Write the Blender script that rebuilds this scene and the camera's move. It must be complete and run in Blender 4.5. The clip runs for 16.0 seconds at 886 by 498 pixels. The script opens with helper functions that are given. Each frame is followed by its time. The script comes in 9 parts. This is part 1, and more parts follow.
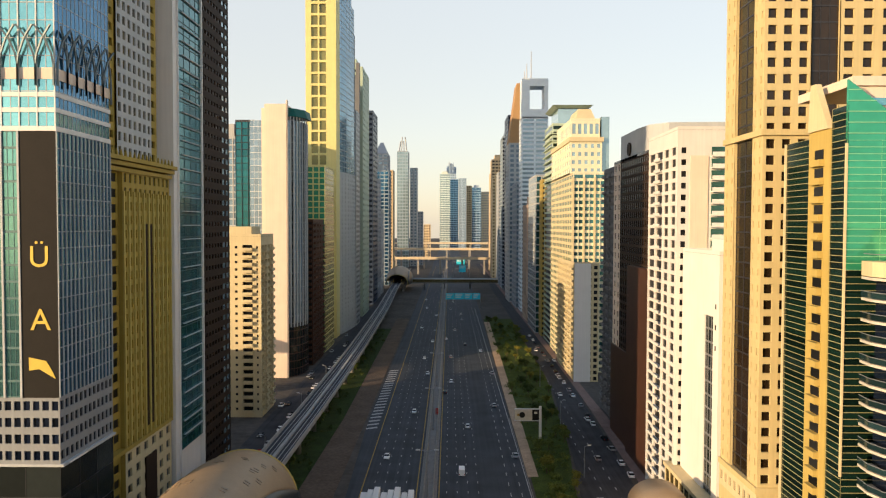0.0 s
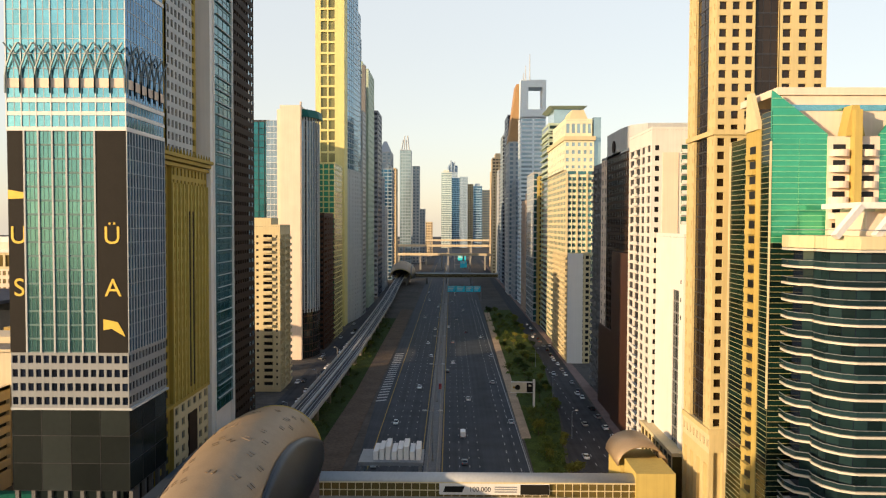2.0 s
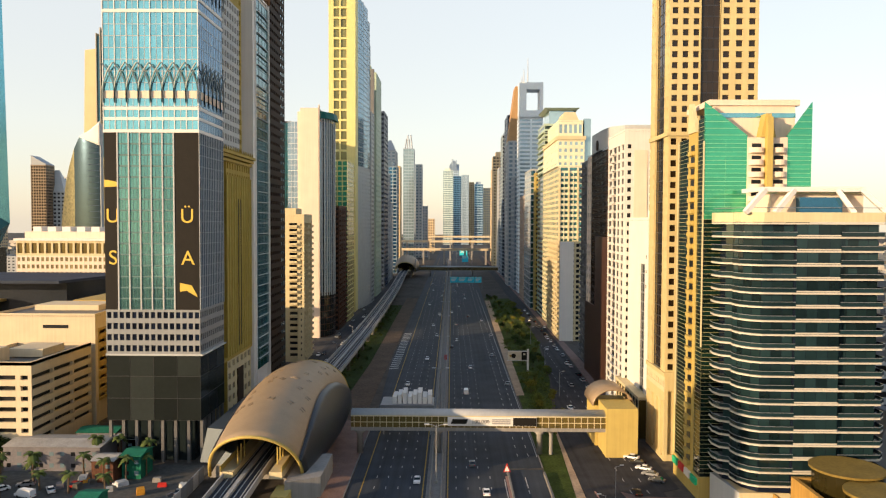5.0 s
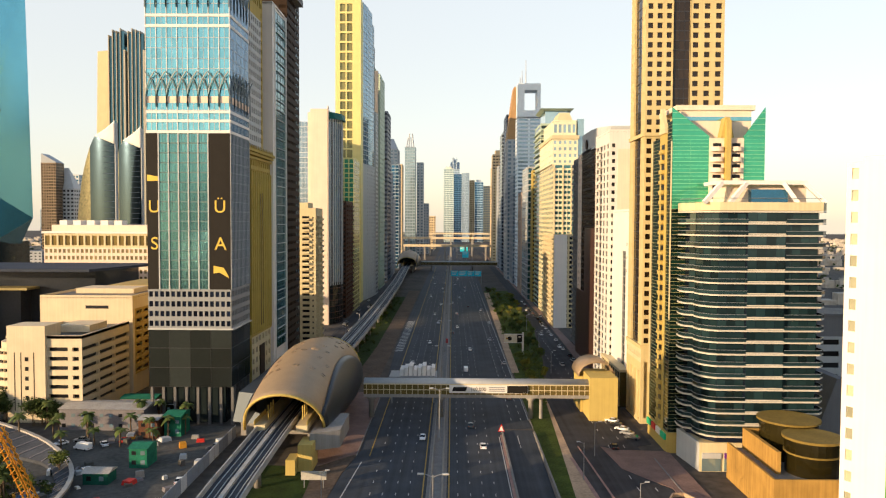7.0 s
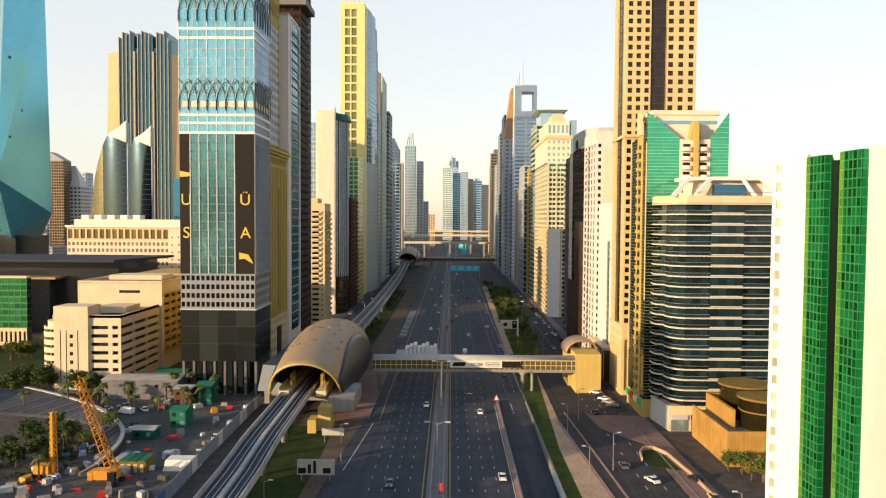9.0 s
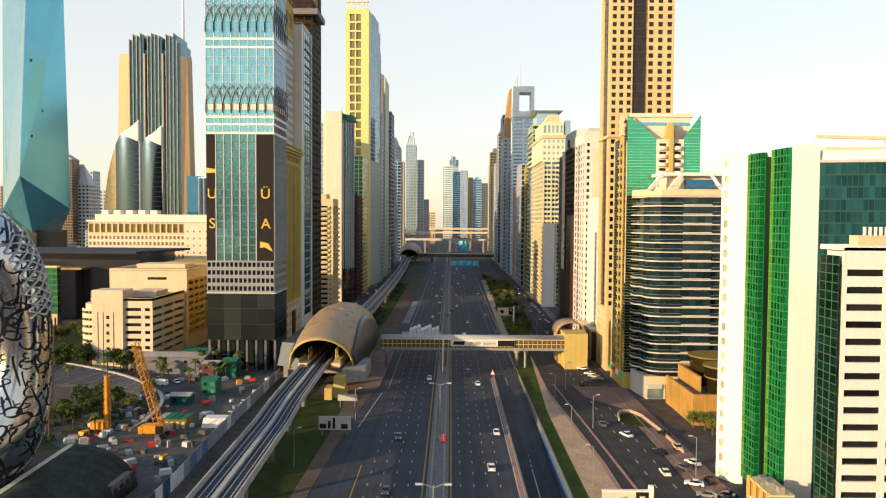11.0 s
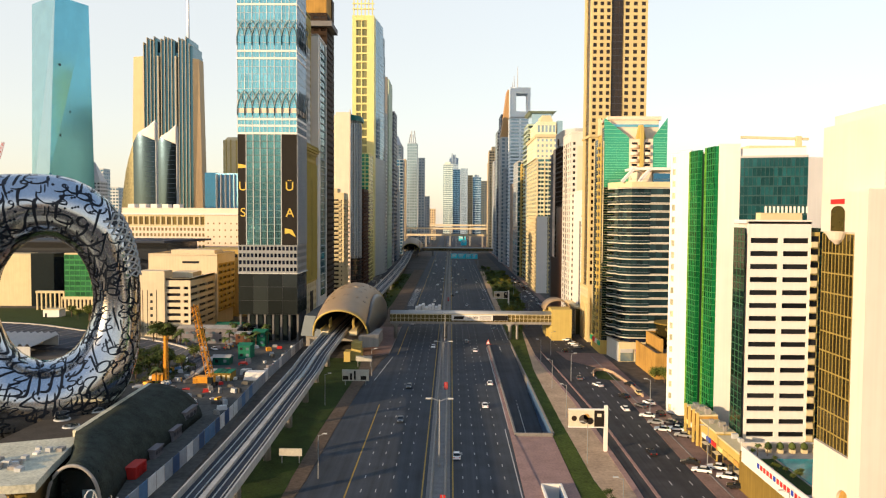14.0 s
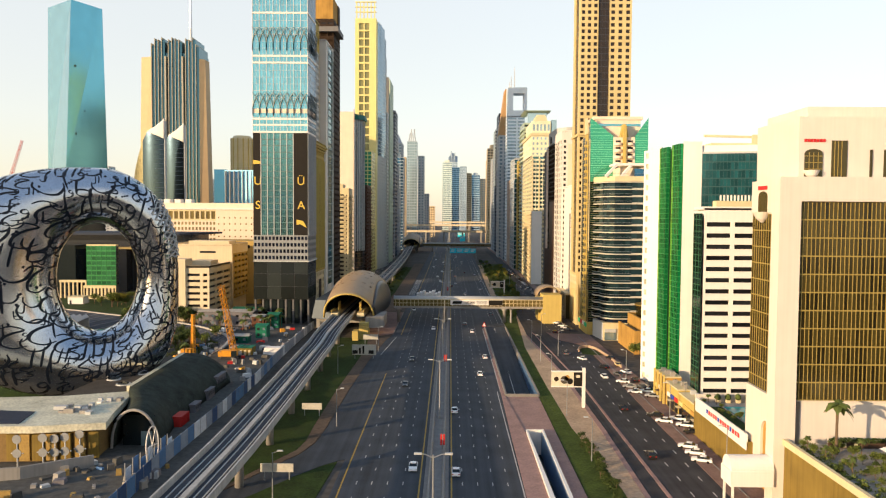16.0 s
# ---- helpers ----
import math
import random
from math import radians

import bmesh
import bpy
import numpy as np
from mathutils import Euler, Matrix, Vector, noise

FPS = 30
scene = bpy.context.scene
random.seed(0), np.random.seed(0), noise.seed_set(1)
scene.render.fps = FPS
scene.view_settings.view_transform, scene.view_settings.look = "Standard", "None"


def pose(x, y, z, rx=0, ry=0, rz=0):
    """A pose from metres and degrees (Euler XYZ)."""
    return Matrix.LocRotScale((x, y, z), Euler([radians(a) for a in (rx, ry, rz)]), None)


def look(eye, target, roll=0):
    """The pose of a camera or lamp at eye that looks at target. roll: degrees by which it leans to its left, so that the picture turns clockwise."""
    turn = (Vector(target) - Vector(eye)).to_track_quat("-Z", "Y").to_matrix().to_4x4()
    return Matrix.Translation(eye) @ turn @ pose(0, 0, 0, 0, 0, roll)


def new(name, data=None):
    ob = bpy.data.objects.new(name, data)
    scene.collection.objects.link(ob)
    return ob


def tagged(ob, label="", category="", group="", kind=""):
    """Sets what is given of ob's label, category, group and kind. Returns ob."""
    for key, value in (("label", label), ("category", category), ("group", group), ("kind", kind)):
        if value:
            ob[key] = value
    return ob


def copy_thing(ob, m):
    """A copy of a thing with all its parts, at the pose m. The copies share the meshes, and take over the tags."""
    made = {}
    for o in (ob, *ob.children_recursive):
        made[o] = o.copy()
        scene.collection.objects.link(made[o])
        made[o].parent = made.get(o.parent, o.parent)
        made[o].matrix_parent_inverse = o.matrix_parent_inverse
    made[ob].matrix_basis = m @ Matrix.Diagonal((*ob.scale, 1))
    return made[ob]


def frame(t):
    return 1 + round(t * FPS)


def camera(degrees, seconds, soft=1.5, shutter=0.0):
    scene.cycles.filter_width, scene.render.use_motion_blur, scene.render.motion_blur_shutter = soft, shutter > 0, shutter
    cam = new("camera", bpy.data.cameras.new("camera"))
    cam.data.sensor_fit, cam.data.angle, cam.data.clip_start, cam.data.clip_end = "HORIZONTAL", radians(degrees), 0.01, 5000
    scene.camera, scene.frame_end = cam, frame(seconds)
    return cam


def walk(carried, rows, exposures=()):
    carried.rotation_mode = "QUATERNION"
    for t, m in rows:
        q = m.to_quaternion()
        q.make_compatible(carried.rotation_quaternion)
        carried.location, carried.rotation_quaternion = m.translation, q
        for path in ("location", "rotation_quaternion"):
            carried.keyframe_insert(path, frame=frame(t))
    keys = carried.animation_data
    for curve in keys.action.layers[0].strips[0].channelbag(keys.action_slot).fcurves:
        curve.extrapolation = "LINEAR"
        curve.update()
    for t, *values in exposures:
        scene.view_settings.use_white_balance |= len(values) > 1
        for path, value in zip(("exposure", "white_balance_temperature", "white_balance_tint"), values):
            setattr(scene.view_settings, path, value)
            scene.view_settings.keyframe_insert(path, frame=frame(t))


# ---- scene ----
cam = camera(62.4, 16.0, soft=1.2)
METRES, EYE, TILT, LEAN, TURN = 234.0, 80.0, 0.0, 0.0, 0.5
ROWS = [
    (0.0, 0.0, 0.0, 0.0, 0.01, -1.9, -0.16),
    (0.5, -0.0001, -0.0311, -0.0039, 0.05, -1.9, -0.17),
    (1.0, -0.0007, -0.0621, -0.0076, 0.08, -1.93, -0.17),
    (1.5, -0.0017, -0.0932, -0.0113, 0.1, -1.95, -0.18),
    (2.0, -0.0032, -0.1243, -0.0147, 0.11, -1.98, -0.2),
    (2.5, -0.0049, -0.1555, -0.0179, 0.13, -2.0, -0.21),
    (3.0, -0.0068, -0.1868, -0.0212, 0.14, -2.01, -0.21),
    (3.5, -0.0082, -0.2179, -0.0245, 0.16, -2.02, -0.21),
    (4.0, -0.0095, -0.2489, -0.0279, 0.17, -2.03, -0.2),
    (6.5, -0.0134, -0.4049, -0.0436, 0.23, -2.17, -0.25),
    (7.0, -0.0138, -0.4359, -0.0464, 0.23, -2.2, -0.25),
    (7.5, -0.0145, -0.4671, -0.0493, 0.21, -2.21, -0.28),
    (8.0, -0.0152, -0.4981, -0.052, 0.18, -2.22, -0.29),
    (8.5, -0.0162, -0.5292, -0.0547, 0.17, -2.25, -0.34),
    (9.0, -0.0179, -0.5602, -0.0576, 0.13, -2.28, -0.35),
    (11.5, -0.0206, -0.7149, -0.0726, 0.13, -2.38, -0.37),
    (12.0, -0.0214, -0.746, -0.0754, 0.13, -2.4, -0.38),
    (12.5, -0.0223, -0.7773, -0.0782, 0.13, -2.43, -0.39),
    (13.0, -0.0229, -0.8083, -0.0812, 0.13, -2.45, -0.39),
    (13.5, -0.0234, -0.8392, -0.0842, 0.14, -2.48, -0.38),
    (14.0, -0.0235, -0.8703, -0.0873, 0.12, -2.5, -0.36),
    (14.5, -0.0236, -0.9014, -0.0904, 0.11, -2.53, -0.35),
    (15.0, -0.0237, -0.9324, -0.0938, 0.09, -2.57, -0.34),
    (15.5, -0.0238, -0.9634, -0.0971, 0.07, -2.6, -0.35),
    (16.0, -0.0239, -0.9945, -0.1006, 0.06, -2.63, -0.37),
]
walk(cam, [(t, pose(0, 0, EYE, TILT, LEAN, TURN) @ pose(METRES * x, METRES * y, METRES * z, 90 + pitch, roll, yaw)) for t, x, y, z, yaw, pitch, roll in ROWS],
     exposures=[(0.0, 0.39), (4.0, 0.47), (8.0, 0.52), (16.0, 0.52)])

# ---- light ----
SUN_AZ, SUN_EL = radians(234.0), radians(10.0)     # compass bearing from +y clockwise, and height
world = bpy.data.worlds.new("world")
scene.world = world
world.use_nodes = True
wn = world.node_tree.nodes
sky = wn.new("ShaderNodeTexSky")
sky.sky_type, sky.sun_disc = "NISHITA", False
sky.sun_elevation, sky.sun_rotation = SUN_EL, SUN_AZ
sky.air_density, sky.dust_density, sky.ozone_density = 1.0, 0.6, 1.0
wn["Background"].inputs["Strength"].default_value = 0.06
world.node_tree.links.new(sky.outputs["Color"], wn["Background"].inputs["Color"])
haze = wn.new("ShaderNodeBackground")     # even, bright haze over the whole sky
haze.inputs["Strength"].default_value = 0.55
way = wn.new("ShaderNodeTexCoord")
axes = wn.new("ShaderNodeSeparateXYZ")
ramp = wn.new("ShaderNodeValToRGB")
ramp.color_ramp.interpolation = "LINEAR"
ramp.color_ramp.elements[0].position, ramp.color_ramp.elements[0].color = 0.02, (0.82, 0.735, 0.65, 1)
ramp.color_ramp.elements[1].position, ramp.color_ramp.elements[1].color = 0.7, (0.27, 0.40, 0.62, 1)
for where, tint in ((0.12, (0.88, 0.835, 0.775, 1)), (0.33, (0.875, 0.88, 0.865, 1))):
    ramp.color_ramp.elements.new(where).color = tint
world.node_tree.links.new(way.outputs["Generated"], axes.inputs[0])
world.node_tree.links.new(axes.outputs["Z"], ramp.inputs[0])
world.node_tree.links.new(ramp.outputs["Color"], haze.inputs["Color"])
# the warm glow of the dusty air round the low sun
toward = wn.new("ShaderNodeVectorMath")
toward.operation = "DOT_PRODUCT"
toward.inputs[1].default_value = (math.sin(SUN_AZ) * math.cos(SUN_EL), math.cos(SUN_AZ) * math.cos(SUN_EL), math.sin(SUN_EL))
world.node_tree.links.new(way.outputs["Generated"], toward.inputs[0])
glow = wn.new("ShaderNodeMapRange")
glow.interpolation_type = "SMOOTHERSTEP"
glow.inputs["From Min"].default_value, glow.inputs["From Max"].default_value = 0.88, 1.0
glow.inputs["To Min"].default_value, glow.inputs["To Max"].default_value = 0.0, 1.2
world.node_tree.links.new(toward.outputs["Value"], glow.inputs["Value"])
aureole = wn.new("ShaderNodeBackground")
aureole.inputs["Color"].default_value = (1.0, 0.66, 0.26, 1)
world.node_tree.links.new(glow.outputs["Result"], aureole.inputs["Strength"])
warm = wn.new("ShaderNodeAddShader")
world.node_tree.links.new(haze.outputs[0], warm.inputs[0])
world.node_tree.links.new(aureole.outputs[0], warm.inputs[1])
both = wn.new("ShaderNodeAddShader")
world.node_tree.links.new(wn["Background"].outputs[0], both.inputs[0])
world.node_tree.links.new(warm.outputs[0], both.inputs[1])
world.node_tree.links.new(both.outputs[0], wn["World Output"].inputs["Surface"])
sun_way = Vector((math.sin(SUN_AZ) * math.cos(SUN_EL), math.cos(SUN_AZ) * math.cos(SUN_EL), math.sin(SUN_EL)))
sun = new("sun", bpy.data.lights.new("sun", "SUN"))
sun.data.energy, sun.data.angle, sun.data.color = 5.0, radians(0.6), (1.0, 0.71, 0.42)
sun.matrix_world = look((0, 0, 400), Vector((0, 0, 400)) - sun_way)
scene.view_settings.exposure = 0.5

# ---- materials ----


def mat(name, color, rough=0.6, metal=0.0, vary=0.15, size=3.0, bump=0.0, fine=0.0, rand=0.0, spec=0.18, streak=0.0):
    """A surface: colour broken up by noise at two sizes (metres), streaks down a wall (1) or along a road (2), a random shade for each piece, fine relief."""
    m = bpy.data.materials.new(name)
    m.use_nodes = True
    nt = m.node_tree
    n, l = nt.nodes, nt.links
    b = n["Principled BSDF"]
    b.inputs["Roughness"].default_value, b.inputs["Metallic"].default_value = rough, metal
    b.inputs["Specular IOR Level"].default_value = spec
    geo = n.new("ShaderNodeNewGeometry")
    big, small = n.new("ShaderNodeTexNoise"), n.new("ShaderNodeTexNoise")
    big.inputs["Scale"].default_value, big.inputs["Detail"].default_value = 1.0 / size, 5.0
    small.inputs["Scale"].default_value, small.inputs["Detail"].default_value = 8.0 / size, 3.0
    for t in (big, small):
        l.new(geo.outputs["Position"], t.inputs["Vector"])
    if streak:
        mp = n.new("ShaderNodeMapping")
        mp.inputs["Scale"].default_value = (1.6, 1.6, 0.05) if streak == 1 else (0.75, 0.008, 0.5)
        l.new(geo.outputs["Position"], mp.inputs["Vector"])
        l.new(mp.outputs["Vector"], small.inputs["Vector"])
        small.inputs["Scale"].default_value = 1.0
    add = n.new("ShaderNodeMath")
    add.operation = "ADD"
    l.new(big.outputs["Fac"], add.inputs[0])
    l.new(small.outputs["Fac"], add.inputs[1])
    val = n.new("ShaderNodeMapRange")
    val.inputs["From Min"].default_value, val.inputs["From Max"].default_value = 0.6, 1.4
    val.inputs["To Min"].default_value, val.inputs["To Max"].default_value = 1.0 - vary, 1.0 + vary
    l.new(add.outputs[0], val.inputs["Value"])
    last = val.outputs[0]
    if rand:
        info = n.new("ShaderNodeObjectInfo")
        mr = n.new("ShaderNodeMapRange")
        shuffle = n.new("ShaderNodeMath")
        shuffle.operation = "ADD"
        wrap = n.new("ShaderNodeMath")
        wrap.operation = "FRACT"
        l.new(info.outputs["Random"], shuffle.inputs[0])
        l.new(geo.outputs["Random Per Island"], shuffle.inputs[1])
        l.new(shuffle.outputs[0], wrap.inputs[0])
        mr.inputs["To Min"].default_value, mr.inputs["To Max"].default_value = 1.0 - rand, 1.0 + rand
        l.new(wrap.outputs[0], mr.inputs["Value"])
        mul = n.new("ShaderNodeMath")
        mul.operation = "MULTIPLY"
        l.new(last, mul.inputs[0])
        l.new(mr.outputs[0], mul.inputs[1])
        last = mul.outputs[0]
    sc = n.new("ShaderNodeVectorMath")
    sc.operation = "SCALE"
    sc.inputs[0].default_value = color
    l.new(last, sc.inputs["Scale"])
    l.new(sc.outputs[0], b.inputs["Base Color"])
    if bump:
        bn, bt = n.new("ShaderNodeBump"), n.new("ShaderNodeTexNoise")
        bt.inputs["Scale"].default_value, bt.inputs["Detail"].default_value = 1.0 / (fine or size), 2.0
        bn.inputs["Strength"].default_value, bn.inputs["Distance"].default_value = bump, 0.1
        l.new(geo.outputs["Position"], bt.inputs["Vector"])
        l.new(bt.outputs["Fac"], bn.inputs["Height"])
        l.new(bn.outputs["Normal"], b.inputs["Normal"])
    return m


def glass(name, color, metal=0.75, rough=0.06, rand=0.25, wave=0.12):
    return mat(name, color, rough, metal, 0.12, 9.0, wave, 7.0, rand, 0.5)


M_ASPHALT = mat("asphalt", (0.043, 0.050, 0.060), 0.75, 0, 0.42, 9, 0.15, 0.05, streak=2)
M_ASPHALT2 = mat("old asphalt", (0.044, 0.043, 0.046), 0.85, 0, 0.45, 6, 0.15, 0.05, streak=2)
M_PAINT_W = mat("white road paint", (0.40, 0.40, 0.39), 0.6, 0, 0.25, 1.5)
M_PAINT_Y = mat("yellow road paint", (0.34, 0.22, 0.04), 0.6, 0, 0.25, 1.5)
M_SAND = mat("sandy soil", (0.082, 0.080, 0.073), 0.95, 0, 0.4, 11, 0.5, 0.6)
M_CITY = mat("dry city ground", (0.080, 0.070, 0.060), 0.95, 0, 0.45, 25, 0.4, 1.0)
M_PAVE = mat("pinkish paving", (0.205, 0.132, 0.11), 0.85, 0, 0.3, 4, 0.2, 0.4)
M_GRASS = mat("grass", (0.024, 0.043, 0.007), 0.95, 0, 0.55, 5, 0.8, 0.3)
M_GRASSV = mat("olive verge grass", (0.048, 0.070, 0.011), 0.95, 0, 0.6, 5, 0.8, 0.3)
M_SOIL = mat("reddish soil", (0.11, 0.08, 0.058), 0.95, 0, 0.4, 9, 0.5, 0.6)
M_VERGE = mat("pale sandy soil", (0.42, 0.30, 0.20), 0.95, 0, 0.35, 7, 0.5, 0.5)
M_DECK = mat("pale pink paving", (0.30, 0.19, 0.165), 0.85, 0, 0.25, 4, 0.2, 0.4)
M_BLUEW = mat("blue tiled wall", (0.07, 0.14, 0.26), 0.35, 0.1, 0.25, 3)
M_KERB = mat("kerb concrete", (0.20, 0.19, 0.18), 0.8, 0, 0.25, 2)
M_CONC = mat("concrete", (0.27, 0.255, 0.235), 0.75, 0, 0.2, 4, 0.1, 0.5, streak=1)
M_CONC_D = mat("dark concrete", (0.048, 0.052, 0.062), 0.8, 0, 0.25, 3, 0.1, 0.5)
M_STEEL = mat("grey steel", (0.26, 0.27, 0.28), 0.45, 0.4, 0.12, 2)
M_STEEL_D = mat("dark steel", (0.06, 0.06, 0.065), 0.4, 0.6, 0.12, 2)
M_WHITE = mat("white paint", (0.71, 0.68, 0.64), 0.55, 0, 0.06, 6, streak=1)
M_CREAM = mat("cream render", (0.58, 0.49, 0.30), 0.7, 0, 0.1, 5, streak=1)
M_BEIGE = mat("beige stone cladding", (0.44, 0.33, 0.10), 0.7, 0, 0.1, 5, 0.05, 0.5, streak=1)
M_GOLD = mat("ochre stone cladding", (0.36, 0.26, 0.055), 0.65, 0, 0.12, 4, streak=1)
M_YELLOW = mat("yellow metal cladding", (0.66, 0.585, 0.25), 0.5, 0.1, 0.08, 5, streak=1)
M_PINK = mat("pale pink cladding", (0.72, 0.58, 0.46), 0.6, 0, 0.08, 6, streak=1)
M_BROWN = mat("dark brown cladding", (0.030, 0.017, 0.010), 0.7, 0, 0.2, 4, streak=1)
M_RUST = mat("red-brown cladding", (0.09, 0.045, 0.03), 0.55, 0, 0.2, 4, streak=1)
M_GREYWALL = mat("grey render", (0.17, 0.17, 0.175), 0.7, 0, 0.12, 5, streak=1)
M_PALE = mat("pale grey cladding", (0.42, 0.43, 0.43), 0.6, 0, 0.1, 5, streak=1)
M_NAVYW = mat("dark navy cladding", (0.05, 0.07, 0.11), 0.4, 0.2, 0.1, 5)
M_ROOF = mat("roof gravel", (0.20, 0.18, 0.155), 0.9, 0, 0.3, 4, 0.3, 0.6)
M_OCHRE = mat("ochre rendered wall", (0.37, 0.215, 0.055), 0.8, 0, 0.35, 5, 0.15, 0.8, streak=1)
G_DARK = mat("dark window glass", (0.012, 0.013, 0.015), 0.3, 0.05, 0.2, 9, 0.05, 7, 0.6, 0.22)
G_BROWN = glass("bronze glass", (0.028, 0.018, 0.011), 0.25, 0.1)
G_TEAL = glass("teal curtain glass", (0.22, 0.52, 0.58), 0.8, 0.08, 0.10)
G_SEA = glass("sea green curtain glass", (0.03, 0.17, 0.19), 0.6, 0.08, 0.2)
G_BLUE = glass("blue curtain glass", (0.05, 0.17, 0.30), 0.8, 0.07, 0.2)
G_NAVY = glass("navy window glass", (0.008, 0.013, 0.028), 0.15, 0.07, 0.5)
G_GREEN = glass("green curtain glass", (0.06, 0.42, 0.25), 0.6, 0.1, 0.06)
G_EMER = glass("emerald window glass", (0.006, 0.15, 0.045), 0.5, 0.08, 0.7)
G_DGREEN = glass("dark green glass", (0.006, 0.022, 0.016), 0.25, 0.07, 0.5)
G_GOLD = glass("gold window glass", (0.16, 0.12, 0.04), 0.4, 0.1, 0.3)
G_SMOKE = glass("smoked glass", (0.018, 0.026, 0.028), 0.3, 0.1, 0.25)
G_PALE = glass("pale blue glass", (0.34, 0.47, 0.52), 0.6, 0.1, 0.15)
G_HAZE = glass("grey blue glass", (0.26, 0.36, 0.44), 0.5, 0.15, 0.15)

# ---- building helpers ----


class Geo:
    """Corners and faces of one mesh."""

    def __init__(self):
        self.v, self.f = [], []

    def box(self, x0, x1, y0, y1, z0, z1):
        i = len(self.v)
        self.v += [(x0, y0, z0), (x1, y0, z0), (x1, y1, z0), (x0, y1, z0), (x0, y0, z1), (x1, y0, z1), (x1, y1, z1), (x0, y1, z1)]
        self.f += [(i, i + 3, i + 2, i + 1), (i + 4, i + 5, i + 6, i + 7), (i, i + 1, i + 5, i + 4), (i + 1, i + 2, i + 6, i + 5), (i + 2, i + 3, i + 7, i + 6), (i + 3, i, i + 4, i + 7)]
        return self

    def quad(self, *p):
        i = len(self.v)
        self.v += [tuple(q) for q in p]
        self.f.append(tuple(range(i, i + len(p))))
        return self

    def prism(self, poly, z0, z1, poly2=None):
        """A footprint (anticlockwise) raised from z0 to z1, if need be to another outline."""
        i, n = len(self.v), len(poly)
        self.v += [(x, y, z0) for x, y in poly] + [(x, y, z1) for x, y in (poly2 or poly)]
        self.f += [tuple(range(i + n - 1, i - 1, -1)), tuple(range(i + n, i + 2 * n))]
        self.f += [(i + k, i + (k + 1) % n, i + n + (k + 1) % n, i + n + k) for k in range(n)]
        return self

    def beam(self, a, b, w, h=None):
        """A square bar from a to b."""
        a, b = Vector(a), Vector(b)
        d = (b - a).normalized()
        s = d.cross(Vector((0, 0, 1)))
        s = s.normalized() if s.length > 1e-4 else Vector((1, 0, 0))
        u = s.cross(d)
        s, u = s * w / 2, u * (h or w) / 2
        i = len(self.v)
        for c in (a, b):
            self.v += [tuple(c - s - u), tuple(c + s - u), tuple(c + s + u), tuple(c - s + u)]
        self.f += [(i, i + 1, i + 2, i + 3), (i + 7, i + 6, i + 5, i + 4)]
        self.f += [(i + k, i + k + 4, i + (k + 1) % 4 + 4, i + (k + 1) % 4) for k in range(4)]
        return self

    def grid(self, rows):
        """A sheet through rows of points."""
        i, n = len(self.v), len(rows[0])
        for r in rows:
            self.v += [tuple(p) for p in r]
        for k in range(len(rows) - 1):
            for j in range(n - 1):
                p = i + k * n + j
                self.f.append((p, p + 1, p + n + 1, p + n))
        return self

    def tube(self, pts, radii, n=10):
        """A round bar along points, with a radius at each."""
        i = len(self.v)
        pts = [Vector(p) for p in pts]
        for k, p in enumerate(pts):
            d = (pts[min(k + 1, len(pts) - 1)] - pts[max(k - 1, 0)]).normalized()
            s = d.cross(Vector((0.31, 0.17, 1) if abs(d.z) < 0.9 else (1, 0, 0))).normalized()
            u = s.cross(d)
            for j in range(n):
                a = 2 * math.pi * j / n
                self.v.append(tuple(p + (s * math.cos(a) + u * math.sin(a)) * radii[k]))
        for k in range(len(pts) - 1):
            for j in range(n):
                a, b = i + k * n + j, i + k * n + (j + 1) % n
                self.f.append((a, a + n, b + n, b))
        self.f += [tuple(range(i, i + n)), tuple(range(i + len(pts) * n - 1, i + (len(pts) - 1) * n - 1, -1))]
        return self


def data(name, geo, material, smooth=False):
    me = bpy.data.meshes.new(name)
    me.from_pydata(geo.v, [], geo.f)
    me.materials.append(material)
    if smooth:
        me.polygons.foreach_set("use_smooth", [True] * len(me.polygons))
    me.update()
    return me


def part(name, geo, material, parent, label="", smooth=False):
    """One mesh under a thing or a part, in world coordinates (or those of an unmoved thing)."""
    ob = new(name, data(name, geo, material, smooth))
    return under(ob, parent, label)


def under(ob, parent, label=""):
    ob.parent = parent
    top = parent
    while top.parent:
        top = top.parent
    if parent == top:
        ob.matrix_parent_inverse = Matrix.Translation(-top.location)
    if label:
        tagged(ob, label)
    return ob


def thing(name, label, category, x=0.0, y=0.0, z=0.0, group=""):
    ob = new(name)
    ob.empty_display_size = 1.0
    ob.location = (x, y, z)
    return tagged(ob, label, category, group)


def solid(name, geo, material, label, category="", kind="", group="", smooth=False):
    """A top-level thing or piece of the setting that is one mesh."""
    return tagged(new(name, data(name, geo, material, smooth)), label, category, group, kind)


CAP = 25       # alike pieces of one thing that stay objects of their own
PIECE = {}      # meshes that alike pieces share
COUNT = {}      # pieces of a name under a parent
REST = {}       # pieces past the limit, joined


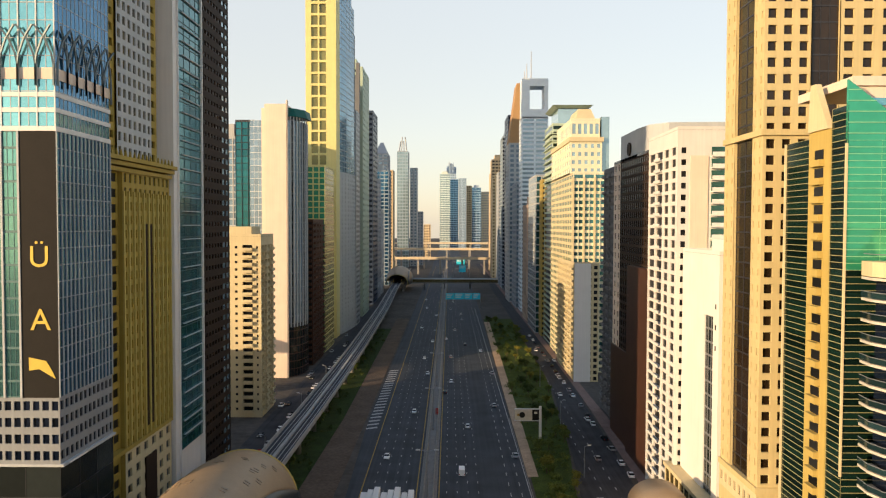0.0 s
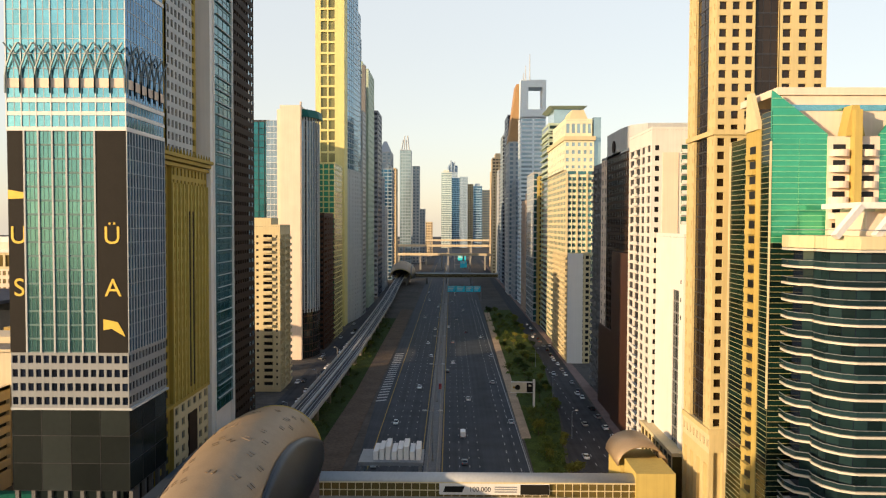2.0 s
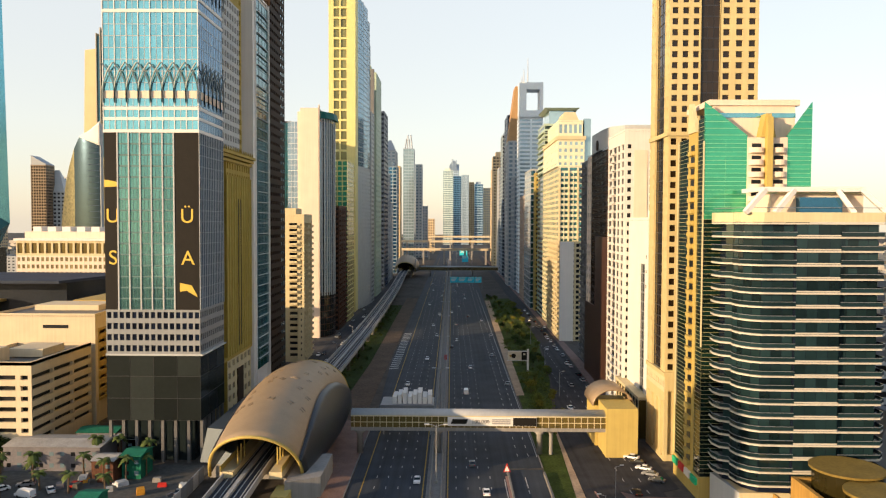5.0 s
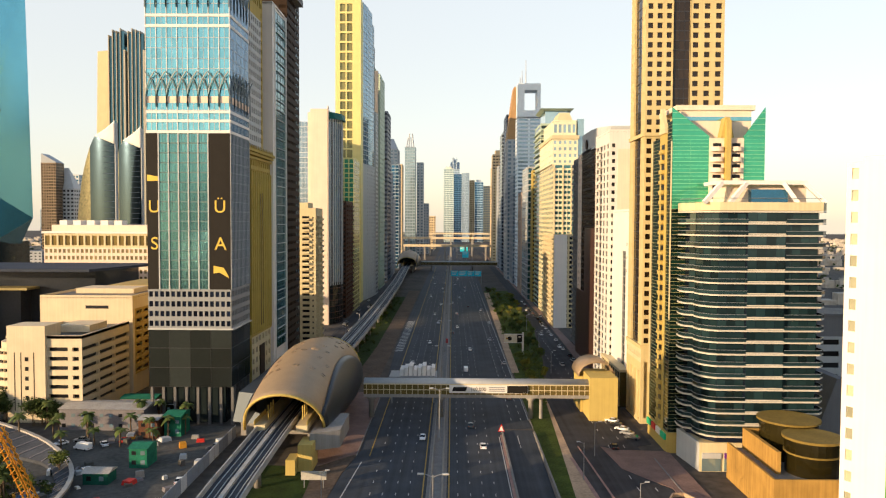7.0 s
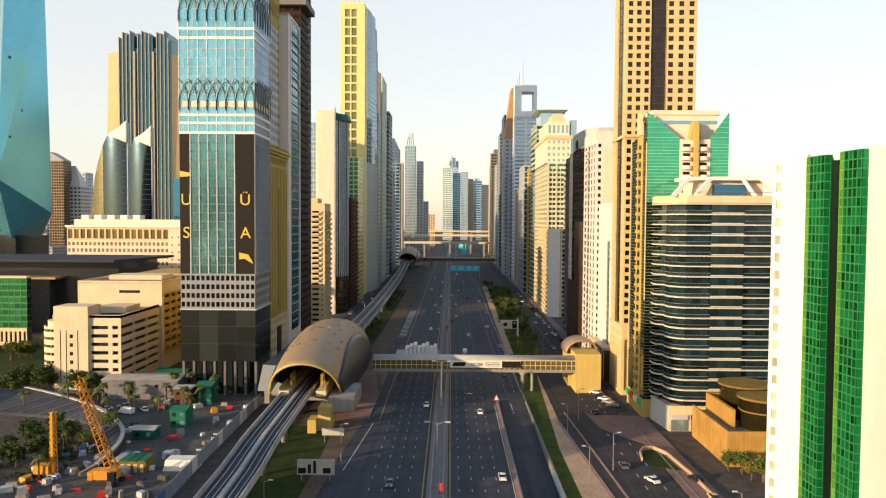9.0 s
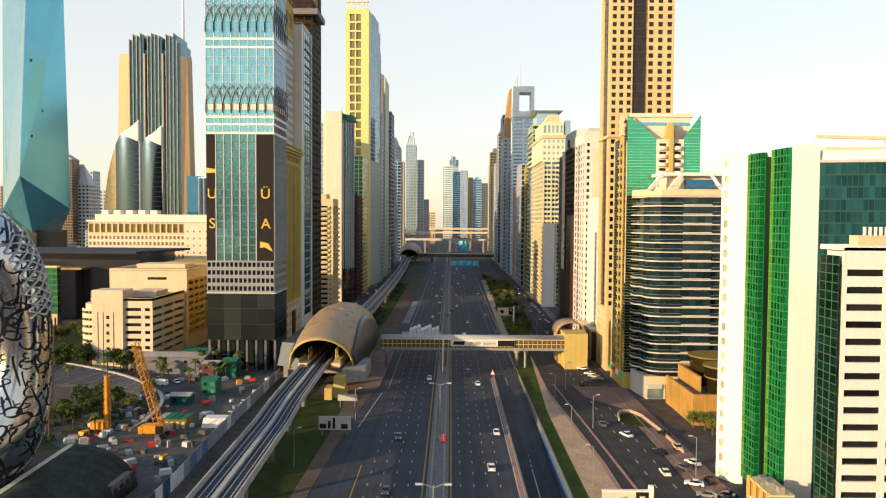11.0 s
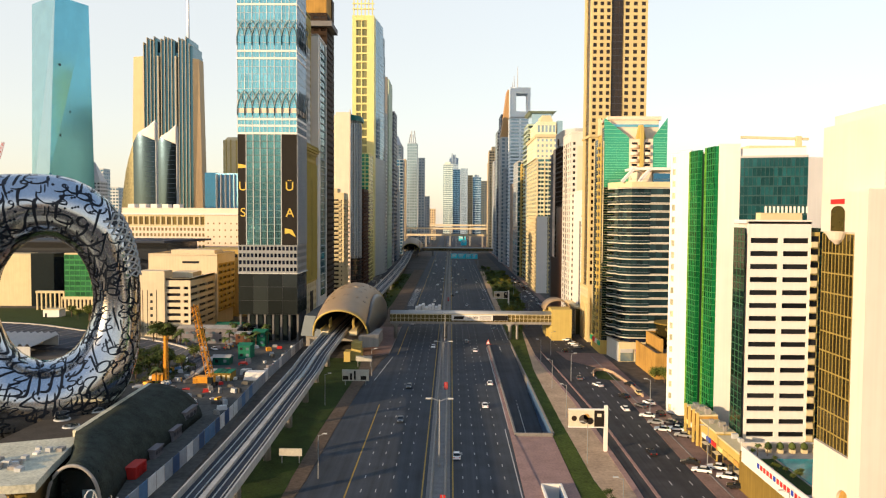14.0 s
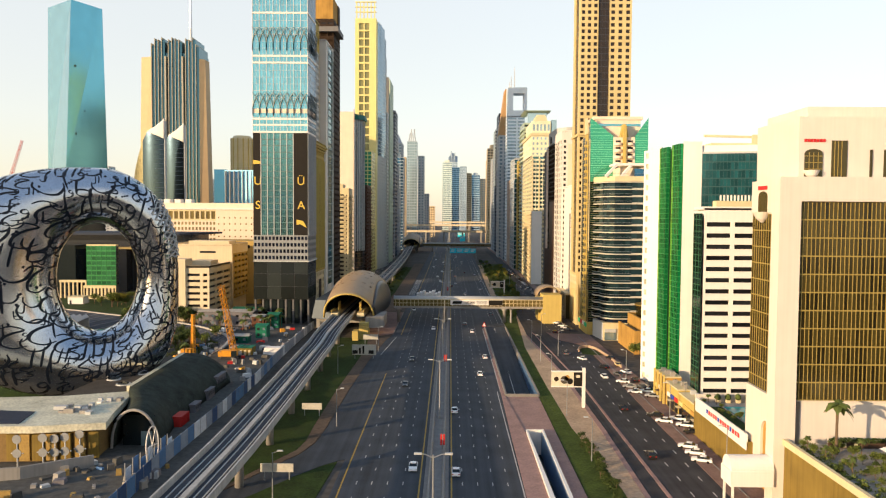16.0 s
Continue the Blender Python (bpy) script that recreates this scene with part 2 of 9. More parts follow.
def piece(name, key, make, material, parent, m, limit=300):
    """One of many alike pieces: an object of its own on a shared mesh, or past the limit part of one joined mesh."""
    k = (parent.name, name)
    limit = min(limit, CAP)
    COUNT[k] = COUNT.get(k, 0) + 1
    if (key, material.name) not in PIECE:
        PIECE[key, material.name] = data(name, make(), material)
    me = PIECE[key, material.name]
    if COUNT[k] <= limit:
        ob = new(name, me)
        under(ob, parent)
        ob.matrix_basis = m
        return ob
    g = REST.setdefault((parent.name, name, material.name), (Geo(), material, parent))[0]
    i = len(g.v)
    g.v += [tuple(m @ v.co) for v in me.vertices]
    g.f += [tuple(i + j for j in p.vertices) for p in me.polygons]


def flush():
    """Link the joined pieces."""
    for (_, name, _), (g, material, parent) in REST.items():
        tagged(part(name, g, material, parent), kind="stuff")
    REST.clear()


def face_pose(a, b, s, z, off=0.0):
    """The pose of a piece on the wall from a to b: s metres along it, its local x along the wall and -y outwards."""
    d = Vector((b[0] - a[0], b[1] - a[1])).normalized()
    return Matrix.Translation((a[0] + d.x * s + d.y * off, a[1] + d.y * s - d.x * off, z)) @ Matrix.Rotation(math.atan2(d.y, d.x), 4, "Z")


def facade(parent, a, b, z0, z1, cols, rows, fx, fz, wall, pane, rec=0.35, limit=300, lift=0.5, name="wall", skip=None, win="window", label=""):
    """A wall from a to b (outwards is to the right of that way) with a real recessed opening and a pane in each cell."""
    a, b = Vector(a), Vector(b)
    L = (b - a).length
    d = (b - a) / L
    nrm = Vector((d.y, -d.x))
    cw, ch = L / cols, (z1 - z0) / rows
    ow, oh = cw * fx, ch * fz
    g = Geo()

    def P(s, z, o=0.0):
        return (a.x + d.x * s - nrm.x * o, a.y + d.y * s - nrm.y * o, z)

    def Q(s0, s1, za, zb):
        g.quad(P(s0, za), P(s1, za), P(s1, zb), P(s0, zb))

    for r in range(rows):
        zb = z0 + r * ch + (ch - oh) * lift
        zt = zb + oh
        Q(0, L, z0 + r * ch, zb)
        Q(0, L, zt, z0 + (r + 1) * ch)
        last = 0.0
        for c in range(cols):
            if skip and skip(c, r):
                continue
            s0 = c * cw + (cw - ow) / 2
            s1 = s0 + ow
            Q(last, s0, zb, zt)
            last = s1
            g.quad(P(s0, zb), P(s1, zb), P(s1, zb, rec), P(s0, zb, rec))
            g.quad(P(s0, zt, rec), P(s1, zt, rec), P(s1, zt), P(s0, zt))
            g.quad(P(s0, zb), P(s0, zb, rec), P(s0, zt, rec), P(s0, zt))
            g.quad(P(s1, zb, rec), P(s1, zb), P(s1, zt), P(s1, zt, rec))
            piece(win, ("pane", round(ow, 3), round(oh, 3)), lambda: Geo().box(-ow / 2 - 0.04, ow / 2 + 0.04, 0, 0.08, -oh / 2 - 0.04, oh / 2 + 0.04), pane, parent,
                  face_pose(a, b, (s0 + s1) / 2, (zb + zt) / 2, -rec), limit)
        Q(last, L, zb, zt)
    return part(name, g, wall, parent, label)


def core(parent, x0, x1, y0, y1, z0, z1, material, inset=0.45, roof=M_ROOF, name="core", parapet=0.9):
    part(name, Geo().box(x0 + inset, x1 - inset, y0 + inset, y1 - inset, z0, z1 - 0.05), material, parent)
    if roof:
        part("roof", Geo().box(x0, x1, y0, y1, z1 - 0.06, z1 + 0.02), roof, parent)
        if parapet:
            g, w = Geo(), 0.4
            g.box(x0, x1, y0, y0 + w, z1 + 0.02, z1 + parapet).box(x0, x1, y1 - w, y1, z1 + 0.02, z1 + parapet)
            g.box(x0, x0 + w, y0 + w, y1 - w, z1 + 0.02, z1 + parapet).box(x1 - w, x1, y0 + w, y1 - w, z1 + 0.02, z1 + parapet)
            part("parapet", g, material, parent)


def tower(name, label, x0, x1, y0, y1, z1, wall, pane, fz_floor=3.4, bay=3.4, fx=0.55, fz=0.5, z0=0.0, sides="FS", rec=0.35, limit=300, other=None, group="towers along the road", parent=None, roof=M_ROOF, wall2=None, pane2=None, fx2=None, fz2=None, bay2=None):
    """A tower with recessed windows on the front (towards -y) and on the street side; the faces never seen are plain."""
    t = parent or thing(name, label, "building", (x0 + x1) / 2, (y0 + y1) / 2, 0, group)
    left = x1 < 0
    rows = max(1, round((z1 - z0) / fz_floor))
    core(t, x0, x1, y0, y1, z0, z1, wall, rec + 0.12, roof)
    if "F" in sides:
        facade(t, (x0, y0), (x1, y0), z0, z1, max(1, round((x1 - x0) / bay)), rows, fx, fz, wall, pane, rec, limit)
    if "S" in sides:
        a, b = ((x1, y0), (x1, y1)) if left else ((x0, y1), (x0, y0))
        facade(t, a, b, z0, z1, max(1, round((y1 - y0) / (bay2 or bay))), rows, fx2 or fx, fz2 or fz, wall2 or wall, pane2 or pane, rec * 0.5, limit)
    g = Geo()
    e = 0.02
    if "F" not in sides:
        g.quad((x0, y0, z0), (x1, y0, z0), (x1, y0, z1), (x0, y0, z1))
    xa, xb = (x0, x1) if left else (x1, x0)
    g.quad((xa, y0, z0), (xa, y1, z0), (xa, y1, z1), (xa, y0, z1))
    g.quad((x0, y1, z0), (x1, y1, z0), (x1, y1, z1), (x0, y1, z1))
    if "S" not in sides:
        g.quad((xb, y0, z0), (xb, y1, z0), (xb, y1, z1), (xb, y0, z1))
    part("back_wall", g, wall, t)
    return t

# ---- ground and roads ----
FAR = 4300.0
TR = (14.6, 24.4, -130.0, 138.0)      # the sunken slip road: x, x, y, y
g = Geo()
for x0, x1, y0, y1 in ((-3000, TR[0], -900, FAR), (TR[1], 3000, -900, FAR), (TR[0], TR[1], -900, TR[2]), (TR[0], TR[1], TR[3], FAR)):
    g.quad((x0, y0, -0.12), (x1, y0, -0.12), (x1, y1, -0.12), (x0, y1, -0.12))
solid("ground", g, M_CITY, "dry sandy city ground reaching the horizon", "ground", "structure")


def sheet(name, poly, z, material, label, depth=0.3, category="road"):
    return solid(name, Geo().prism(poly, z - depth, z), material, label, category, "structure")


def strip(left, right, ys):
    """The outline of a strip along the road from x at each y."""
    return [(x, y) for x, y in zip(left, ys)][::-1] + [(x, y) for x, y in zip(right, ys)]


sheet("road_main", [(-27.5, -300), (11.5, -300), (12.6, -90), (14.2, 0), (14.4, 139), (25.0, 140), (25.0, 300), (28.5, 700), (28.5, 2300), (-33, 2300), (-33, 300), (-30, 200), (-29.5, 110), (-29, 20), (-27.5, -60)], 0.0, M_ASPHALT, "wide dark asphalt highway with dashed lanes")
sheet("road_slip", [(-29.4, 116), (-32.2, 95), (-34.5, 51), (-35.2, 24), (-35.7, -2), (-35.9, -41), (-36.4, -54), (-38.5, -63), (-41.8, -69.4), (-46.9, -80.8), (-58, -104), (-75, -135), (-62, -165), (-44.4, -90), (-41.1, -85.1), (-36.9, -77.5), (-31.5, -69.8), (-28.7, -67.1), (-27.0, -66), (-28.6, 20)], -0.006, M_ASPHALT, "curving asphalt slip road")
sheet("road_service", strip((37, 37.2, 38, 37.6, 33.4, 34.8, 41, 47, 51.5, 53, 53), (53.6, 53.4, 53.4, 54.6, 55, 54, 57.5, 60, 62, 62.4, 62.4), (-300, -88, -40, 30, 110, 180, 230, 300, 380, 700, 1500)), 0.0, M_ASPHALT2, "asphalt service road beside the towers")
sheet("road_service_far_side", strip((-75,) * 4, (-62, -62, -63, -64), (185, 300, 700, 1500)), 0.0, M_ASPHALT2, "asphalt service road under the elevated track")
sheet("parking", [(48, 118), (60, 124), (60, 170), (47, 170)], -0.02, M_ASPHALT2, "small asphalt car park", category="parking")
sheet("parking_island", [(43.5, 121), (45.5, 101), (51, 92), (55, 86), (60, 80), (60, 117), (48, 117.8)], 0.08, M_PAVE, "pink paved island beside the car park", category="pavement")
sheet("pavement_right", strip((53.8, 53.6, 53.6, 55.2, 55.3), (63, 63, 63, 63, 63), (-300, -88, -30, 40, 117)), 0.1, M_PAVE, "pinkish paved walkway", category="pavement")
sheet("pavement_right_far", strip((58, 61, 62.4, 62.6, 62.6), (66, 66, 66, 66, 66), (172, 300, 380, 700, 1500)), 0.1, M_PAVE, "pinkish paved walkway", category="pavement")
sheet("verge_sand", strip((25, 25, 25, 26, 28), (36.9, 37.6, 36.0, 33.2, 34.6), (-140, -30, 50, 110, 180)), 0.03, M_VERGE, "bare sandy verge", category="verge")
sheet("kerb_verge", strip((35.9, 36.1, 36.5, 36.3, 32.4), (36.9, 37.1, 37.9, 37.5, 33.3), (-300, -88, -40, 30, 110)), 0.14, M_DECK, "pink paved edge of the service road", category="kerb")
sheet("kerb_divider", strip((40.7, 40.7, 40.7, 38.8, 36.4), (41.5, 41.5, 41.4, 39.4, 36.8), (-300, -46, 12.6, 64, 121)), 0.14, M_DECK, "pink kerb between the lanes of the service road", category="kerb")
sheet("verge_grass", strip((24.6, 24.6, 24.6, 24.6, 24.6, 24.6, 25.4, 26.4, 28.6, 29), (33, 32.4, 31.2, 29.2, 28.8, 29.0, 34.0, 43, 50.8, 52.4), (-140, -83, -65, -39, 10, 80, 180, 260, 380, 620)), 0.06, M_GRASSV, "green grass verge", category="grass")
sheet("verge_path", strip((25.2, 25.6, 28.7), (28.5, 29.4, 33), (230, 300, 600)), 0.1, M_VERGE, "sandy strip along the highway", category="verge")
sheet("verge_soil", [(-29.6, 116), (-34, 118), (-50, 102), (-52, 40), (-50, -60), (-56, -92), (-58, -103), (-47.2, -80.6), (-42.1, -69.2), (-38.8, -62.8), (-36.7, -54), (-36.1, -41), (-35.9, -2), (-35.4, 24), (-34.7, 51), (-32.4, 95)], 0.03, M_SOIL, "bare soil along the slip road", category="verge")
sheet("lawn_nose", [(-29.0, -68), (-31.6, -70.6), (-37, -78.3), (-44.5, -90.8), (-62, -165), (-30, -165), (-30.1, -90)], 0.08, M_GRASS, "grass nose between slip road and highway", category="grass")
sheet("lawn", [(-40.8, 101), (-60, 101), (-60, -100), (-58, -97), (-49, -81), (-44, -69), (-40.0, -60), (-39.2, -53), (-39.6, -41), (-39.8, 1), (-39.3, 30), (-38.9, 60), (-39.6, 85)], 0.06, M_GRASS, "lawn under the elevated track", category="grass")
sheet("lawn_far", strip((-61, -61, -62), (-46, -43.5, -44.5), (190, 300, 560)), 0.06, M_GRASS, "planted strip under the elevated track", category="grass")
sheet("verge_sand_far_side", strip((-45.8, -43.3, -44.4), (-34, -34, -34), (190, 300, 620)), 0.05, M_SOIL, "reddish bare soil beside the highway", category="verge")
sheet("site_ground", [(-170, -120), (-62, -120), (-62, -60), (-70, 70), (-72, 140), (-130, 140), (-130, -60)], -0.03, M_SAND, "dusty construction ground", category="ground")
sheet("station_apron", [(-47, 93), (-30.2, 112), (-30.5, 190), (-48, 190)], 0.07, M_PAVE, "paved forecourt under the station", category="pavement")

# the sunken slip road
g = Geo()
rows = ((138, 0.0), (100, -0.6), (60, -2.2), (20, -4.4), (-6, -5.6), (-130, -6.0))
for (ya, za), (yb, zb) in zip(rows, rows[1:]):
    g.quad((TR[0], yb, zb), (TR[1], yb, zb), (TR[1], ya, za), (TR[0], ya, za))
solid("road_sunken", g, M_ASPHALT, "dark asphalt slip road dipping into an underpass", "road", "structure")
g = Geo()
g.box(TR[0] - 0.5, TR[0], -6, 134, -6.5, 0.75).box(TR[1], TR[1] + 0.5, -6, 134, -6.5, 0.85)
g.box(TR[0], TR[1], -6.6, -6, -6.5, 0.9)
solid("retaining_wall", g, M_KERB, "pale concrete retaining wall of the sunken road", "wall", "structure")
g = Geo().box(TR[0] - 0.4, TR[1], -44, -6.6, -1.2, 0.02).box(TR[0] - 0.4, 16.6, -130, -44, -1.2, 0.02).box(21.2, TR[1], -130, -44, -1.2, 0.02)
solid("underpass_deck", g, M_DECK, "pink paved deck over the underpass", "pavement", "structure")
g = Geo().prism([(16.6, -44), (16.6, -130), (18.2, -130), (17.0, -44)], -6.3, 0.8).prism([(20.7, -44), (20.3, -130), (21.2, -130), (21.2, -44)], -6.3, 0.9).box(17.0, 20.7, -44.4, -44, -6.3, 0.85)
solid("light_well_tiles", Geo().prism([(20.6, -44.5), (20.2, -130), (20.26, -130), (20.66, -44.5)], -6.2, 0.55), M_BLUEW, "blue tiled inner wall of the underpass opening", "wall", "structure")
solid("sunken_wall_tiles", Geo().box(TR[1] - 0.08, TR[1] - 0.01, -5.9, 60, -6.2, 0.4), M_BLUEW, "blue tiled inner wall of the sunken road", "wall", "structure")
solid("light_well_wall", g, M_WHITE, "white concrete walls of the underpass opening", "wall", "structure")
sheet("kerb_pink", [(12.0, -140), (17.9, -140), (17.5, -88), (16.4, -44), (14.1, -6), (14.1, 132), (13.4, 132), (13.3, 49), (12.9, -9), (12.5, -46), (12.2, -88)], 0.18, M_DECK, "pink paved kerb beside the sunken road", category="kerb")
g = Geo()
for k in range(34):
    y = -4 + 4.0 * k
    g.box(18.9, 19.15, y, y + 4.0, -5.6 * max(0.0, min(1.0, (138 - y) / 144)) ** 1.25, 0.06 - 5.6 * max(0.0, min(1.0, (138 - y - 4) / 144)) ** 1.25)
solid("lane_line", g, M_PAINT_W, "white line of the sunken road", "marking", "structure")

# central reservation
g = Geo().box(-8.7, -3.5, -300, 2200, -0.2, 0.18)
solid("median", g, M_KERB, "concrete central reservation", "kerb", "structure")
g = Geo()
for x in (-7.6, -4.6):
    g.prism([(x - 0.3, -300), (x + 0.3, -300), (x + 0.3, 1200), (x - 0.3, 1200)], 0.18, 1.0, [(x - 0.12, -300), (x + 0.12, -300), (x + 0.12, 1200), (x - 0.12, 1200)])
solid("median_barrier", g, M_CONC, "grey concrete crash barriers", "barrier", "structure")

# road markings
dash, solid_w, solid_y = Geo(), Geo(), Geo()
for x in (-22.9, -19.7, -16.4, -13.1, -0.6, 2.6, 5.8, 9.0):
    y = -150.0
    while y < 900:
        w = 0.10
        dash.box(x - w, x + w, y, y + 1.8, -0.05, 0.012)
        y += 8.5
for x in (18.5, 21.8):
    y = 150.0
    while y < 900:
        dash.box(x - 0.12, x + 0.12, y, y + 3.0, -0.05, 0.012)
        y += 9
for x in (46.2, 50.8):
    y = -150.0
    while y < 500:
        dash.box(x - 0.12, x + 0.12, y, y + 2.6, -0.05, 0.012)
        y += 9
solid("lane_dashes", dash, M_PAINT_W, "white dashed lane markings", "marking", "structure")
for x, y0, y1 in ((-9.6, -300, 1400), (-2.9, -300, 1400), (-26.0, -300, 26), (-26.3, 110, 1400)):
    solid_y.box(x - 0.16, x + 0.16, y0, y1, -0.05, 0.012)
solid("edge_lines", solid_y, M_PAINT_Y, "yellow edge lines", "marking", "structure")
for x, y0, y1 in ((11.9, -150, 0), (13.0, 0, 130), (24.4, 150, 700)):
    solid_w.box(x - 0.13, x + 0.13, y0, y1, -0.05, 0.012)
solid_w.prism([(-31.4, 60), (-31.1, 60), (-27.9, 105), (-28.2, 105)], -0.05, 0.012)
for k in range(22):
    y = 283 + k * 5.4
    solid_w.prism([(-32.5, y), (-28.2 + k * 0.02, y + 2), (-28.2 + k * 0.02, y + 3.8), (-32.5, y + 1.8)], -0.05, 0.012)
solid("edge_lines_white", solid_w, M_PAINT_W, "white edge lines and hatching", "marking", "structure")
g = Geo()
for x, y0, y1 in ((-30.2, 110, 190), (57.0, -140, 110), (24.9, 140, 300)):
    g.box(x - 0.15, x + 0.15, y0, y1, -0.1, 0.2)
solid("kerbs", g, M_KERB, "pale concrete kerbs", "kerb", "structure")

# ---- elevated track ----
TRACK = ((-48.0, -330), (-46.9, -115), (-46.8, -87), (-47.6, -48), (-50.0, 30), (-51.6, 55), (-52.9, 105), (-53.2, 135), (-53.0, 200), (-52.2, 270), (-52.0, 345), (-52.4, 410), (-53.6, 500), (-55.4, 610), (-60.4, 777), (-62.6, 870), (-64.0, 950), (-66.0, 1200))


def track_x(y):
    for (xa, ya), (xb, yb) in zip(TRACK, TRACK[1:]):
        if y <= yb:
            return xa + (xb - xa) * (y - ya) / (yb - ya)
    return TRACK[-1][0]


def sweep(profile, ys):
    """A closed profile of (across, up) carried along the track."""
    g, n = Geo(), len(profile)
    for y in ys:
        c = track_x(y)
        g.v += [(c + a, y, u) for a, u in profile]
    for k in range(len(ys) - 1):
        for j in range(n):
            p, q = k * n + j, k * n + (j + 1) % n
            g.f.append((p, q, q + n, p + n))
    g.f += [tuple(range(n - 1, -1, -1)), tuple(range((len(ys) - 1) * n, len(ys) * n))]
    return g


M_TRACK = mat("pale track concrete", (0.37, 0.36, 0.34), 0.75, 0, 0.25, 4, 0.1, 0.5, streak=1)
via = thing("viaduct", "pale concrete elevated metro track on single columns", "viaduct", -50, 200)
ys = [-330 + 10 * k for k in range(150)]
part("deck", sweep([(-4.7, 9.2), (-1.9, 7.2), (1.9, 7.2), (4.7, 9.2), (4.7, 10.9), (4.35, 10.9), (4.35, 9.6), (-4.35, 9.6), (-4.35, 10.9), (-4.7, 10.9)], ys), M_TRACK, via)
for x in (-2.3, 2.3):
    part("track_bed", sweep([(x - 1.25, 9.61), (x + 1.25, 9.61), (x + 1.25, 9.75), (x - 1.25, 9.75)], ys), M_CONC_D, via)
    for r in (-0.72, 0.72):
        part("rail", sweep([(x + r - 0.08, 9.76), (x + r + 0.08, 9.76), (x + r + 0.08, 9.95), (x + r - 0.08, 9.95)], ys), M_PALE, via)
part("deck_floor", sweep([(-4.3, 9.602), (4.3, 9.602), (4.3, 9.608), (-4.3, 9.608)], ys), M_CONC_D, via, "dark track slab")
part("walkway", sweep([(-0.5, 9.61), (0.5, 9.61), (0.5, 10.35), (-0.5, 10.35)], ys), M_TRACK, via)
for k in range(36):
    y = -140 + 28 * k
    if 95 < y < 180 or 860 < y < 920:
        continue
    g = Geo()
    c = track_x(y)
    g.tube([(c, y, -0.1), (c, y, 5.6), (c, y, 7.2)], (0.95, 0.95, 2.0), 14)
    part("column", g, M_CONC, via, smooth=True)


def sp(a, e):
    return max(0.0, math.sin(a)) ** e


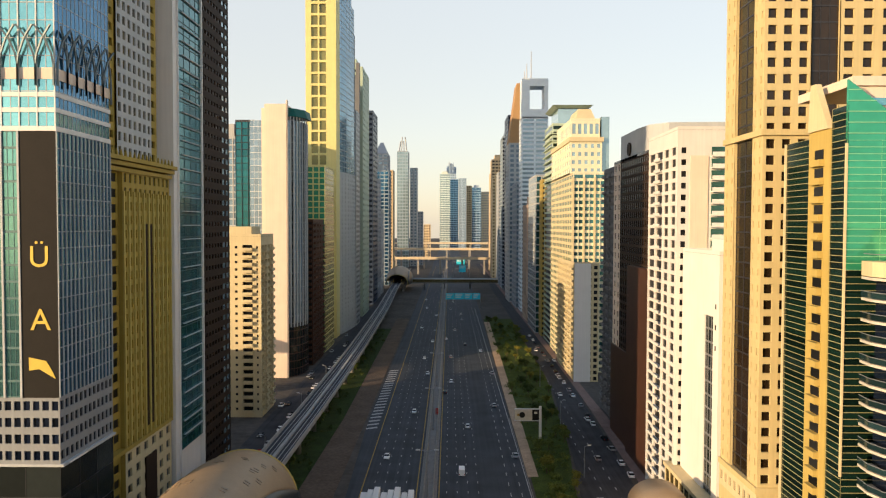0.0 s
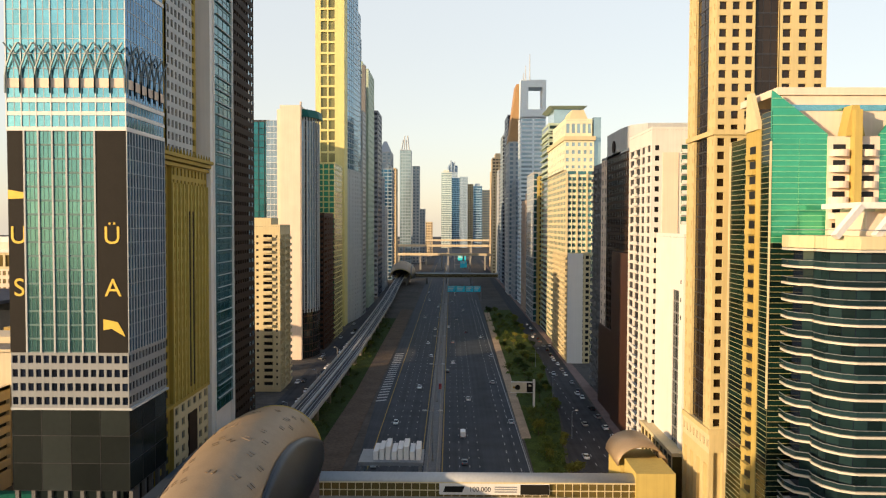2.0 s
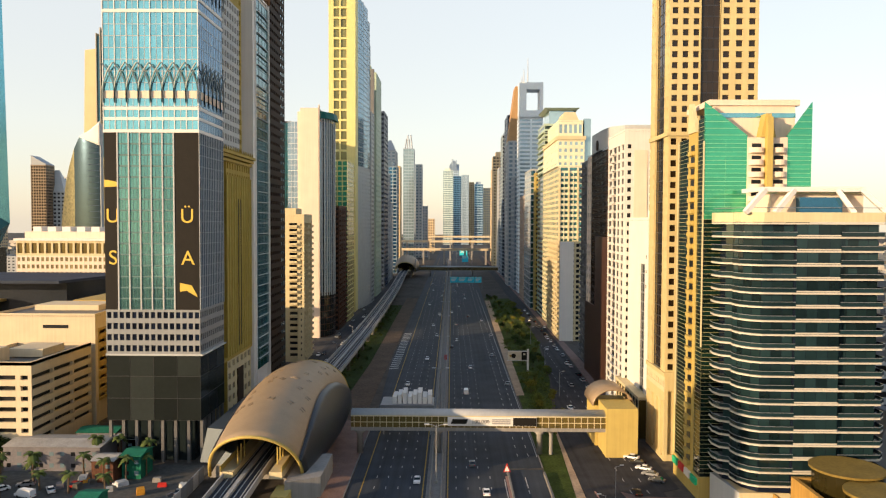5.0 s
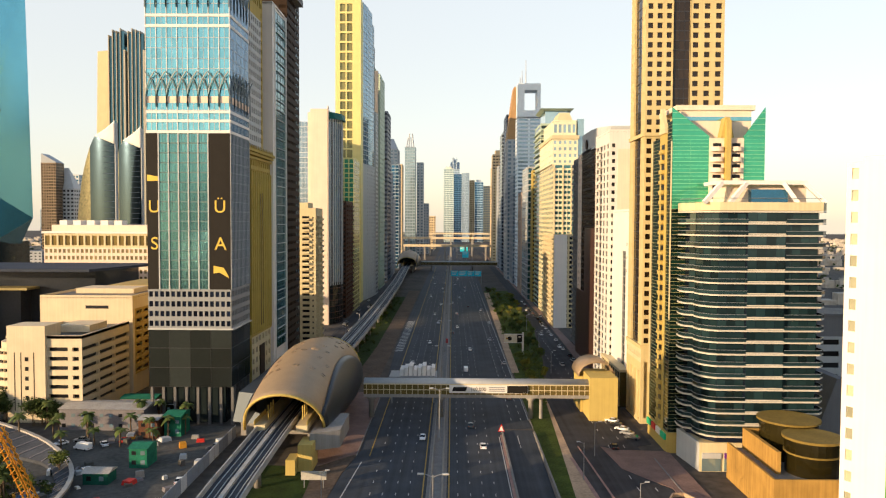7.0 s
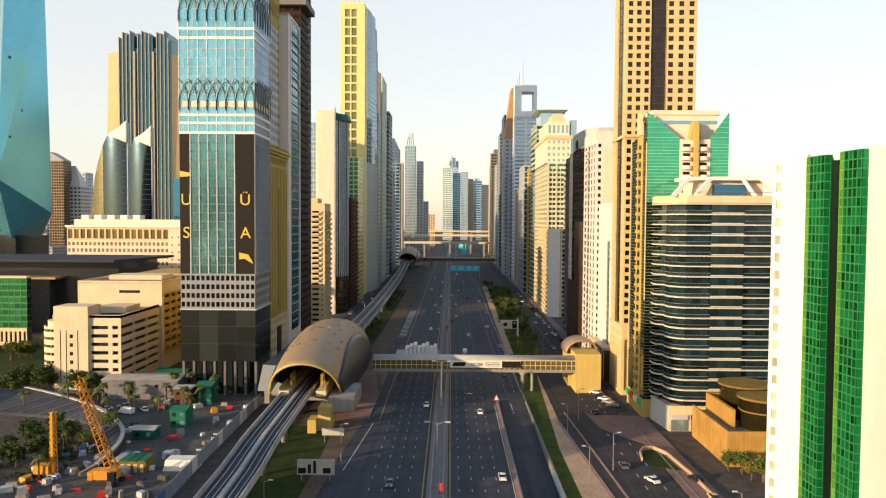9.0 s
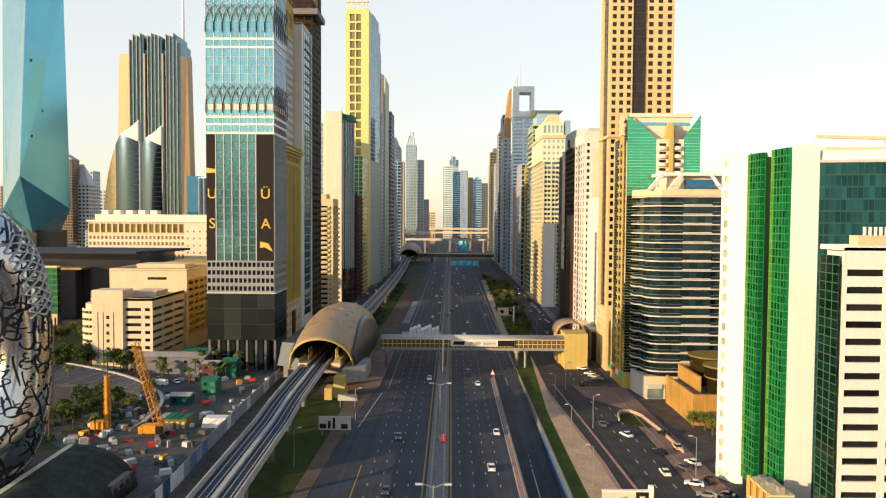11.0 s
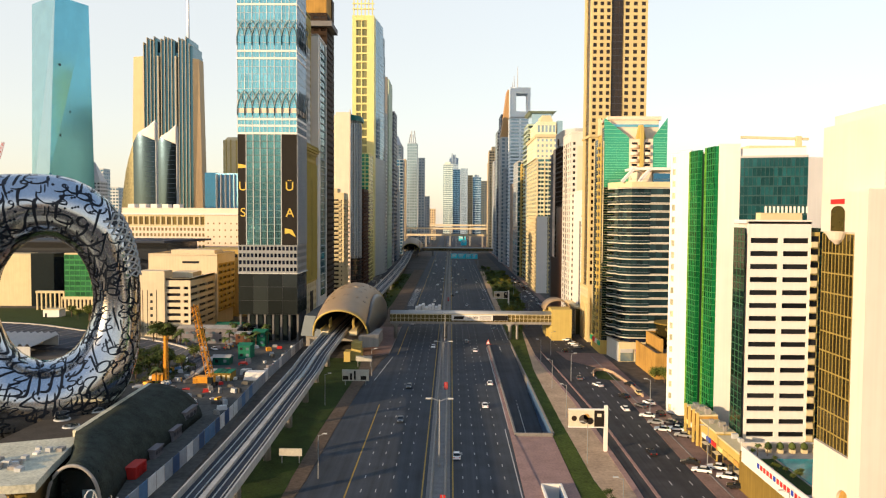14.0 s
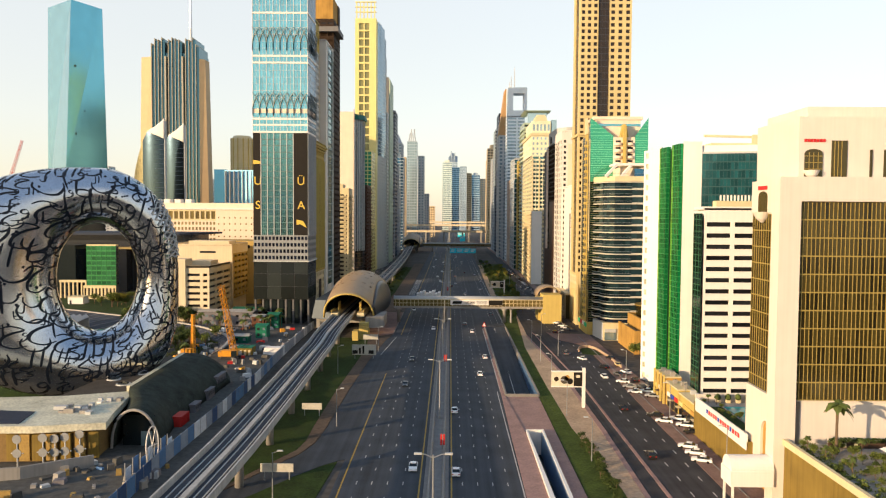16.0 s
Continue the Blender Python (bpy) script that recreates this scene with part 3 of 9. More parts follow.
def station(name, cx, y0, y1, half, top, base, label):
    """A metro station under a long golden shell, low and narrow in front, that opens at both ends."""
    t = thing(name, label, "station", cx, (y0 + y1) / 2)
    n, m = 26, 30

    def section(u):
        s = math.sin(math.pi * (0.05 + 0.76 * u)) ** 0.8
        return half * (0.74 + 0.26 * s), base + (top - base) * (0.46 + 0.54 * s)

    def skirt(u):
        return radians(10 + 34 * math.sin(math.pi * min(1.0, 0.1 + 0.85 * u)))

    def at(u, a, out=0.0):
        w, h = section(u)
        return (cx + (w + out) * math.cos(a), y0 + (y1 - y0) * u - 6.0 * (1 - u) ** 3 * math.sin(a), base - 2.0 + (h + 2.0 - base + out) * sp(a, 0.85))

    us = [k / n for k in range(n + 1)]
    outer = [[at(u, skirt(u) + (math.pi - 2 * skirt(u)) * j / m) for j in range(m + 1)] for u in us]
    sh = part("shell", Geo().grid(outer), M_SHELL, t, "golden metal shell", True)
    md = sh.modifiers.new("thick", "SOLIDIFY")
    md.thickness, md.offset = 0.5, 0
    for side in (0, 1):
        rows_ = []
        for u in us:
            k = skirt(u)
            rows_.append([at(u, (k * j / 6) if side == 0 else math.pi - k * j / 6, 0.5) for j in range(7)])
        ob = part("skirt", Geo().grid(rows_), M_SKIRT, t, "dark metal and glass skirt", True)
        ob.modifiers.new("thick", "SOLIDIFY").thickness = 0.3
        part("seam", Geo().tube([at(u, skirt(u) if side == 0 else math.pi - skirt(u), 0.35) for u in us], [0.28] * len(us), 6), M_STEEL_D, t)
    for u in (0.0, 1.0):
        part("rim", Geo().tube([at(u, math.pi * j / 24, 0.1) for j in range(25)], [0.42] * 25, 8), M_RIMY, t, "pale golden rim", True)
    part("back_glass", Geo().quad(*[(p[0], p[1] - 2, p[2]) for p in [at(0.97, math.pi * j / 14) for j in range(15)]]), G_SMOKE, t)
    part("concourse", Geo().box(cx - half * 0.55, cx + half * 0.55, y0 + 8, y1 - 4, base - 5.6, base - 1.2), M_CONC, t)
    for s in (-1, 1):
        part("platform", Geo().box(cx + s * 6.0 - 1.6, cx + s * 6.0 + 1.6, y0 - 5.0, y1 - 2, base - 1.0, base + 0.7), M_CREAM, t)
        part("platform_rail", Geo().box(cx + s * 7.5 - 0.08, cx + s * 7.5 + 0.08, y0 - 5.0, y0 + 8, base + 0.7, base + 2.0), M_RIMY, t)
        for k in range(3):
            part("platform_post", Geo().box(cx + s * 5.0 - 0.15, cx + s * 5.0 + 0.15, y0 + 1 + 3 * k, y0 + 1.3 + 3 * k, base + 0.7, base + 5), M_RIMY, t)
        for k in range(5):
            y = y0 + 8 + k * (y1 - y0 - 14) / 4
            x = cx + s * half * 0.42
            part("leg", Geo().prism([(x - 1, y), (x + 1, y), (x + 1, y + 2.4), (x - 1, y + 2.4)], -0.1, base - 5.6), M_CONC, t)
    # small roof lights in loose groups of two
    rng = random.Random(5)
    for k in range(40):
        u, a = rng.uniform(0.22, 0.9), rng.uniform(0.26, 0.80) * math.pi
        p, q, r = Vector(at(u, a)), Vector(at(u + 0.01, a)), Vector(at(u, a + 0.02))
        nn = (q - p).cross(r - p).normalized()
        nn = nn if nn.z > 0 else -nn
        mm = Matrix.Translation(p + nn * 0.27) @ nn.to_track_quat("Z", "Y").to_matrix().to_4x4()
        for d in (0, 1.3):
            piece("roof_light", "roof_light", lambda: Geo().box(-0.3, 0.3, -0.7, 0.7, -0.1, 0.1), M_ROOFL, t, mm @ Matrix.Translation((d, 0, 0)))
    return t


M_ROOFL = mat("grey roof light", (0.25, 0.19, 0.13), 0.35, 0.3, 0.2, 2)
M_SKIRT = mat("dark station skirt", (0.05, 0.055, 0.06), 0.35, 0.5, 0.15, 3)
M_RIMY = mat("pale yellow steel", (0.45, 0.34, 0.10), 0.5, 0.1, 0.1, 2)
M_SHELL = mat("golden metal shell", (0.34, 0.25, 0.16), 0.5, 0.35, 0.1, 3, 0.03, 0.6)
st = station("metro_station", -50.6, 107, 180, 14.4, 26.8, 10.5, "golden shell-shaped metro station over the elevated track")
st2 = station("metro_station", -62.0, 868, 940, 16.0, 28.0, 10.5, "golden shell-shaped metro station far down the track")
M_SIDEH = mat("slate grey hall metal", (0.06, 0.075, 0.09), 0.5, 0.3, 0.1, 3)
M_KIOSK = mat("yellow render", (0.50, 0.38, 0.12), 0.75, 0, 0.1, 4, streak=1)
# side hall of the near station
part("side_hall", Geo().prism([(-72, 128), (-60, 124), (-60, 176), (-72, 176)], 5.0, 14.0, [(-70.5, 130), (-61, 127), (-61, 175), (-70.5, 175)]), M_SIDEH, st, "grey metal side hall")
part("side_hall_base", Geo().box(-70, -62, 130, 172, -0.1, 5.0), M_CONC, st)
part("stair_wing", Geo().prism([(-42, 100), (-34, 104), (-34, 122), (-42, 122)], 4.5, 9.5), M_CONC, st)
part("stair_tower", Geo().box(-44.5, -40.5, 96, 104, -0.1, 7.5), M_KIOSK, st, "yellow concrete stair tower")
part("stair_foot", Geo().box(-47.2, -44.6, 93, 99, -0.1, 4.2), M_KIOSK, st)


def footbridge(x0, x1, y, z0, z1, kx0, kx1, label, detail):
    t = thing("footbridge", label, "footbridge", (x0 + x1) / 2, y)
    w = 4.6
    part("floor", Geo().box(x0, x1, y - w / 2, y + w / 2, z0, z0 + 1.1), M_CONC, t)
    n = 10
    pr = [(y + (w / 2 + 0.25) * math.cos(math.pi * j / n), z1 - 1.7 + 1.7 * math.sin(math.pi * j / n)) for j in range(n + 1)]
    g = Geo().grid([[(x, a, c) for a, c in pr] for x in (x0, x1)])
    r = part("roof", g, M_PALE, t, "pale curved metal roof", True)
    md = r.modifiers.new("thick", "SOLIDIFY")
    md.thickness = 0.2
    for s in (-1, 1):
        part("glazing", Geo().box(x0, x1, y + s * (w / 2 - 0.12) - 0.04, y + s * (w / 2 - 0.12) + 0.04, z0 + 1.1, z1 - 1.6), G_GOLD if s < 0 else G_SMOKE, t)
        k = 0
        x = x0 + 1.0
        while x < x1 and detail:
            part("post", Geo().box(x - 0.09, x + 0.09, y + s * w / 2 - 0.12, y + s * w / 2 + 0.12, z0 + 1.1, z1 - 1.55), M_CREAM, t)
            x += 2.0
        part("rail", Geo().box(x0, x1, y + s * w / 2 - 0.1, y + s * w / 2 + 0.1, z0 + 2.6, z0 + 2.8), M_CREAM, t)
        part("rail", Geo().box(x0, x1, y + s * (w / 2 + 0.1) - 0.15, y + s * (w / 2 + 0.1) + 0.15, z1 - 1.8, z1 - 1.45), M_CREAM, t)
    for x in (-30.5, -6.1, 25.5):
        if x0 < x < x1:
            part("pier", Geo().tube([(x, y, 0), (x, y, z0 - 1.6), (x, y, z0)], (0.9, 0.9, 2.3), 12), M_CONC, t, smooth=True)
    if kx1 > kx0:
        part("lift_tower", Geo().box(kx0, kx1, y - 3.2, y + 9, -0.1, z1 + 1.2), M_KIOSK, t, "yellow rendered lift tower")
        pts = [((kx0 + kx1) / 2 + (kx1 - kx0 + 3) / 2 * math.cos(math.pi * j / 12), y + 9, z1 - 1 + 5.0 * math.sin(math.pi * j / 12)) for j in range(13)]
        g = Geo().grid([[(p[0], yy, p[2]) for p in pts] for yy in (y + 9.0, y + 24.0)])
        ro = part("vault", g, M_SHELL, t, "curved golden roof over the stair", True)
        ro.modifiers.new("thick", "SOLIDIFY").thickness = 0.4
        part("stair_hall", Geo().box(kx0 - 1, kx1 + 1, y + 9.2, y + 23.5, -0.1, z1 - 0.9), M_KIOSK, t)
    return t


fb = footbridge(-33, 45.5, 153, 7.6, 13.9, 45.5, 55.2, "glazed cream footbridge over the highway with a lift tower", True)
fb2 = footbridge(-47, 60, 905, 7.6, 13.9, 0, 0, "dark glazed footbridge far down the highway", False)

# ---- towers on the far side of the elevated track ----


def pieces_on(parent, name, a, b, z0, z1, n, w, d, material, limit=300):
    """Upright fins of width w standing d proud of a wall."""
    L = math.hypot(b[0] - a[0], b[1] - a[1])
    for k in range(n + 1):
        piece(name, (name, w, d, round(z1 - z0, 2)), lambda: Geo().box(-w / 2, w / 2, -d, 0.0, 0, z1 - z0), material, parent, face_pose(a, b, L * k / n, z0), limit)


def band(parent, name, x0, x1, y0, y1, z0, z1, out, material, label=""):
    return part(name, Geo().box(x0 - out, x1 + out, y0 - out, y1 + out, z0, z1), material, parent, label)


M_PALED = mat("grey cladding", (0.24, 0.25, 0.255), 0.6, 0, 0.1, 5, streak=1)
M_AD = mat("dark advert fabric", (0.014, 0.012, 0.010), 0.7, 0, 0.15, 3)
M_GLYPH = mat("gold lettering", (0.62, 0.44, 0.08), 0.5, 0.1, 0.1, 2)


def writing(parent, text, size, m, material, depth=0.06):
    cu = bpy.data.curves.new("lettering", "FONT")
    cu.body, cu.size, cu.extrude, cu.align_x = text, size, depth, "CENTER"
    cu.materials.append(material)
    ob = under(new("lettering", cu), parent)
    ob.matrix_basis = m
    return ob


FRONT = Matrix.Rotation(radians(90), 4, "X")


def ad_tower():
    x0, x1, y0, y1 = -104.5, -76.5, 142.0, 164.5
    t = thing("glass_tower", "tall teal glass tower with dark banners and a crossed metal lattice", "building", -90, 153, group="towers along the road")
    F, S = ((x0, y0), (x1, y0)), ((x1, y0), (x1, y1))
    core(t, x0, x1, y0, y1, 12.7, 190, G_SMOKE, 0.5)
    # open ground floor on white columns
    part("lobby", Geo().box(x0 + 3, x1 - 3, y0 + 3, y1 - 2, -0.1, 12.7), G_SMOKE, t)
    for k in range(8):
        part("column", Geo().box(x0 + 0.3 + k * 3.9, x0 + 1.2 + k * 3.9, y0 + 0.3, y0 + 1.2, -0.1, 12.7), M_COLD, t)
    for k in range(5):
        part("column", Geo().box(x1 - 1.2, x1 - 0.3, y0 + 5 + k * 4.2, y0 + 5.9 + k * 4.2, -0.1, 12.7), M_COLD, t)
    # smoked box, white grid, main shaft
    for a, b, c in ((*F, 4), (*S, 3)):
        facade(t, a, b, 12.7, 32.5, c, 3, 0.985, 0.975, M_STEEL_D, G_BASE, 0.06, 40)
    part("ledge", Geo().box(x0 - 0.2, x1 + 0.7, y0 - 0.2, y1, 32.1, 32.6), M_PALE, t)
    for a, b, c in ((*F, 15), (*S, 12)):
        facade(t, a, b, 32.6, 45.8, c, 4, 0.7, 0.56, M_PALED, G_NAVY, 0.3)
    facade(t, (x0 + 4, y0), (x1 - 7.4, y0), 45.8, 98, 15, 16, 0.92, 0.86, M_TEALF, G_TEALW, 0.08, 260, name="mullions")
    pieces_on(t, "fin", (x0 + 4, y0), (x1 - 7.4, y0), 45.8, 98, 5, 0.4, 0.3, M_PALE)
    facade(t, *S, 45.8, 98, 14, 16, 0.86, 0.93, M_STEEL, G_BLUE, 0.08, 300, name="mullions", win="side_window")
    pieces_on(t, "fin", *S, 45.8, 98, 14, 0.18, 0.2, M_PALE)
    for xa, xb in ((x0, x0 + 4), (x1 - 7.4, x1)):
        part("banner", Geo().box(xa, xb, y0 - 0.12, y0 + 0.3, 45.8, 98), M_AD, t, "dark banner with gold lettering")
    for z in (98.0, 101.6, 104.6, 133.0, 136.4, 158.0):
        band(t, "band", x0, x1, y0, y1, z, z + 0.9, 0.18, M_WHITE)
    for za, zb in ((98.9, 133), (133.9, 158), (158.9, 190)):
        r = round((zb - za) / 3.5)
        facade(t, *F, za, zb, 16, r, 0.92, 0.95, M_PALE, G_TEAL, 0.06, 300, name="mullions", win="upper_window")
        facade(t, *S, za, zb, 14, r, 0.9, 0.95, M_PALE, G_BLUE, 0.06, 300, name="mullions", win="side_window")
        pieces_on(t, "fin", *F, za, zb, 8, 0.22, 0.22, M_WHITE)
    band(t, "band", x0, x1, y0, y1, 108.0, 110.2, 0.12, M_PINK, "pinkish band")
    # crossed lattice arches
    for zb in (110.2, 143.0):
        for a, b, n in ((*F, 8), (*S, 6)):
            L = math.hypot(b[0] - a[0], b[1] - a[1])
            for k in range(n):
                def arch():
                    g, w = Geo(), L / n
                    for s in (-1, 1):
                        pts = [(s * -w * 0.5, -0.5, -3.5), (s * -w * 0.5, -0.5, 0.6), (s * -w * 0.40, -0.6, 2.6), (s * -0.05 * w, -0.8, 5.6), (s * 0.46 * w, -1.2, 8.0)]
                        for p, q in zip(pts, pts[1:]):
                            g.beam(p, q, 0.3, 0.34)
                    return g
                piece("lattice", ("lattice", round(L / n, 2)), arch, M_STEELP, t, face_pose(a, b, (k + 0.5) * L / n, zb))
    m = Matrix.Translation
    writing(t, "\u00dc", 5.9, m((x1 - 3.5, y0 - 0.2, 71.6)) @ FRONT, M_GLYPH)
    writing(t, "A", 6.0, m((x1 - 3.4, y0 - 0.2, 59.2)) @ FRONT, M_GLYPH)
    writing(t, "U", 5.9, m((x0 + 2.4, y0 - 0.2, 71.6)) @ FRONT, M_GLYPH)
    writing(t, "S", 6.0, m((x0 + 2.4, y0 - 0.2, 59.2)) @ FRONT, M_GLYPH)
    for xa, za in ((x1 - 5.8, 51.2), (x0 + 0.1, 82.0)):
        g = Geo().prism([(xa, 0), (xa + 2, 0.3), (xa + 5.2, -1.6), (xa + 4.6, -0.2), (xa + 3.4, 1.9), (xa, 2.6)] if za < 60 else [(xa, 0), (xa + 3.9, 0.2), (xa + 3.9, 1.5), (xa, 2.2)], -0.06, 0.06)
        g.v = [(x, y0 - 0.2 + z, za + y) for x, y, z in g.v]
        part("swoosh", g, M_GLYPH, t)
    part("light_bar", Geo().box(x1 + 0.72, x1 + 0.9, y0 + 2, y0 + 9, 32.2, 32.5), M_WHITE, t)
    return t


M_COLD = mat("grey column cladding", (0.12, 0.12, 0.12), 0.6, 0.1, 0.2, 3)
M_STEELP = mat("pale lattice steel", (0.14, 0.17, 0.18), 0.5, 0.3, 0.1, 2)
M_TEALF = mat("teal frames", (0.10, 0.17, 0.17), 0.5, 0.1, 0.1, 3)
G_TEALW = glass("teal window glass", (0.13, 0.32, 0.32), 0.85, 0.16, 0.12, 0.03)
G_BASE = glass("mottled grey glass", (0.036, 0.043, 0.041), 0.45, 0.16, 0.5, 0.4)
ad_tower()


M_GOLD2 = mat("pale ochre stone", (0.44, 0.35, 0.10), 0.65, 0, 0.12, 4, streak=1)


def gold_tower():
    x0, x1, y0, y1 = -104, -80.5, 168.0, 206.5
    t = thing("stone_tower", "ochre stone tower with a heavy cornice and small square windows", "building", -92, 187, group="towers along the road")
    core(t, x0, x1, y0, y1, 0, 96, M_GOLD, 0.6, None)
    facade(t, (x0, y0), (x1, y0), 0, 93, 6, 25, 0.5, 0.5, M_GOLD, G_DARK, 0.5, 150)
    facade(t, (x1, y0), (x1, y0 + 9), 0, 93, 2, 25, 0.6, 0.55, M_GOLD, G_DARK, 0.2, 150, win="side_window")
    facade(t, (x1 + 1.2, y0 + 9), (x1 + 1.2, y1), 24, 93, 10, 20, 0.42, 0.62, M_GOLD, G_DARK, 0.35, 150, win="side_window", skip=lambda c, r: c in (4, 5) and r < 17)
    pieces_on(t, "pilaster", (x1 + 1.2, y0 + 9), (x1 + 1.2, y1), 25, 88, 10, 0.7, 0.45, M_GOLD2)
    facade(t, (x1 + 1.2, y0 + 9), (x1 + 1.2, y1), 0, 24, 6, 6, 0.5, 0.55, M_CREAM, G_DARK, 0.5, 40, win="side_window")
    part("bay_side", Geo().box(x1 - 0.5, x1 + 1.15, y0 + 9.02, y0 + 9.4, 0, 93), M_GOLD, t)
    part("recess", Geo().box(x1 + 1.1, x1 + 1.3, y0 + 21.8, y0 + 26.5, 27, 80), M_BROWN, t, "tall dark brown glazed strip")
    part("portal", Geo().box(x1 + 1.1, x1 + 1.5, y0 + 20.5, y0 + 27.5, 6, 19), M_BROWN, t)
    for z, o in ((24, 0.4), (92.6, 0.6), (94.0, 1.2), (95.2, 1.8)):
        band(t, "cornice", x0, x1 + 1.2, y0, y1, z, z + 1.0, o, M_GOLD)
    for k in range(16):
        piece("finial", "finial", lambda: Geo().prism([(-0.3, -0.3), (0.3, -0.3), (0.3, 0.3), (-0.3, 0.3)], 0, 1.5, [(-0.1, -0.1), (0.1, -0.1), (0.1, 0.1), (-0.1, 0.1)]), M_GOLD, t, Matrix.Translation((x1 + 2.4, y0 + 1 + k * 2.45, 96.2)))
    # upper shaft
    a, b = y0 + 3, y1 - 3
    core(t, x0 + 2, x1 - 1.0, a, b, 96, 168, M_GOLD, 0.6)
    facade(t, (x0 + 2, a), (x1 - 1.0, a), 96.2, 166, 5, 19, 0.5, 0.5, M_GOLD, G_DARK, 0.4, 80, win="upper_window")
    facade(t, (x1 - 1.0, a), (x1 - 1.0, a + 7), 96.2, 166, 2, 19, 0.5, 0.5, M_GOLD, G_GOLD, 0.4, 80, win="upper_window")
    facade(t, (x1 - 0.4, a + 7), (x1 - 0.4, b - 5), 96.2, 150, 7, 15, 0.55, 0.6, M_PALE, G_GOLD, 0.4, 120, win="upper_window")
    facade(t, (x1 - 0.4, a + 7), (x1 - 0.4, b - 5), 150, 166, 7, 1, 0.5, 0.4, M_GOLD, G_DARK, 0.4, 120, win="upper_window")
    facade(t, (x1 - 1.0, b - 5), (x1 - 1.0, b), 96.2, 166, 1, 19, 0.5, 0.5, M_GOLD, G_GOLD, 0.4, 80, win="upper_window")
    return t


gold_tower()


def green_glass_tower():
    x0, x1, y0, y1 = -104, -78.2, 207.2, 229.6
    t = thing("glass_tower", "white tower with a slanting dark sea green glass front", "building", -91, 217, group="towers along the road")
    core(t, x0, x1, y0, y1, 0, 160, M_WHITE, 0.4)
    part("white_wall", Geo().box(x1 - 0.42, x1, y0, y0 + 2.8, 0, 160.5), M_WHITE, t)
    part("front_wall", Geo().box(x0, x1 - 0.42, y0, y0 + 0.4, 0, 160.5), M_WHITE, t)
    facade(t, (x1 + 0.4, y0 + 2.8), (x1 + 0.4, y1), 14, 158, 4, 44, 0.97, 0.93, M_SEAM, G_SEA, 0.1, 130)
    part("white_rim", Geo().box(x1 - 0.4, x1 + 0.9, y1 - 0.7, y1, 0, 160), M_WHITE, t)
    part("white_rim", Geo().box(x1 - 0.4, x1 + 0.6, y0 + 2.6, y0 + 2.9, 0, 160), M_WHITE, t)
    for k in range(34):
        piece("sun_fin", "sun_fin", lambda: Geo().box(0, 0.45, -8.2, 7.6, 0, 0.28), M_PALE, t, Matrix.Translation((x1 + 0.42, y0 + 13.4, 18 + 4.1 * k)))
    return t


M_SEAM = mat("dark teal frames", (0.05, 0.09, 0.09), 0.5, 0.2, 0.1, 3)
green_glass_tower()


def brown_tower():
    x0, x1, y0, y1 = -103, -77.2, 230.2, 256
    t = thing("dark_tower", "dark brown tower with an orange roof box and pale window slots", "building", -90, 240, group="towers along the road")
    core(t, x0, x1, y0, y1, 0, 178, M_BROWN, 0.5)
    facade(t, (x1, y0), (x1, y1 - 8), 0, 178, 6, 50, 0.7, 0.4, M_BROWN, G_BROWN, 0.3, 300)
    facade(t, (x1, y1 - 8), (x1, y1), 0, 178, 2, 50, 0.75, 0.5, M_BROWN, G_PALE, 0.25, 100, win="slot_window")
    facade(t, (x0, y0), (x1, y0), 160, 178, 6, 5, 0.7, 0.4, M_BROWN, G_BROWN, 0.3, 30)
    part("ledge", Geo().box(x0, x1 + 3.2, y0 - 3, y1 - 6, 170.5, 173.5), M_GREYWALL, t, "grey jutting ledge")
    part("roof_box", Geo().box(x0 + 4, x1 - 0.6, y0 + 1, y1 - 7, 178, 192.5), M_OCHRE, t, "orange roof box")
    part("roof_wall", Geo().box(x0 + 4, x1, y1 - 7, y1, 178, 192), M_BROWN, t)
    return t


brown_tower()


def balcony_tower(name, label, x0, x1, y0, y1, z1, wall, pane, floor=3.3, out=1.3, n_side=2, limit=150, front=True, street=True):
    """A tower with stacked balconies: slab and parapet on each floor."""
    t = tower(name, label, x0, x1, y0, y1, z1, wall, pane, floor, 3.4, 0.6, 0.6, limit=limit)
    rows = round(z1 / floor)
    left = x1 < 0
    def bal(w):
        def make():
            g = Geo().box(-w / 2, w / 2, -out, 0, -0.12, 0.12)
            g.box(-w / 2, w / 2, -out, -out + 0.14, 0.12, 1.05).box(-w / 2, -w / 2 + 0.14, -out + 0.14, 0, 0.12, 1.05).box(w / 2 - 0.14, w / 2, -out + 0.14, 0, 0.12, 1.05)
            return g
        return make
    A = [((x0, y0), (x1, y0))] if front else []
    if street:
        A.append(((x1, y0), (x1, y1)) if left else ((x0, y1), (x0, y0)))
    for a, b in A:
        L = math.hypot(b[0] - a[0], b[1] - a[1])
        w = round(L / n_side * 0.62, 2)
        for k in range(n_side):
            for r in range(1, rows):
                piece("balcony", ("balcony", w, out), bal(w), wall, t, face_pose(a, b, (k + 0.5) * L / n_side, r * z1 / rows + 0.2), limit)
    return t


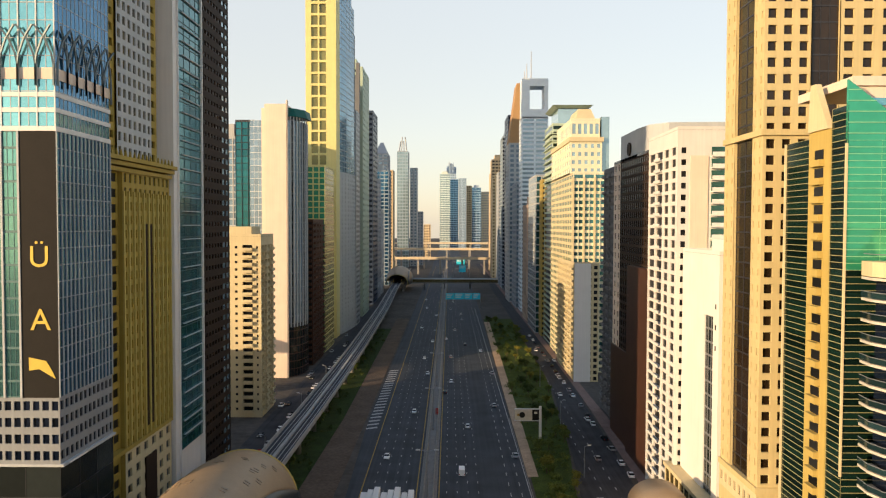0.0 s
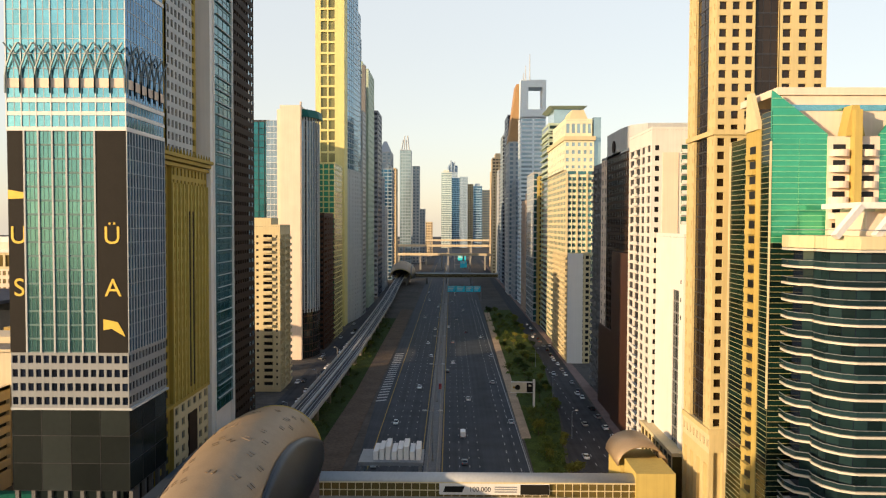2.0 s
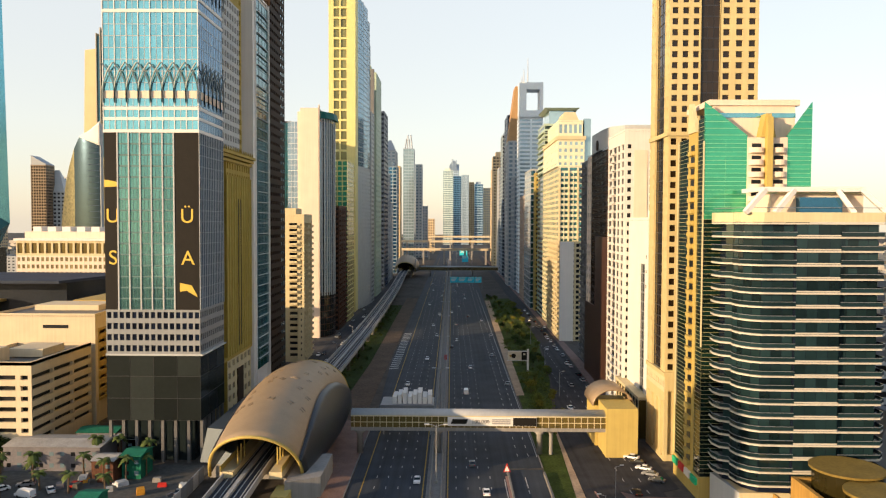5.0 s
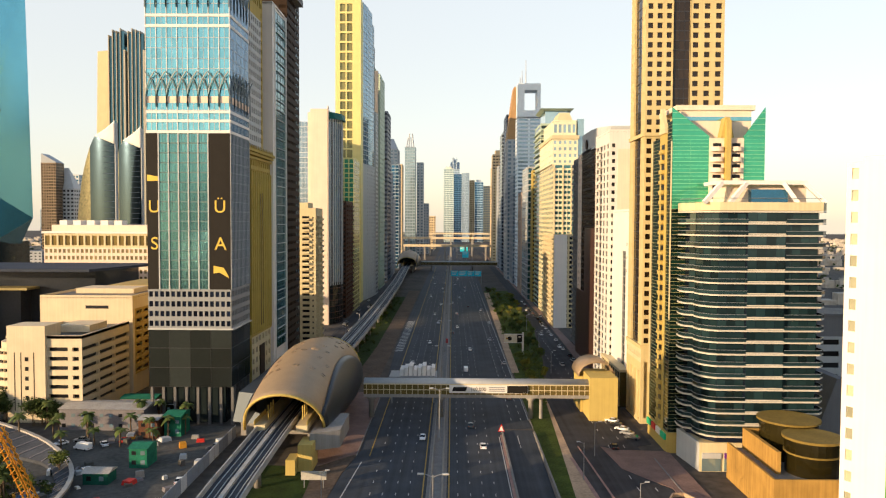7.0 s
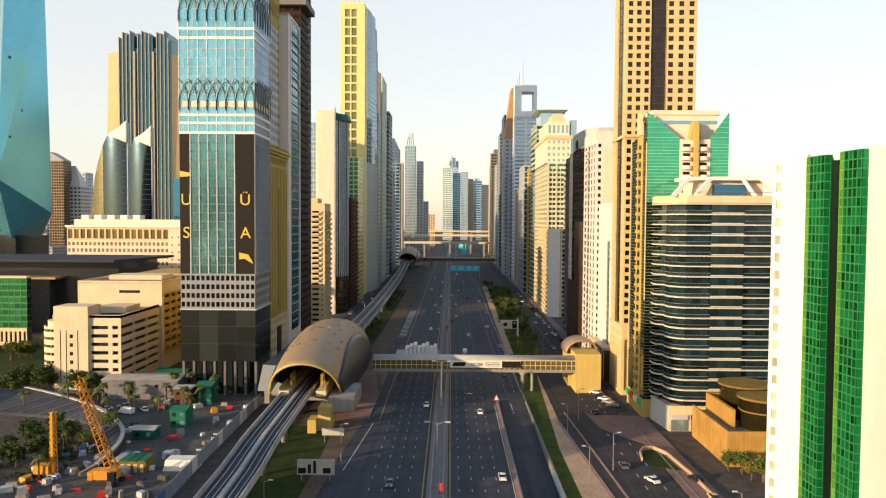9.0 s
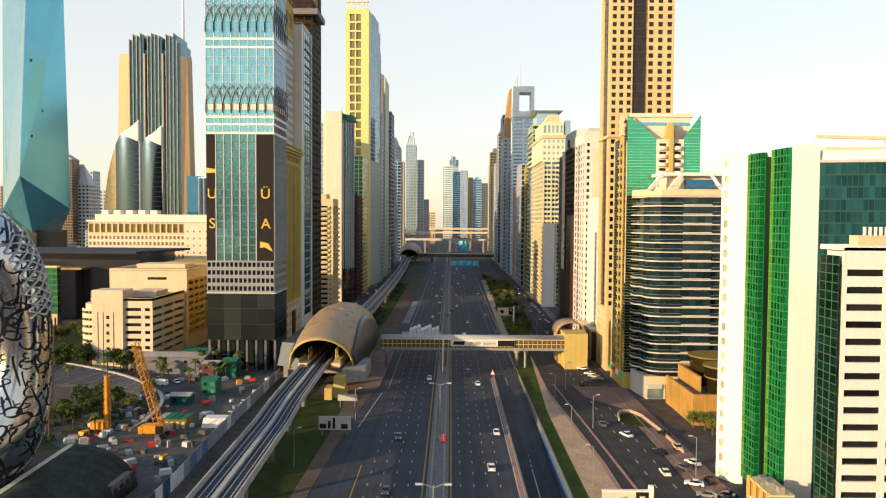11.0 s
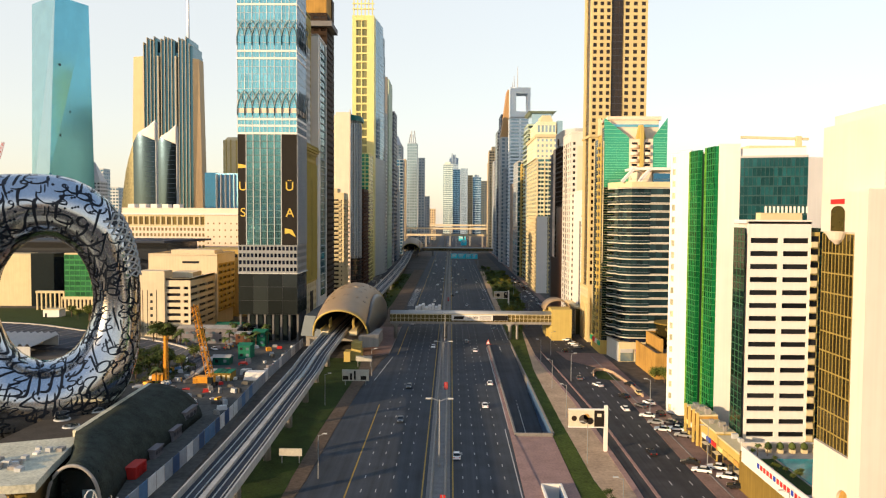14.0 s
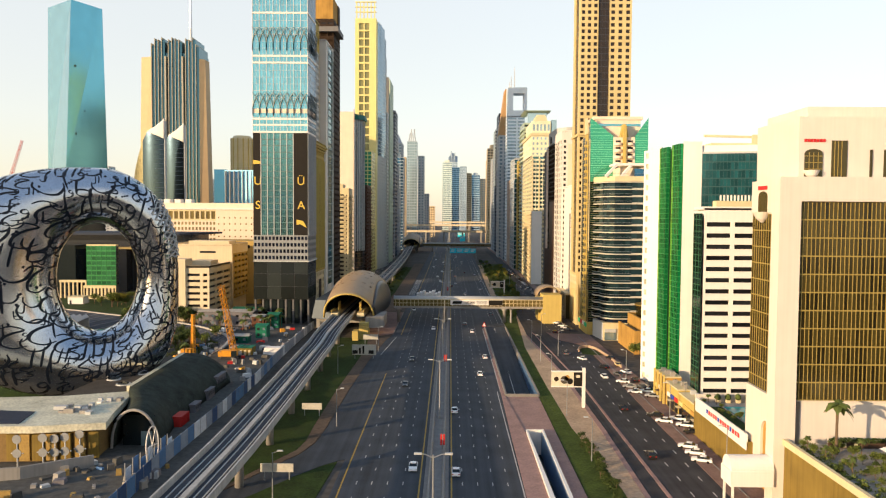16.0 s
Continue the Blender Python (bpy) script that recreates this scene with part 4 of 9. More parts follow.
def yellow_balcony_block():
    x0, x1, y0, y1, top, n = -98.0, -77.5, 300.0, 321.0, 75.0, 23
    t = thing("balcony_tower", "yellow-cream apartment block with dark stacked balconies", "building", -88, 310, group="towers along the road")
    core(t, x0, x1, y0, y1, 0, top, M_CREAM, 1.3)
    xs = (x0, x1 - 12.6, x1 - 8.0, x1 - 3.2, x1)
    for k in range(4):
        if k in (0, 2):
            facade(t, (xs[k], y0), (xs[k + 1], y0), 2, top - 3, 1 if k else 2, n, 0.86, 0.62, M_CREAM, G_DARK, 1.2, 60, win="loggia_window", name="loggia_wall")
        else:
            facade(t, (xs[k], y0), (xs[k + 1], y0), 2, top - 3, 1, n, 0.24, 0.34, M_CREAM, G_DARK, 0.3, 60)
        part("wall_foot", Geo().box(xs[k], xs[k + 1], y0, y0 + 0.5, 0, 2), M_CREAM, t)
        part("wall_head", Geo().box(xs[k], xs[k + 1], y0, y0 + 0.5, top - 3, top), M_CREAM, t)
    facade(t, (x1, y0), (x1, y1), 2, top - 3, 4, n, 0.74, 0.58, M_CREAM, G_DARK, 1.2, 60, win="side_window")
    part("side_foot", Geo().box(x1 - 0.6, x1, y0 + 0.5, y1, 0, 2), M_CREAM, t)
    part("side_head", Geo().box(x1 - 0.6, x1, y0 + 0.5, y1, top - 3, top), M_CREAM, t)
    def bal(w):
        return lambda: Geo().box(-w / 2, w / 2, -1.5, 0, -0.15, 0.1).box(-w / 2, w / 2, -1.5, -1.35, 0.1, 1.0).box(-w / 2, -w / 2 + 0.15, -1.35, 0, 0.1, 1.0).box(w / 2 - 0.15, w / 2, -1.35, 0, 0.1, 1.0)
    for r in range(n):
        z = 2.3 + r * (top - 5) / n
        piece("balcony", "ybal", bal(4.4), M_CREAM, t, face_pose((xs[2], y0), (xs[3], y0), 2.4, z))
        for q in (5.2, 15.7):
            piece("side_balcony", "ybals", bal(4.6), M_CREAM, t, face_pose((x1, y0), (x1, y1), q, z))
    part("roof_house", Geo().box(x0 + 4, x1 - 5, y0 + 4, y1 - 3, top, top + 4), M_CREAM, t)
    return t


yellow_balcony_block()


def pink_tower():
    x0, x1, y0, y1 = -102.5, -84.3, 378, 400
    t = thing("pink_tower", "pale pink slab tower with a rounded glass corner and green cap", "building", -90, 390, group="towers along the road")
    xs = x1 - 11.2
    part("slab", Geo().box(xs, x1, y0, y1, 0, 142), M_PINK, t)
    part("slab_step", Geo().box(xs - 2.0, xs, y0 + 1.5, y1, 0, 140), M_PINK, t)
    facade(t, (xs - 8.4, y0 + 3), (xs - 2.0, y0 + 3), 20, 134, 3, 34, 0.94, 0.94, M_WHITE, G_HAZE, 0.08, 60, win="wing_window")
    part("glazed_wing", Geo().box(xs - 8.4, xs - 2.0, y0 + 3.1, y1, 0, 133.8), G_SMOKE, t)
    part("slab_joint", Geo().box(x1 - 0.2, x1 + 0.5, y0 + 0.2, y0 + 2.6, 0, 144), M_PINK, t)
    pts = [(x1 + 7.2 * math.sin(math.pi / 2 * k / 8), y0 + 20 - 17 * math.cos(math.pi / 2 * k / 8)) for k in range(9)]
    for k, (p, q) in enumerate(zip(pts, pts[1:])):
        facade(t, p, q, 28, 134, 1, 28, 0.9, 0.96, M_PALE, (G_HAZE, G_SMOKE, G_HAZE, G_PALE)[k % 4], 0.12, 120)
        facade(t, p, q, 0, 28, 1, 7, 0.9, 0.9, M_RUST, G_SMOKE, 0.12, 120)
        piece("fin", "pink_fin", lambda: Geo().box(-0.35, 0.35, -0.5, 0, 0, 110), M_PALE, t, face_pose(p, q, 0, 26))
    poly = [(x1, y0 + 22)] + [(x1 - 0.3, y0 + 2.5)] + [(x - 0.2, y + 0.3) for x, y in pts] + [(x1 + 7, y0 + 22)]
    part("glass_core", Geo().prism(poly, 0, 134), G_SMOKE, t)
    part("green_cap", Geo().prism([(x1 - 0.1, y0 + 2), (x1 + 4.5, y0 + 4), (x1 + 8.6, y0 + 12), (x1 + 9, y0 + 22), (x1 - 0.1, y0 + 22)], 136, 140.5, [(x1 - 0.1, y0 + 2), (x1 + 2.5, y0 + 5), (x1 + 7, y0 + 12), (x1 + 8, y0 + 22), (x1 - 0.1, y0 + 22)]), M_CAP, t, "dark green roof cap")
    return t


M_CAP = mat("dark green roof", (0.01, 0.10, 0.08), 0.5, 0, 0.1, 3)
pink_tower()
balcony_tower("balcony_tower", "red-brown apartment block with pale balconies", -95, -77, 412, 446, 82, M_RUST, G_DARK, n_side=4, limit=80)
tower("glass_tower", "slim green and gold glass tower", -96, -77.5, 455, 490, 116, M_YELLOW, G_GREEN, 3.6, 3.4, 0.8, 0.8, limit=60, bay2=4.0, pane2=G_GOLD, rec=0.2)


G_OLIVE = glass("olive window glass", (0.22, 0.20, 0.08), 0.4, 0.15)


G_BLUEG = glass("blue-green side glass", (0.10, 0.25, 0.36), 0.75, 0.1, 0.15)


def yellow_tower():
    x0, x1, y0, y1 = -100.5, -79.2, 512, 528
    t = thing("yellow_tower", "very tall yellow tower with a double row of square windows", "building", -88, 540, group="towers along the road")
    core(t, x0, x1, y0, y1, 0, 254, M_YELLOW, 1.4, None)
    facade(t, (x0 + 3.4, y0), (x0 + 14.8, y0), 0, 250, 2, 31, 0.80, 0.80, M_YELLOW, G_OLIVE, 1.1, 100)
    part("slab", Geo().box(x0, x0 + 3.4, y0, y1, 0, 254).box(x0 + 14.8, x1, y0, y1, 0, 254).box(x0 + 3.4, x0 + 14.8, y0, y1, 250, 254), M_YELLOW, t)
    for k in range(6):
        part("crown_post", Geo().box(x0 + 1 + k * 3.6, x0 + 2 + k * 3.6, y0 + 1, y0 + 2, 254, 270), M_YELLOW, t)
    for z in (260, 265, 270):
        part("crown_rail", Geo().box(x0, x1, y0 + 0.8, y0 + 2.2, z, z + 1.0), M_YELLOW, t)
    # curved blue glass side
    prof = [(528, 254, 0.0), (545, 256, 2.6), (560, 252, 4.2), (570, 238, 4.9), (574.5, 215, 5.0)]
    for (ya, za, xa), (yb, zb, xb) in zip(prof, prof[1:]):
        facade(t, (x1 + xa, ya), (x1 + xb, yb), 118, (za + zb) / 2, 3, 34, 0.95, 0.88, M_PALE, G_BLUEG, 0.1, 40, name="side_wall", win="side_window")
        part("side_body", Geo().prism([(-84.5, ya), (x1 + xa - 0.3, ya), (x1 + xb - 0.3, yb), (-84.5, yb)], 0, (za + zb) / 2 - 0.2), M_PALE, t)
        facade(t, (x1 + xa, ya), (x1 + xb, yb), 0, 118, 2, 36, 0.5, 0.55, M_PALE, G_DARK, 0.3, 40, name="side_wall", win="side_window")
    return t


yellow_tower()
tower("striped_tower", "pale grey tower with dark horizontal stripes", -96, -73.6, 577, 600, 169, M_PALE, G_DARK, 4.0, 23, 0.9, 0.5, limit=60, bay2=23)
part("mast_wall", Geo().box(-77, -74, 601, 606, 0, 212), M_GREYWALL, tower("slim_tower", "slim grey tower behind the striped one", -96, -77, 601, 628, 200, M_GREYWALL, G_HAZE, 4.0, 5, 0.6, 0.5, limit=0))

# ---- towers on the service road side ----


def banded_tower():
    t = thing("banded_tower", "dark glass tower ringed by cream balcony slabs", "building", 82, 106, group="towers along the road")
    out = [(64.0, 114), (63.6, 110.4), (64.3, 107.6), (66.4, 106.4), (66.0, 104.8), (66.5, 101.8), (68.4, 99.4), (70.6, 98.3), (78.2, 98.0)]
    rest = [(88.5, 98.0), (98.4, 98.0), (100.2, 100.0), (100.2, 114)]
    z0, z1, n = 10.0, 72.0, 19
    h = (z1 - z0) / n
    inner = [(66.3, 114), (66.0, 109.5), (67.4, 108.2), (68.2, 104.0), (71.0, 100.2), (78.2, 99.6), (78.2, 98.4), (88.5, 98.4), (88.5, 99.8), (98.0, 99.9), (98.8, 101), (98.8, 114)]
    foot = out + rest
    part("glass_core", Geo().prism(inner, 8, z1), G_NAVY, t)
    for (pa, pb) in ((inner[3], inner[4]), (inner[4], inner[5]), (inner[6], inner[7]), (inner[8], inner[9]), (inner[1], inner[2]), (inner[2], inner[3])):
        L = math.hypot(pb[0] - pa[0], pb[1] - pa[1])
        c = max(1, round(L / 2.5))
        for r in range(n):
            for k in range(c):
                w = L / c
                piece("window", ("bw", round(w, 2)), lambda: Geo().box(-w / 2 + 0.06, w / 2 - 0.06, -0.06, 0, 0.1, h - 0.25), G_BAND, t, face_pose(pa, pb, (k + 0.5) * w, z0 + r * h + 0.2), 300)
    def slab():
        return Geo().prism(foot, -0.2, 0.2)
    def rail(line):
        g = Geo()
        return g.tube([(p[0], p[1], 1.25) for p in line], [0.07] * len(line), 6)
    def glassrail(line):
        g = Geo()
        return g.grid([[(p[0] + 0.04, p[1] + 0.1, z) for p in line] for z in (0.34, 1.18)])
    for r in range(n + 1):
        m = Matrix.Translation((0, 0, z0 + r * h))
        piece("balcony_slab", "balcony_slab", slab, M_SLABW, t, m)
        if r < n:
            for j, line in enumerate((out, rest)):
                piece("balustrade", ("balustrade", j), lambda: glassrail(line), G_BAND, t, m)
                piece("handrail", ("handrail", j), lambda: rail(line), M_STEEL, t, m)
        if r < n:
            piece("spandrel", "spandrel", lambda: Geo().box(78.3, 88.4, 98.1, 98.4, 0.3, 0.62), M_SLABW, t, m)
    part("crown_slab", Geo().prism(foot, z1 + 0.33, z1 + 2.6), M_CREAM, t)
    part("penthouse", Geo().box(74, 96, 103, 113.5, z1 + 2.6, 79), M_PINK, t, "peach rendered penthouse")
    part("penthouse_glass", Geo().box(80, 90, 101.0, 103, z1 + 2.6, 78.2), G_BLUE, t)
    part("penthouse_roof", Geo().box(75, 95.5, 102, 113.8, 79, 79.6), M_CREAM, t)
    part("roof_terrace", Geo().tube([(p[0] + (0.6 if p[0] < 80 else -0.6), p[1] + 0.5, z1 + 3.7) for p in foot[:-1]], [0.08] * (len(foot) - 1), 6), M_STEEL, t)
    for xa, xb in ((66.6, 71.6), (73.6, 78.4), (99.6, 94.4), (92.0, 88.6)):
        part("crown_arm", Geo().beam((xa, 99.4, z1 + 2.5), (xb, 100.6, 79.9), 1.2, 1.1), M_WHITE, t, "white slanting roof frame")
    part("crown_beam", Geo().box(71.0, 95.0, 100.2, 101.4, 79.5, 80.6), M_WHITE, t)
    for xb in (71.6, 94.4):
        part("crown_beam", Geo().box(xb - 0.6, xb + 0.6, 101.4, 113, 79.6, 80.6), M_WHITE, t)
    part("base", Geo().box(66.5, 98.5, 99.5, 114, -0.1, 8), M_CREAM, t)
    for k, m in enumerate((M_PALE, M_PURPLE, M_WHITE, M_PALE, M_PURPLE)):
        part("shop_front", Geo().box(67.2 + k * 6.2, 72.4 + k * 6.2, 99.2, 99.5, 0.1, 3.6), G_PALE, t)
        part("shop_sign", Geo().box(67.2 + k * 6.2, 72.4 + k * 6.2, 99.0, 99.5, 3.7, 5.2), m, t)
    part("street_wall", Geo().prism([(64.6, 114), (66.4, 99.6), (66.6, 99.6), (66.6, 114)], 0, 8), M_PALE, t)
    return t


G_BAND = glass("blue black balcony glass", (0.018, 0.042, 0.048), 0.4, 0.1, 0.5)
M_SLABW = mat("cream white slab edge", (0.53, 0.49, 0.415), 0.65, 0, 0.1, 4)
M_PURPLE = mat("purple sign", (0.13, 0.03, 0.22), 0.5, 0, 0.1, 2)
M_SIGN_R = mat("red sign", (0.5, 0.03, 0.03), 0.5, 0, 0.1, 2)
M_SIGN_G = mat("green sign", (0.02, 0.42, 0.2), 0.5, 0, 0.1, 2)
M_SIGN_B = mat("blue sign", (0.02, 0.05, 0.35), 0.5, 0, 0.1, 2)
banded_tower()


def green_tower():
    x0, x1, y0, y1, top = 62.5, 89.8, 116.0, 137.0, 103.0
    xa, xb = 73.4, 83.6
    t = thing("green_glass_tower", "green glass tower with V-shaped top and beige balcony column", "building", 76, 126, group="towers along the road")
    part("core", Geo().box(x0 + 0.3, x1 - 0.3, y0 + 0.6, y1, 0, 93), M_BEIGE, t)
    rows_lo, rows_hi = 62, 19
    for a, b, c, k in (((x0, y0), (xa, y0), 4, 0), ((xb, y0), (x1, y0), 3, 0)):
        facade(t, a, b, 6, 73, c // 2, rows_lo, 0.997, 0.9, M_LINE, G_DGREEN, 0.06, 250)
        facade(t, a, b, 73, 93.5, c // 2, rows_hi, 0.997, 0.9, M_LINEG, G_GREEN, 0.06, 300, win="upper_window")
    # slanting glass wings of the top
    for p in ([(x0, 93.5), (xa, 93.5), (xa, 94.5), (x0, top)], [(xb, 93.5), (x1, 93.5), (x1, top), (xb, 94.5)]):
        g = Geo().prism(p, 0, 0.5)
        g.v = [(x, y0 + z, y) for x, y, z in g.v]
        part("glass_wing", g, G_GREEN, t)
        for k in range(5):
            z = 94.5 + k * 1.7
            u = (z - 94.5) / (top - 94.5)
            xs = (x0, xa - (xa - x0) * u) if p[0][0] == x0 else (xb + (x1 - xb) * u, x1)
            part("line", Geo().box(xs[0], xs[1], y0 - 0.1, y0, z, z + 0.14), M_LINEG, t)
    part("top_wall", Geo().box(x0 + 3, x1 - 3, y0 + 3, y0 + 3.6, 93, 102.5), M_PINK, t)
    part("top_band", Geo().box(x0 + 3, x1 - 3, y0 + 2.8, y0 + 3, 99.4, 100.6), G_TEAL, t)
    part("top_cap", Geo().box(x0 + 2, x1 - 2, y0 + 2.5, y1, 102.5, 104), M_PINK, t)
    # beige column with round balconies, front and street side
    part("column_wall", Geo().box(xa, xb, y0 - 0.1, y0 + 0.5, 0, 94), M_PINK, t)
    part("column_fin", Geo().prism([(77.8, y0 - 1.9), (79.2, y0 - 1.9), (79.2, y0 - 0.1), (77.8, y0 - 0.1)], 60, 99), M_BEIGE, t)
    part("column_crest", Geo().prism([(76.6, y0 - 0.6), (80.4, y0 - 0.6), (80.4, y0 + 2.5), (76.6, y0 + 2.5)], 94, 100, [(77.8, y0 - 0.6), (79.2, y0 - 0.6), (79.2, y0 + 2.5), (77.8, y0 + 2.5)]), M_BEIGE, t)
    def bal():
        pts = [(1.9 * math.cos(math.pi * k / 8) * 1.0, -1.6 * math.sin(math.pi * k / 8)) for k in range(9)]
        return Geo().prism([(x, y) for x, y in pts][::-1], -0.15, 1.15)
    for r in range(28):
        z = 7 + r * 3.08
        for x in (75.7, 81.3):
            piece("balcony", "green_balcony", bal, M_PINK, t, Matrix.Translation((x, y0 - 0.1, z)))
            piece("balcony_door", "green_balcony_door", lambda: Geo().box(-1.2, 1.2, -0.06, 0.02, 0, 1.05), G_DARK, t, Matrix.Translation((x, y0 - 0.14, z + 1.2)))
        m = Matrix.Translation((x0 - 0.14, 124.4, z)) @ Matrix.Rotation(radians(-90), 4, "Z")
        piece("side_balcony", "side_balcony", lambda: Geo().box(-1.7, 1.7, -0.9, 0, -0.2, 0.9), M_BEIGE, t, m)
        piece("side_door", "side_door", lambda: Geo().box(-1.4, 1.4, -0.1, 0.05, 0, 1.6), G_DARK, t, m @ Matrix.Translation((0, 0, 1.0)))
    part("side_column", Geo().box(x0 - 0.14, x0 + 0.4, 120.8, 128, 0, 96), M_BEIGE, t)
    part("side_crest", Geo().prism([(x0 - 0.5, 121), (x0 + 0.5, 121), (x0 + 0.5, 127.8), (x0 - 0.5, 127.8)], 96, 104, [(x0 - 0.5, 125.5), (x0 + 0.5, 125.5), (x0 + 0.5, 127.2), (x0 - 0.5, 127.2)]), M_CREAM, t)
    facade(t, (x0, 120.8), (x0, y0), 6, 99, 1, 86, 0.99, 0.9, M_LINE, G_DGREEN, 0.06, 100, win="side_window")
    facade(t, (x0, y1), (x0, 128), 6, 95, 1, 82, 0.99, 0.9, M_LINE, G_DGREEN, 0.06, 200, win="side_window")
    part("edge_fin", Geo().box(x0 - 0.25, x0 + 0.1, y1 - 0.3, y1 + 0.1, 20, 95).box(x0 - 0.3, x0 + 0.02, y0 - 0.2, y0 + 0.12, 40, 93), M_CREAM, t)
    part("base", Geo().box(x0 - 0.3, x1, y0 - 0.4, y1, -0.1, 6), M_BEIGE, t)
    for k, m in enumerate((M_SIGN_G, M_WHITE, M_SIGN_R, M_SIGN_G)):
        part("shop_sign", Geo().box(x0 - 0.9, x0 - 0.3, 116.5 + k * 5.2, 120.6 + k * 5.2, 3.6, 5.4), m, t)
    return t


M_LINE = mat("pale facade lines", (0.34, 0.30, 0.15), 0.5, 0.1, 0.1, 3)
M_LINEG = mat("pale green facade lines", (0.26, 0.52, 0.30), 0.5, 0.1, 0.1, 3)
green_tower()


def beige_tower():
    x0, x1, y0, y1, top = 62.4, 88.6, 147.0, 167.0, 214.0
    t = thing("beige_tower", "tall beige stone tower with square windows and a dark glass strip", "building", 76, 157, group="towers along the road")
    core(t, x0, x1, y0, y1, 0, top, M_TAN, 0.75)
    za, n = 27.0, 58
    facade(t, (x0, y0), (71.8, y0), za, top, 3, n, 0.56, 0.58, M_TAN, G_BROWN, 0.55, 300)
    facade(t, (77.2, y0), (x1, y0), za, top, 3, n, 0.52, 0.58, M_TAN, G_BROWN, 0.55, 300)
    facade(t, (71.8, y0 + 0.5), (77.2, y0 + 0.5), za, top, 3, n, 0.94, 0.9, M_STEEL_D, G_BROWN, 0.1, 300, win="strip_window")
    facade(t, (x0, 152.2), (x0, y0), za, top, 2, n, 0.22, 0.45, M_TAN, G_BROWN, 0.4, 120, win="side_window")
    facade(t, (x0, y1), (x0, 161.2), za, top, 2, n, 0.22, 0.45, M_TAN, G_BROWN, 0.4, 120, win="side_window")
    facade(t, (x0 + 0.5, 161.2), (x0 + 0.5, 152.2), za, top, 2, n, 0.94, 0.9, M_STEEL_D, G_BROWN, 0.1, 120, win="strip_window")
    for xa, xb, ya, yb in ((x0, x0 + 0.6, 152.0, 152.2), (x0, x0 + 0.6, 161.2, 161.4), (71.6, 71.8, y0, y0 + 0.6), (77.2, 77.4, y0, y0 + 0.6)):
        part("jamb", Geo().box(xa, xb, ya, yb, za, top), M_TAN, t)
    for z in (za - 1.2, 98.0):
        part("ledge", Geo().box(x0 - 0.5, x1, y0 - 0.5, y1, z, z + 1.2), M_TAN, t)
    facade(t, (x0 - 0.2, y0 - 0.2), (x1, y0 - 0.2), 0, za - 1.2, 6, 1, 0.5, 0.75, M_TAN, G_DARK, 1.0, 20, win="arch_window", lift=0.3)
    facade(t, (x0 - 0.2, y1), (x0 - 0.2, y0 - 0.2), 0, za - 6, 4, 1, 0.5, 0.8, M_TAN, G_DARK, 1.0, 20, win="arch_window", lift=0.3)
    facade(t, (x0 - 0.2, y1), (x0 - 0.2, y0 - 0.2), za - 6, za - 1.2, 8, 1, 0.5, 0.4, M_CREAM, G_DARK, 0.4, 20, win="arch_window")
    return t


M_TAN = mat("tan stone cladding", (0.53, 0.43, 0.22), 0.7, 0, 0.12, 5, 0.05, 0.5, streak=1)
beige_tower()


def white_low_tower():
    x0, x1, y0, y1, top = 63.6, 84.0, 172.5, 199.5, 73.0
    t = thing("white_tower", "plain white tower with one narrow dark window strip", "building", 74, 186, group="towers along the road")
    core(t, x0, x1, y0, y1, 0, top, M_WHITE, 0.5)
    for wa, wb, wz in ((182.2, y1, 0), (y0, 176.2, 0), (176.2, 182.2, 58)):
        part("wall", Geo().box(x0, x0 + 0.55, wa, wb, wz, top), M_WHITE, t)
    part("front_wall", Geo().box(x0 + 0.55, x1, y0, y0 + 0.55, 0, top), M_WHITE, t)
    facade(t, (x0 + 0.3, 182.2), (x0 + 0.3, 176.2), 12, 58, 3, 14, 0.85, 0.85, M_STEEL, G_SMOKE, 0.1)
    part("roof_lift", Geo().box(68, 78, 178, 190, top, top + 3.5), M_WHITE, t)
    part("podium", Geo().box(60.6, x1, y0 - 2.5, y1 + 4, 0, 13), G_GOLD, t, "gold glazed podium")
    part("podium_cap", Geo().box(60.2, x1, y0 - 2.9, y1 + 4.4, 13, 14), M_CREAM, t)
    for k in range(9):
        part("podium_post", Geo().box(60.4, 60.6, y0 - 2 + k * 4, y0 - 1.6 + k * 4, 0, 13), M_CREAM, t)
    for k in range(3):
        part("wall_window", Geo().box(x0 - 0.06, x0 + 0.02, 174.2, 174.9, 50 + 5 * k, 51.2 + 5 * k), G_DARK, t)
    return t


white_low_tower()


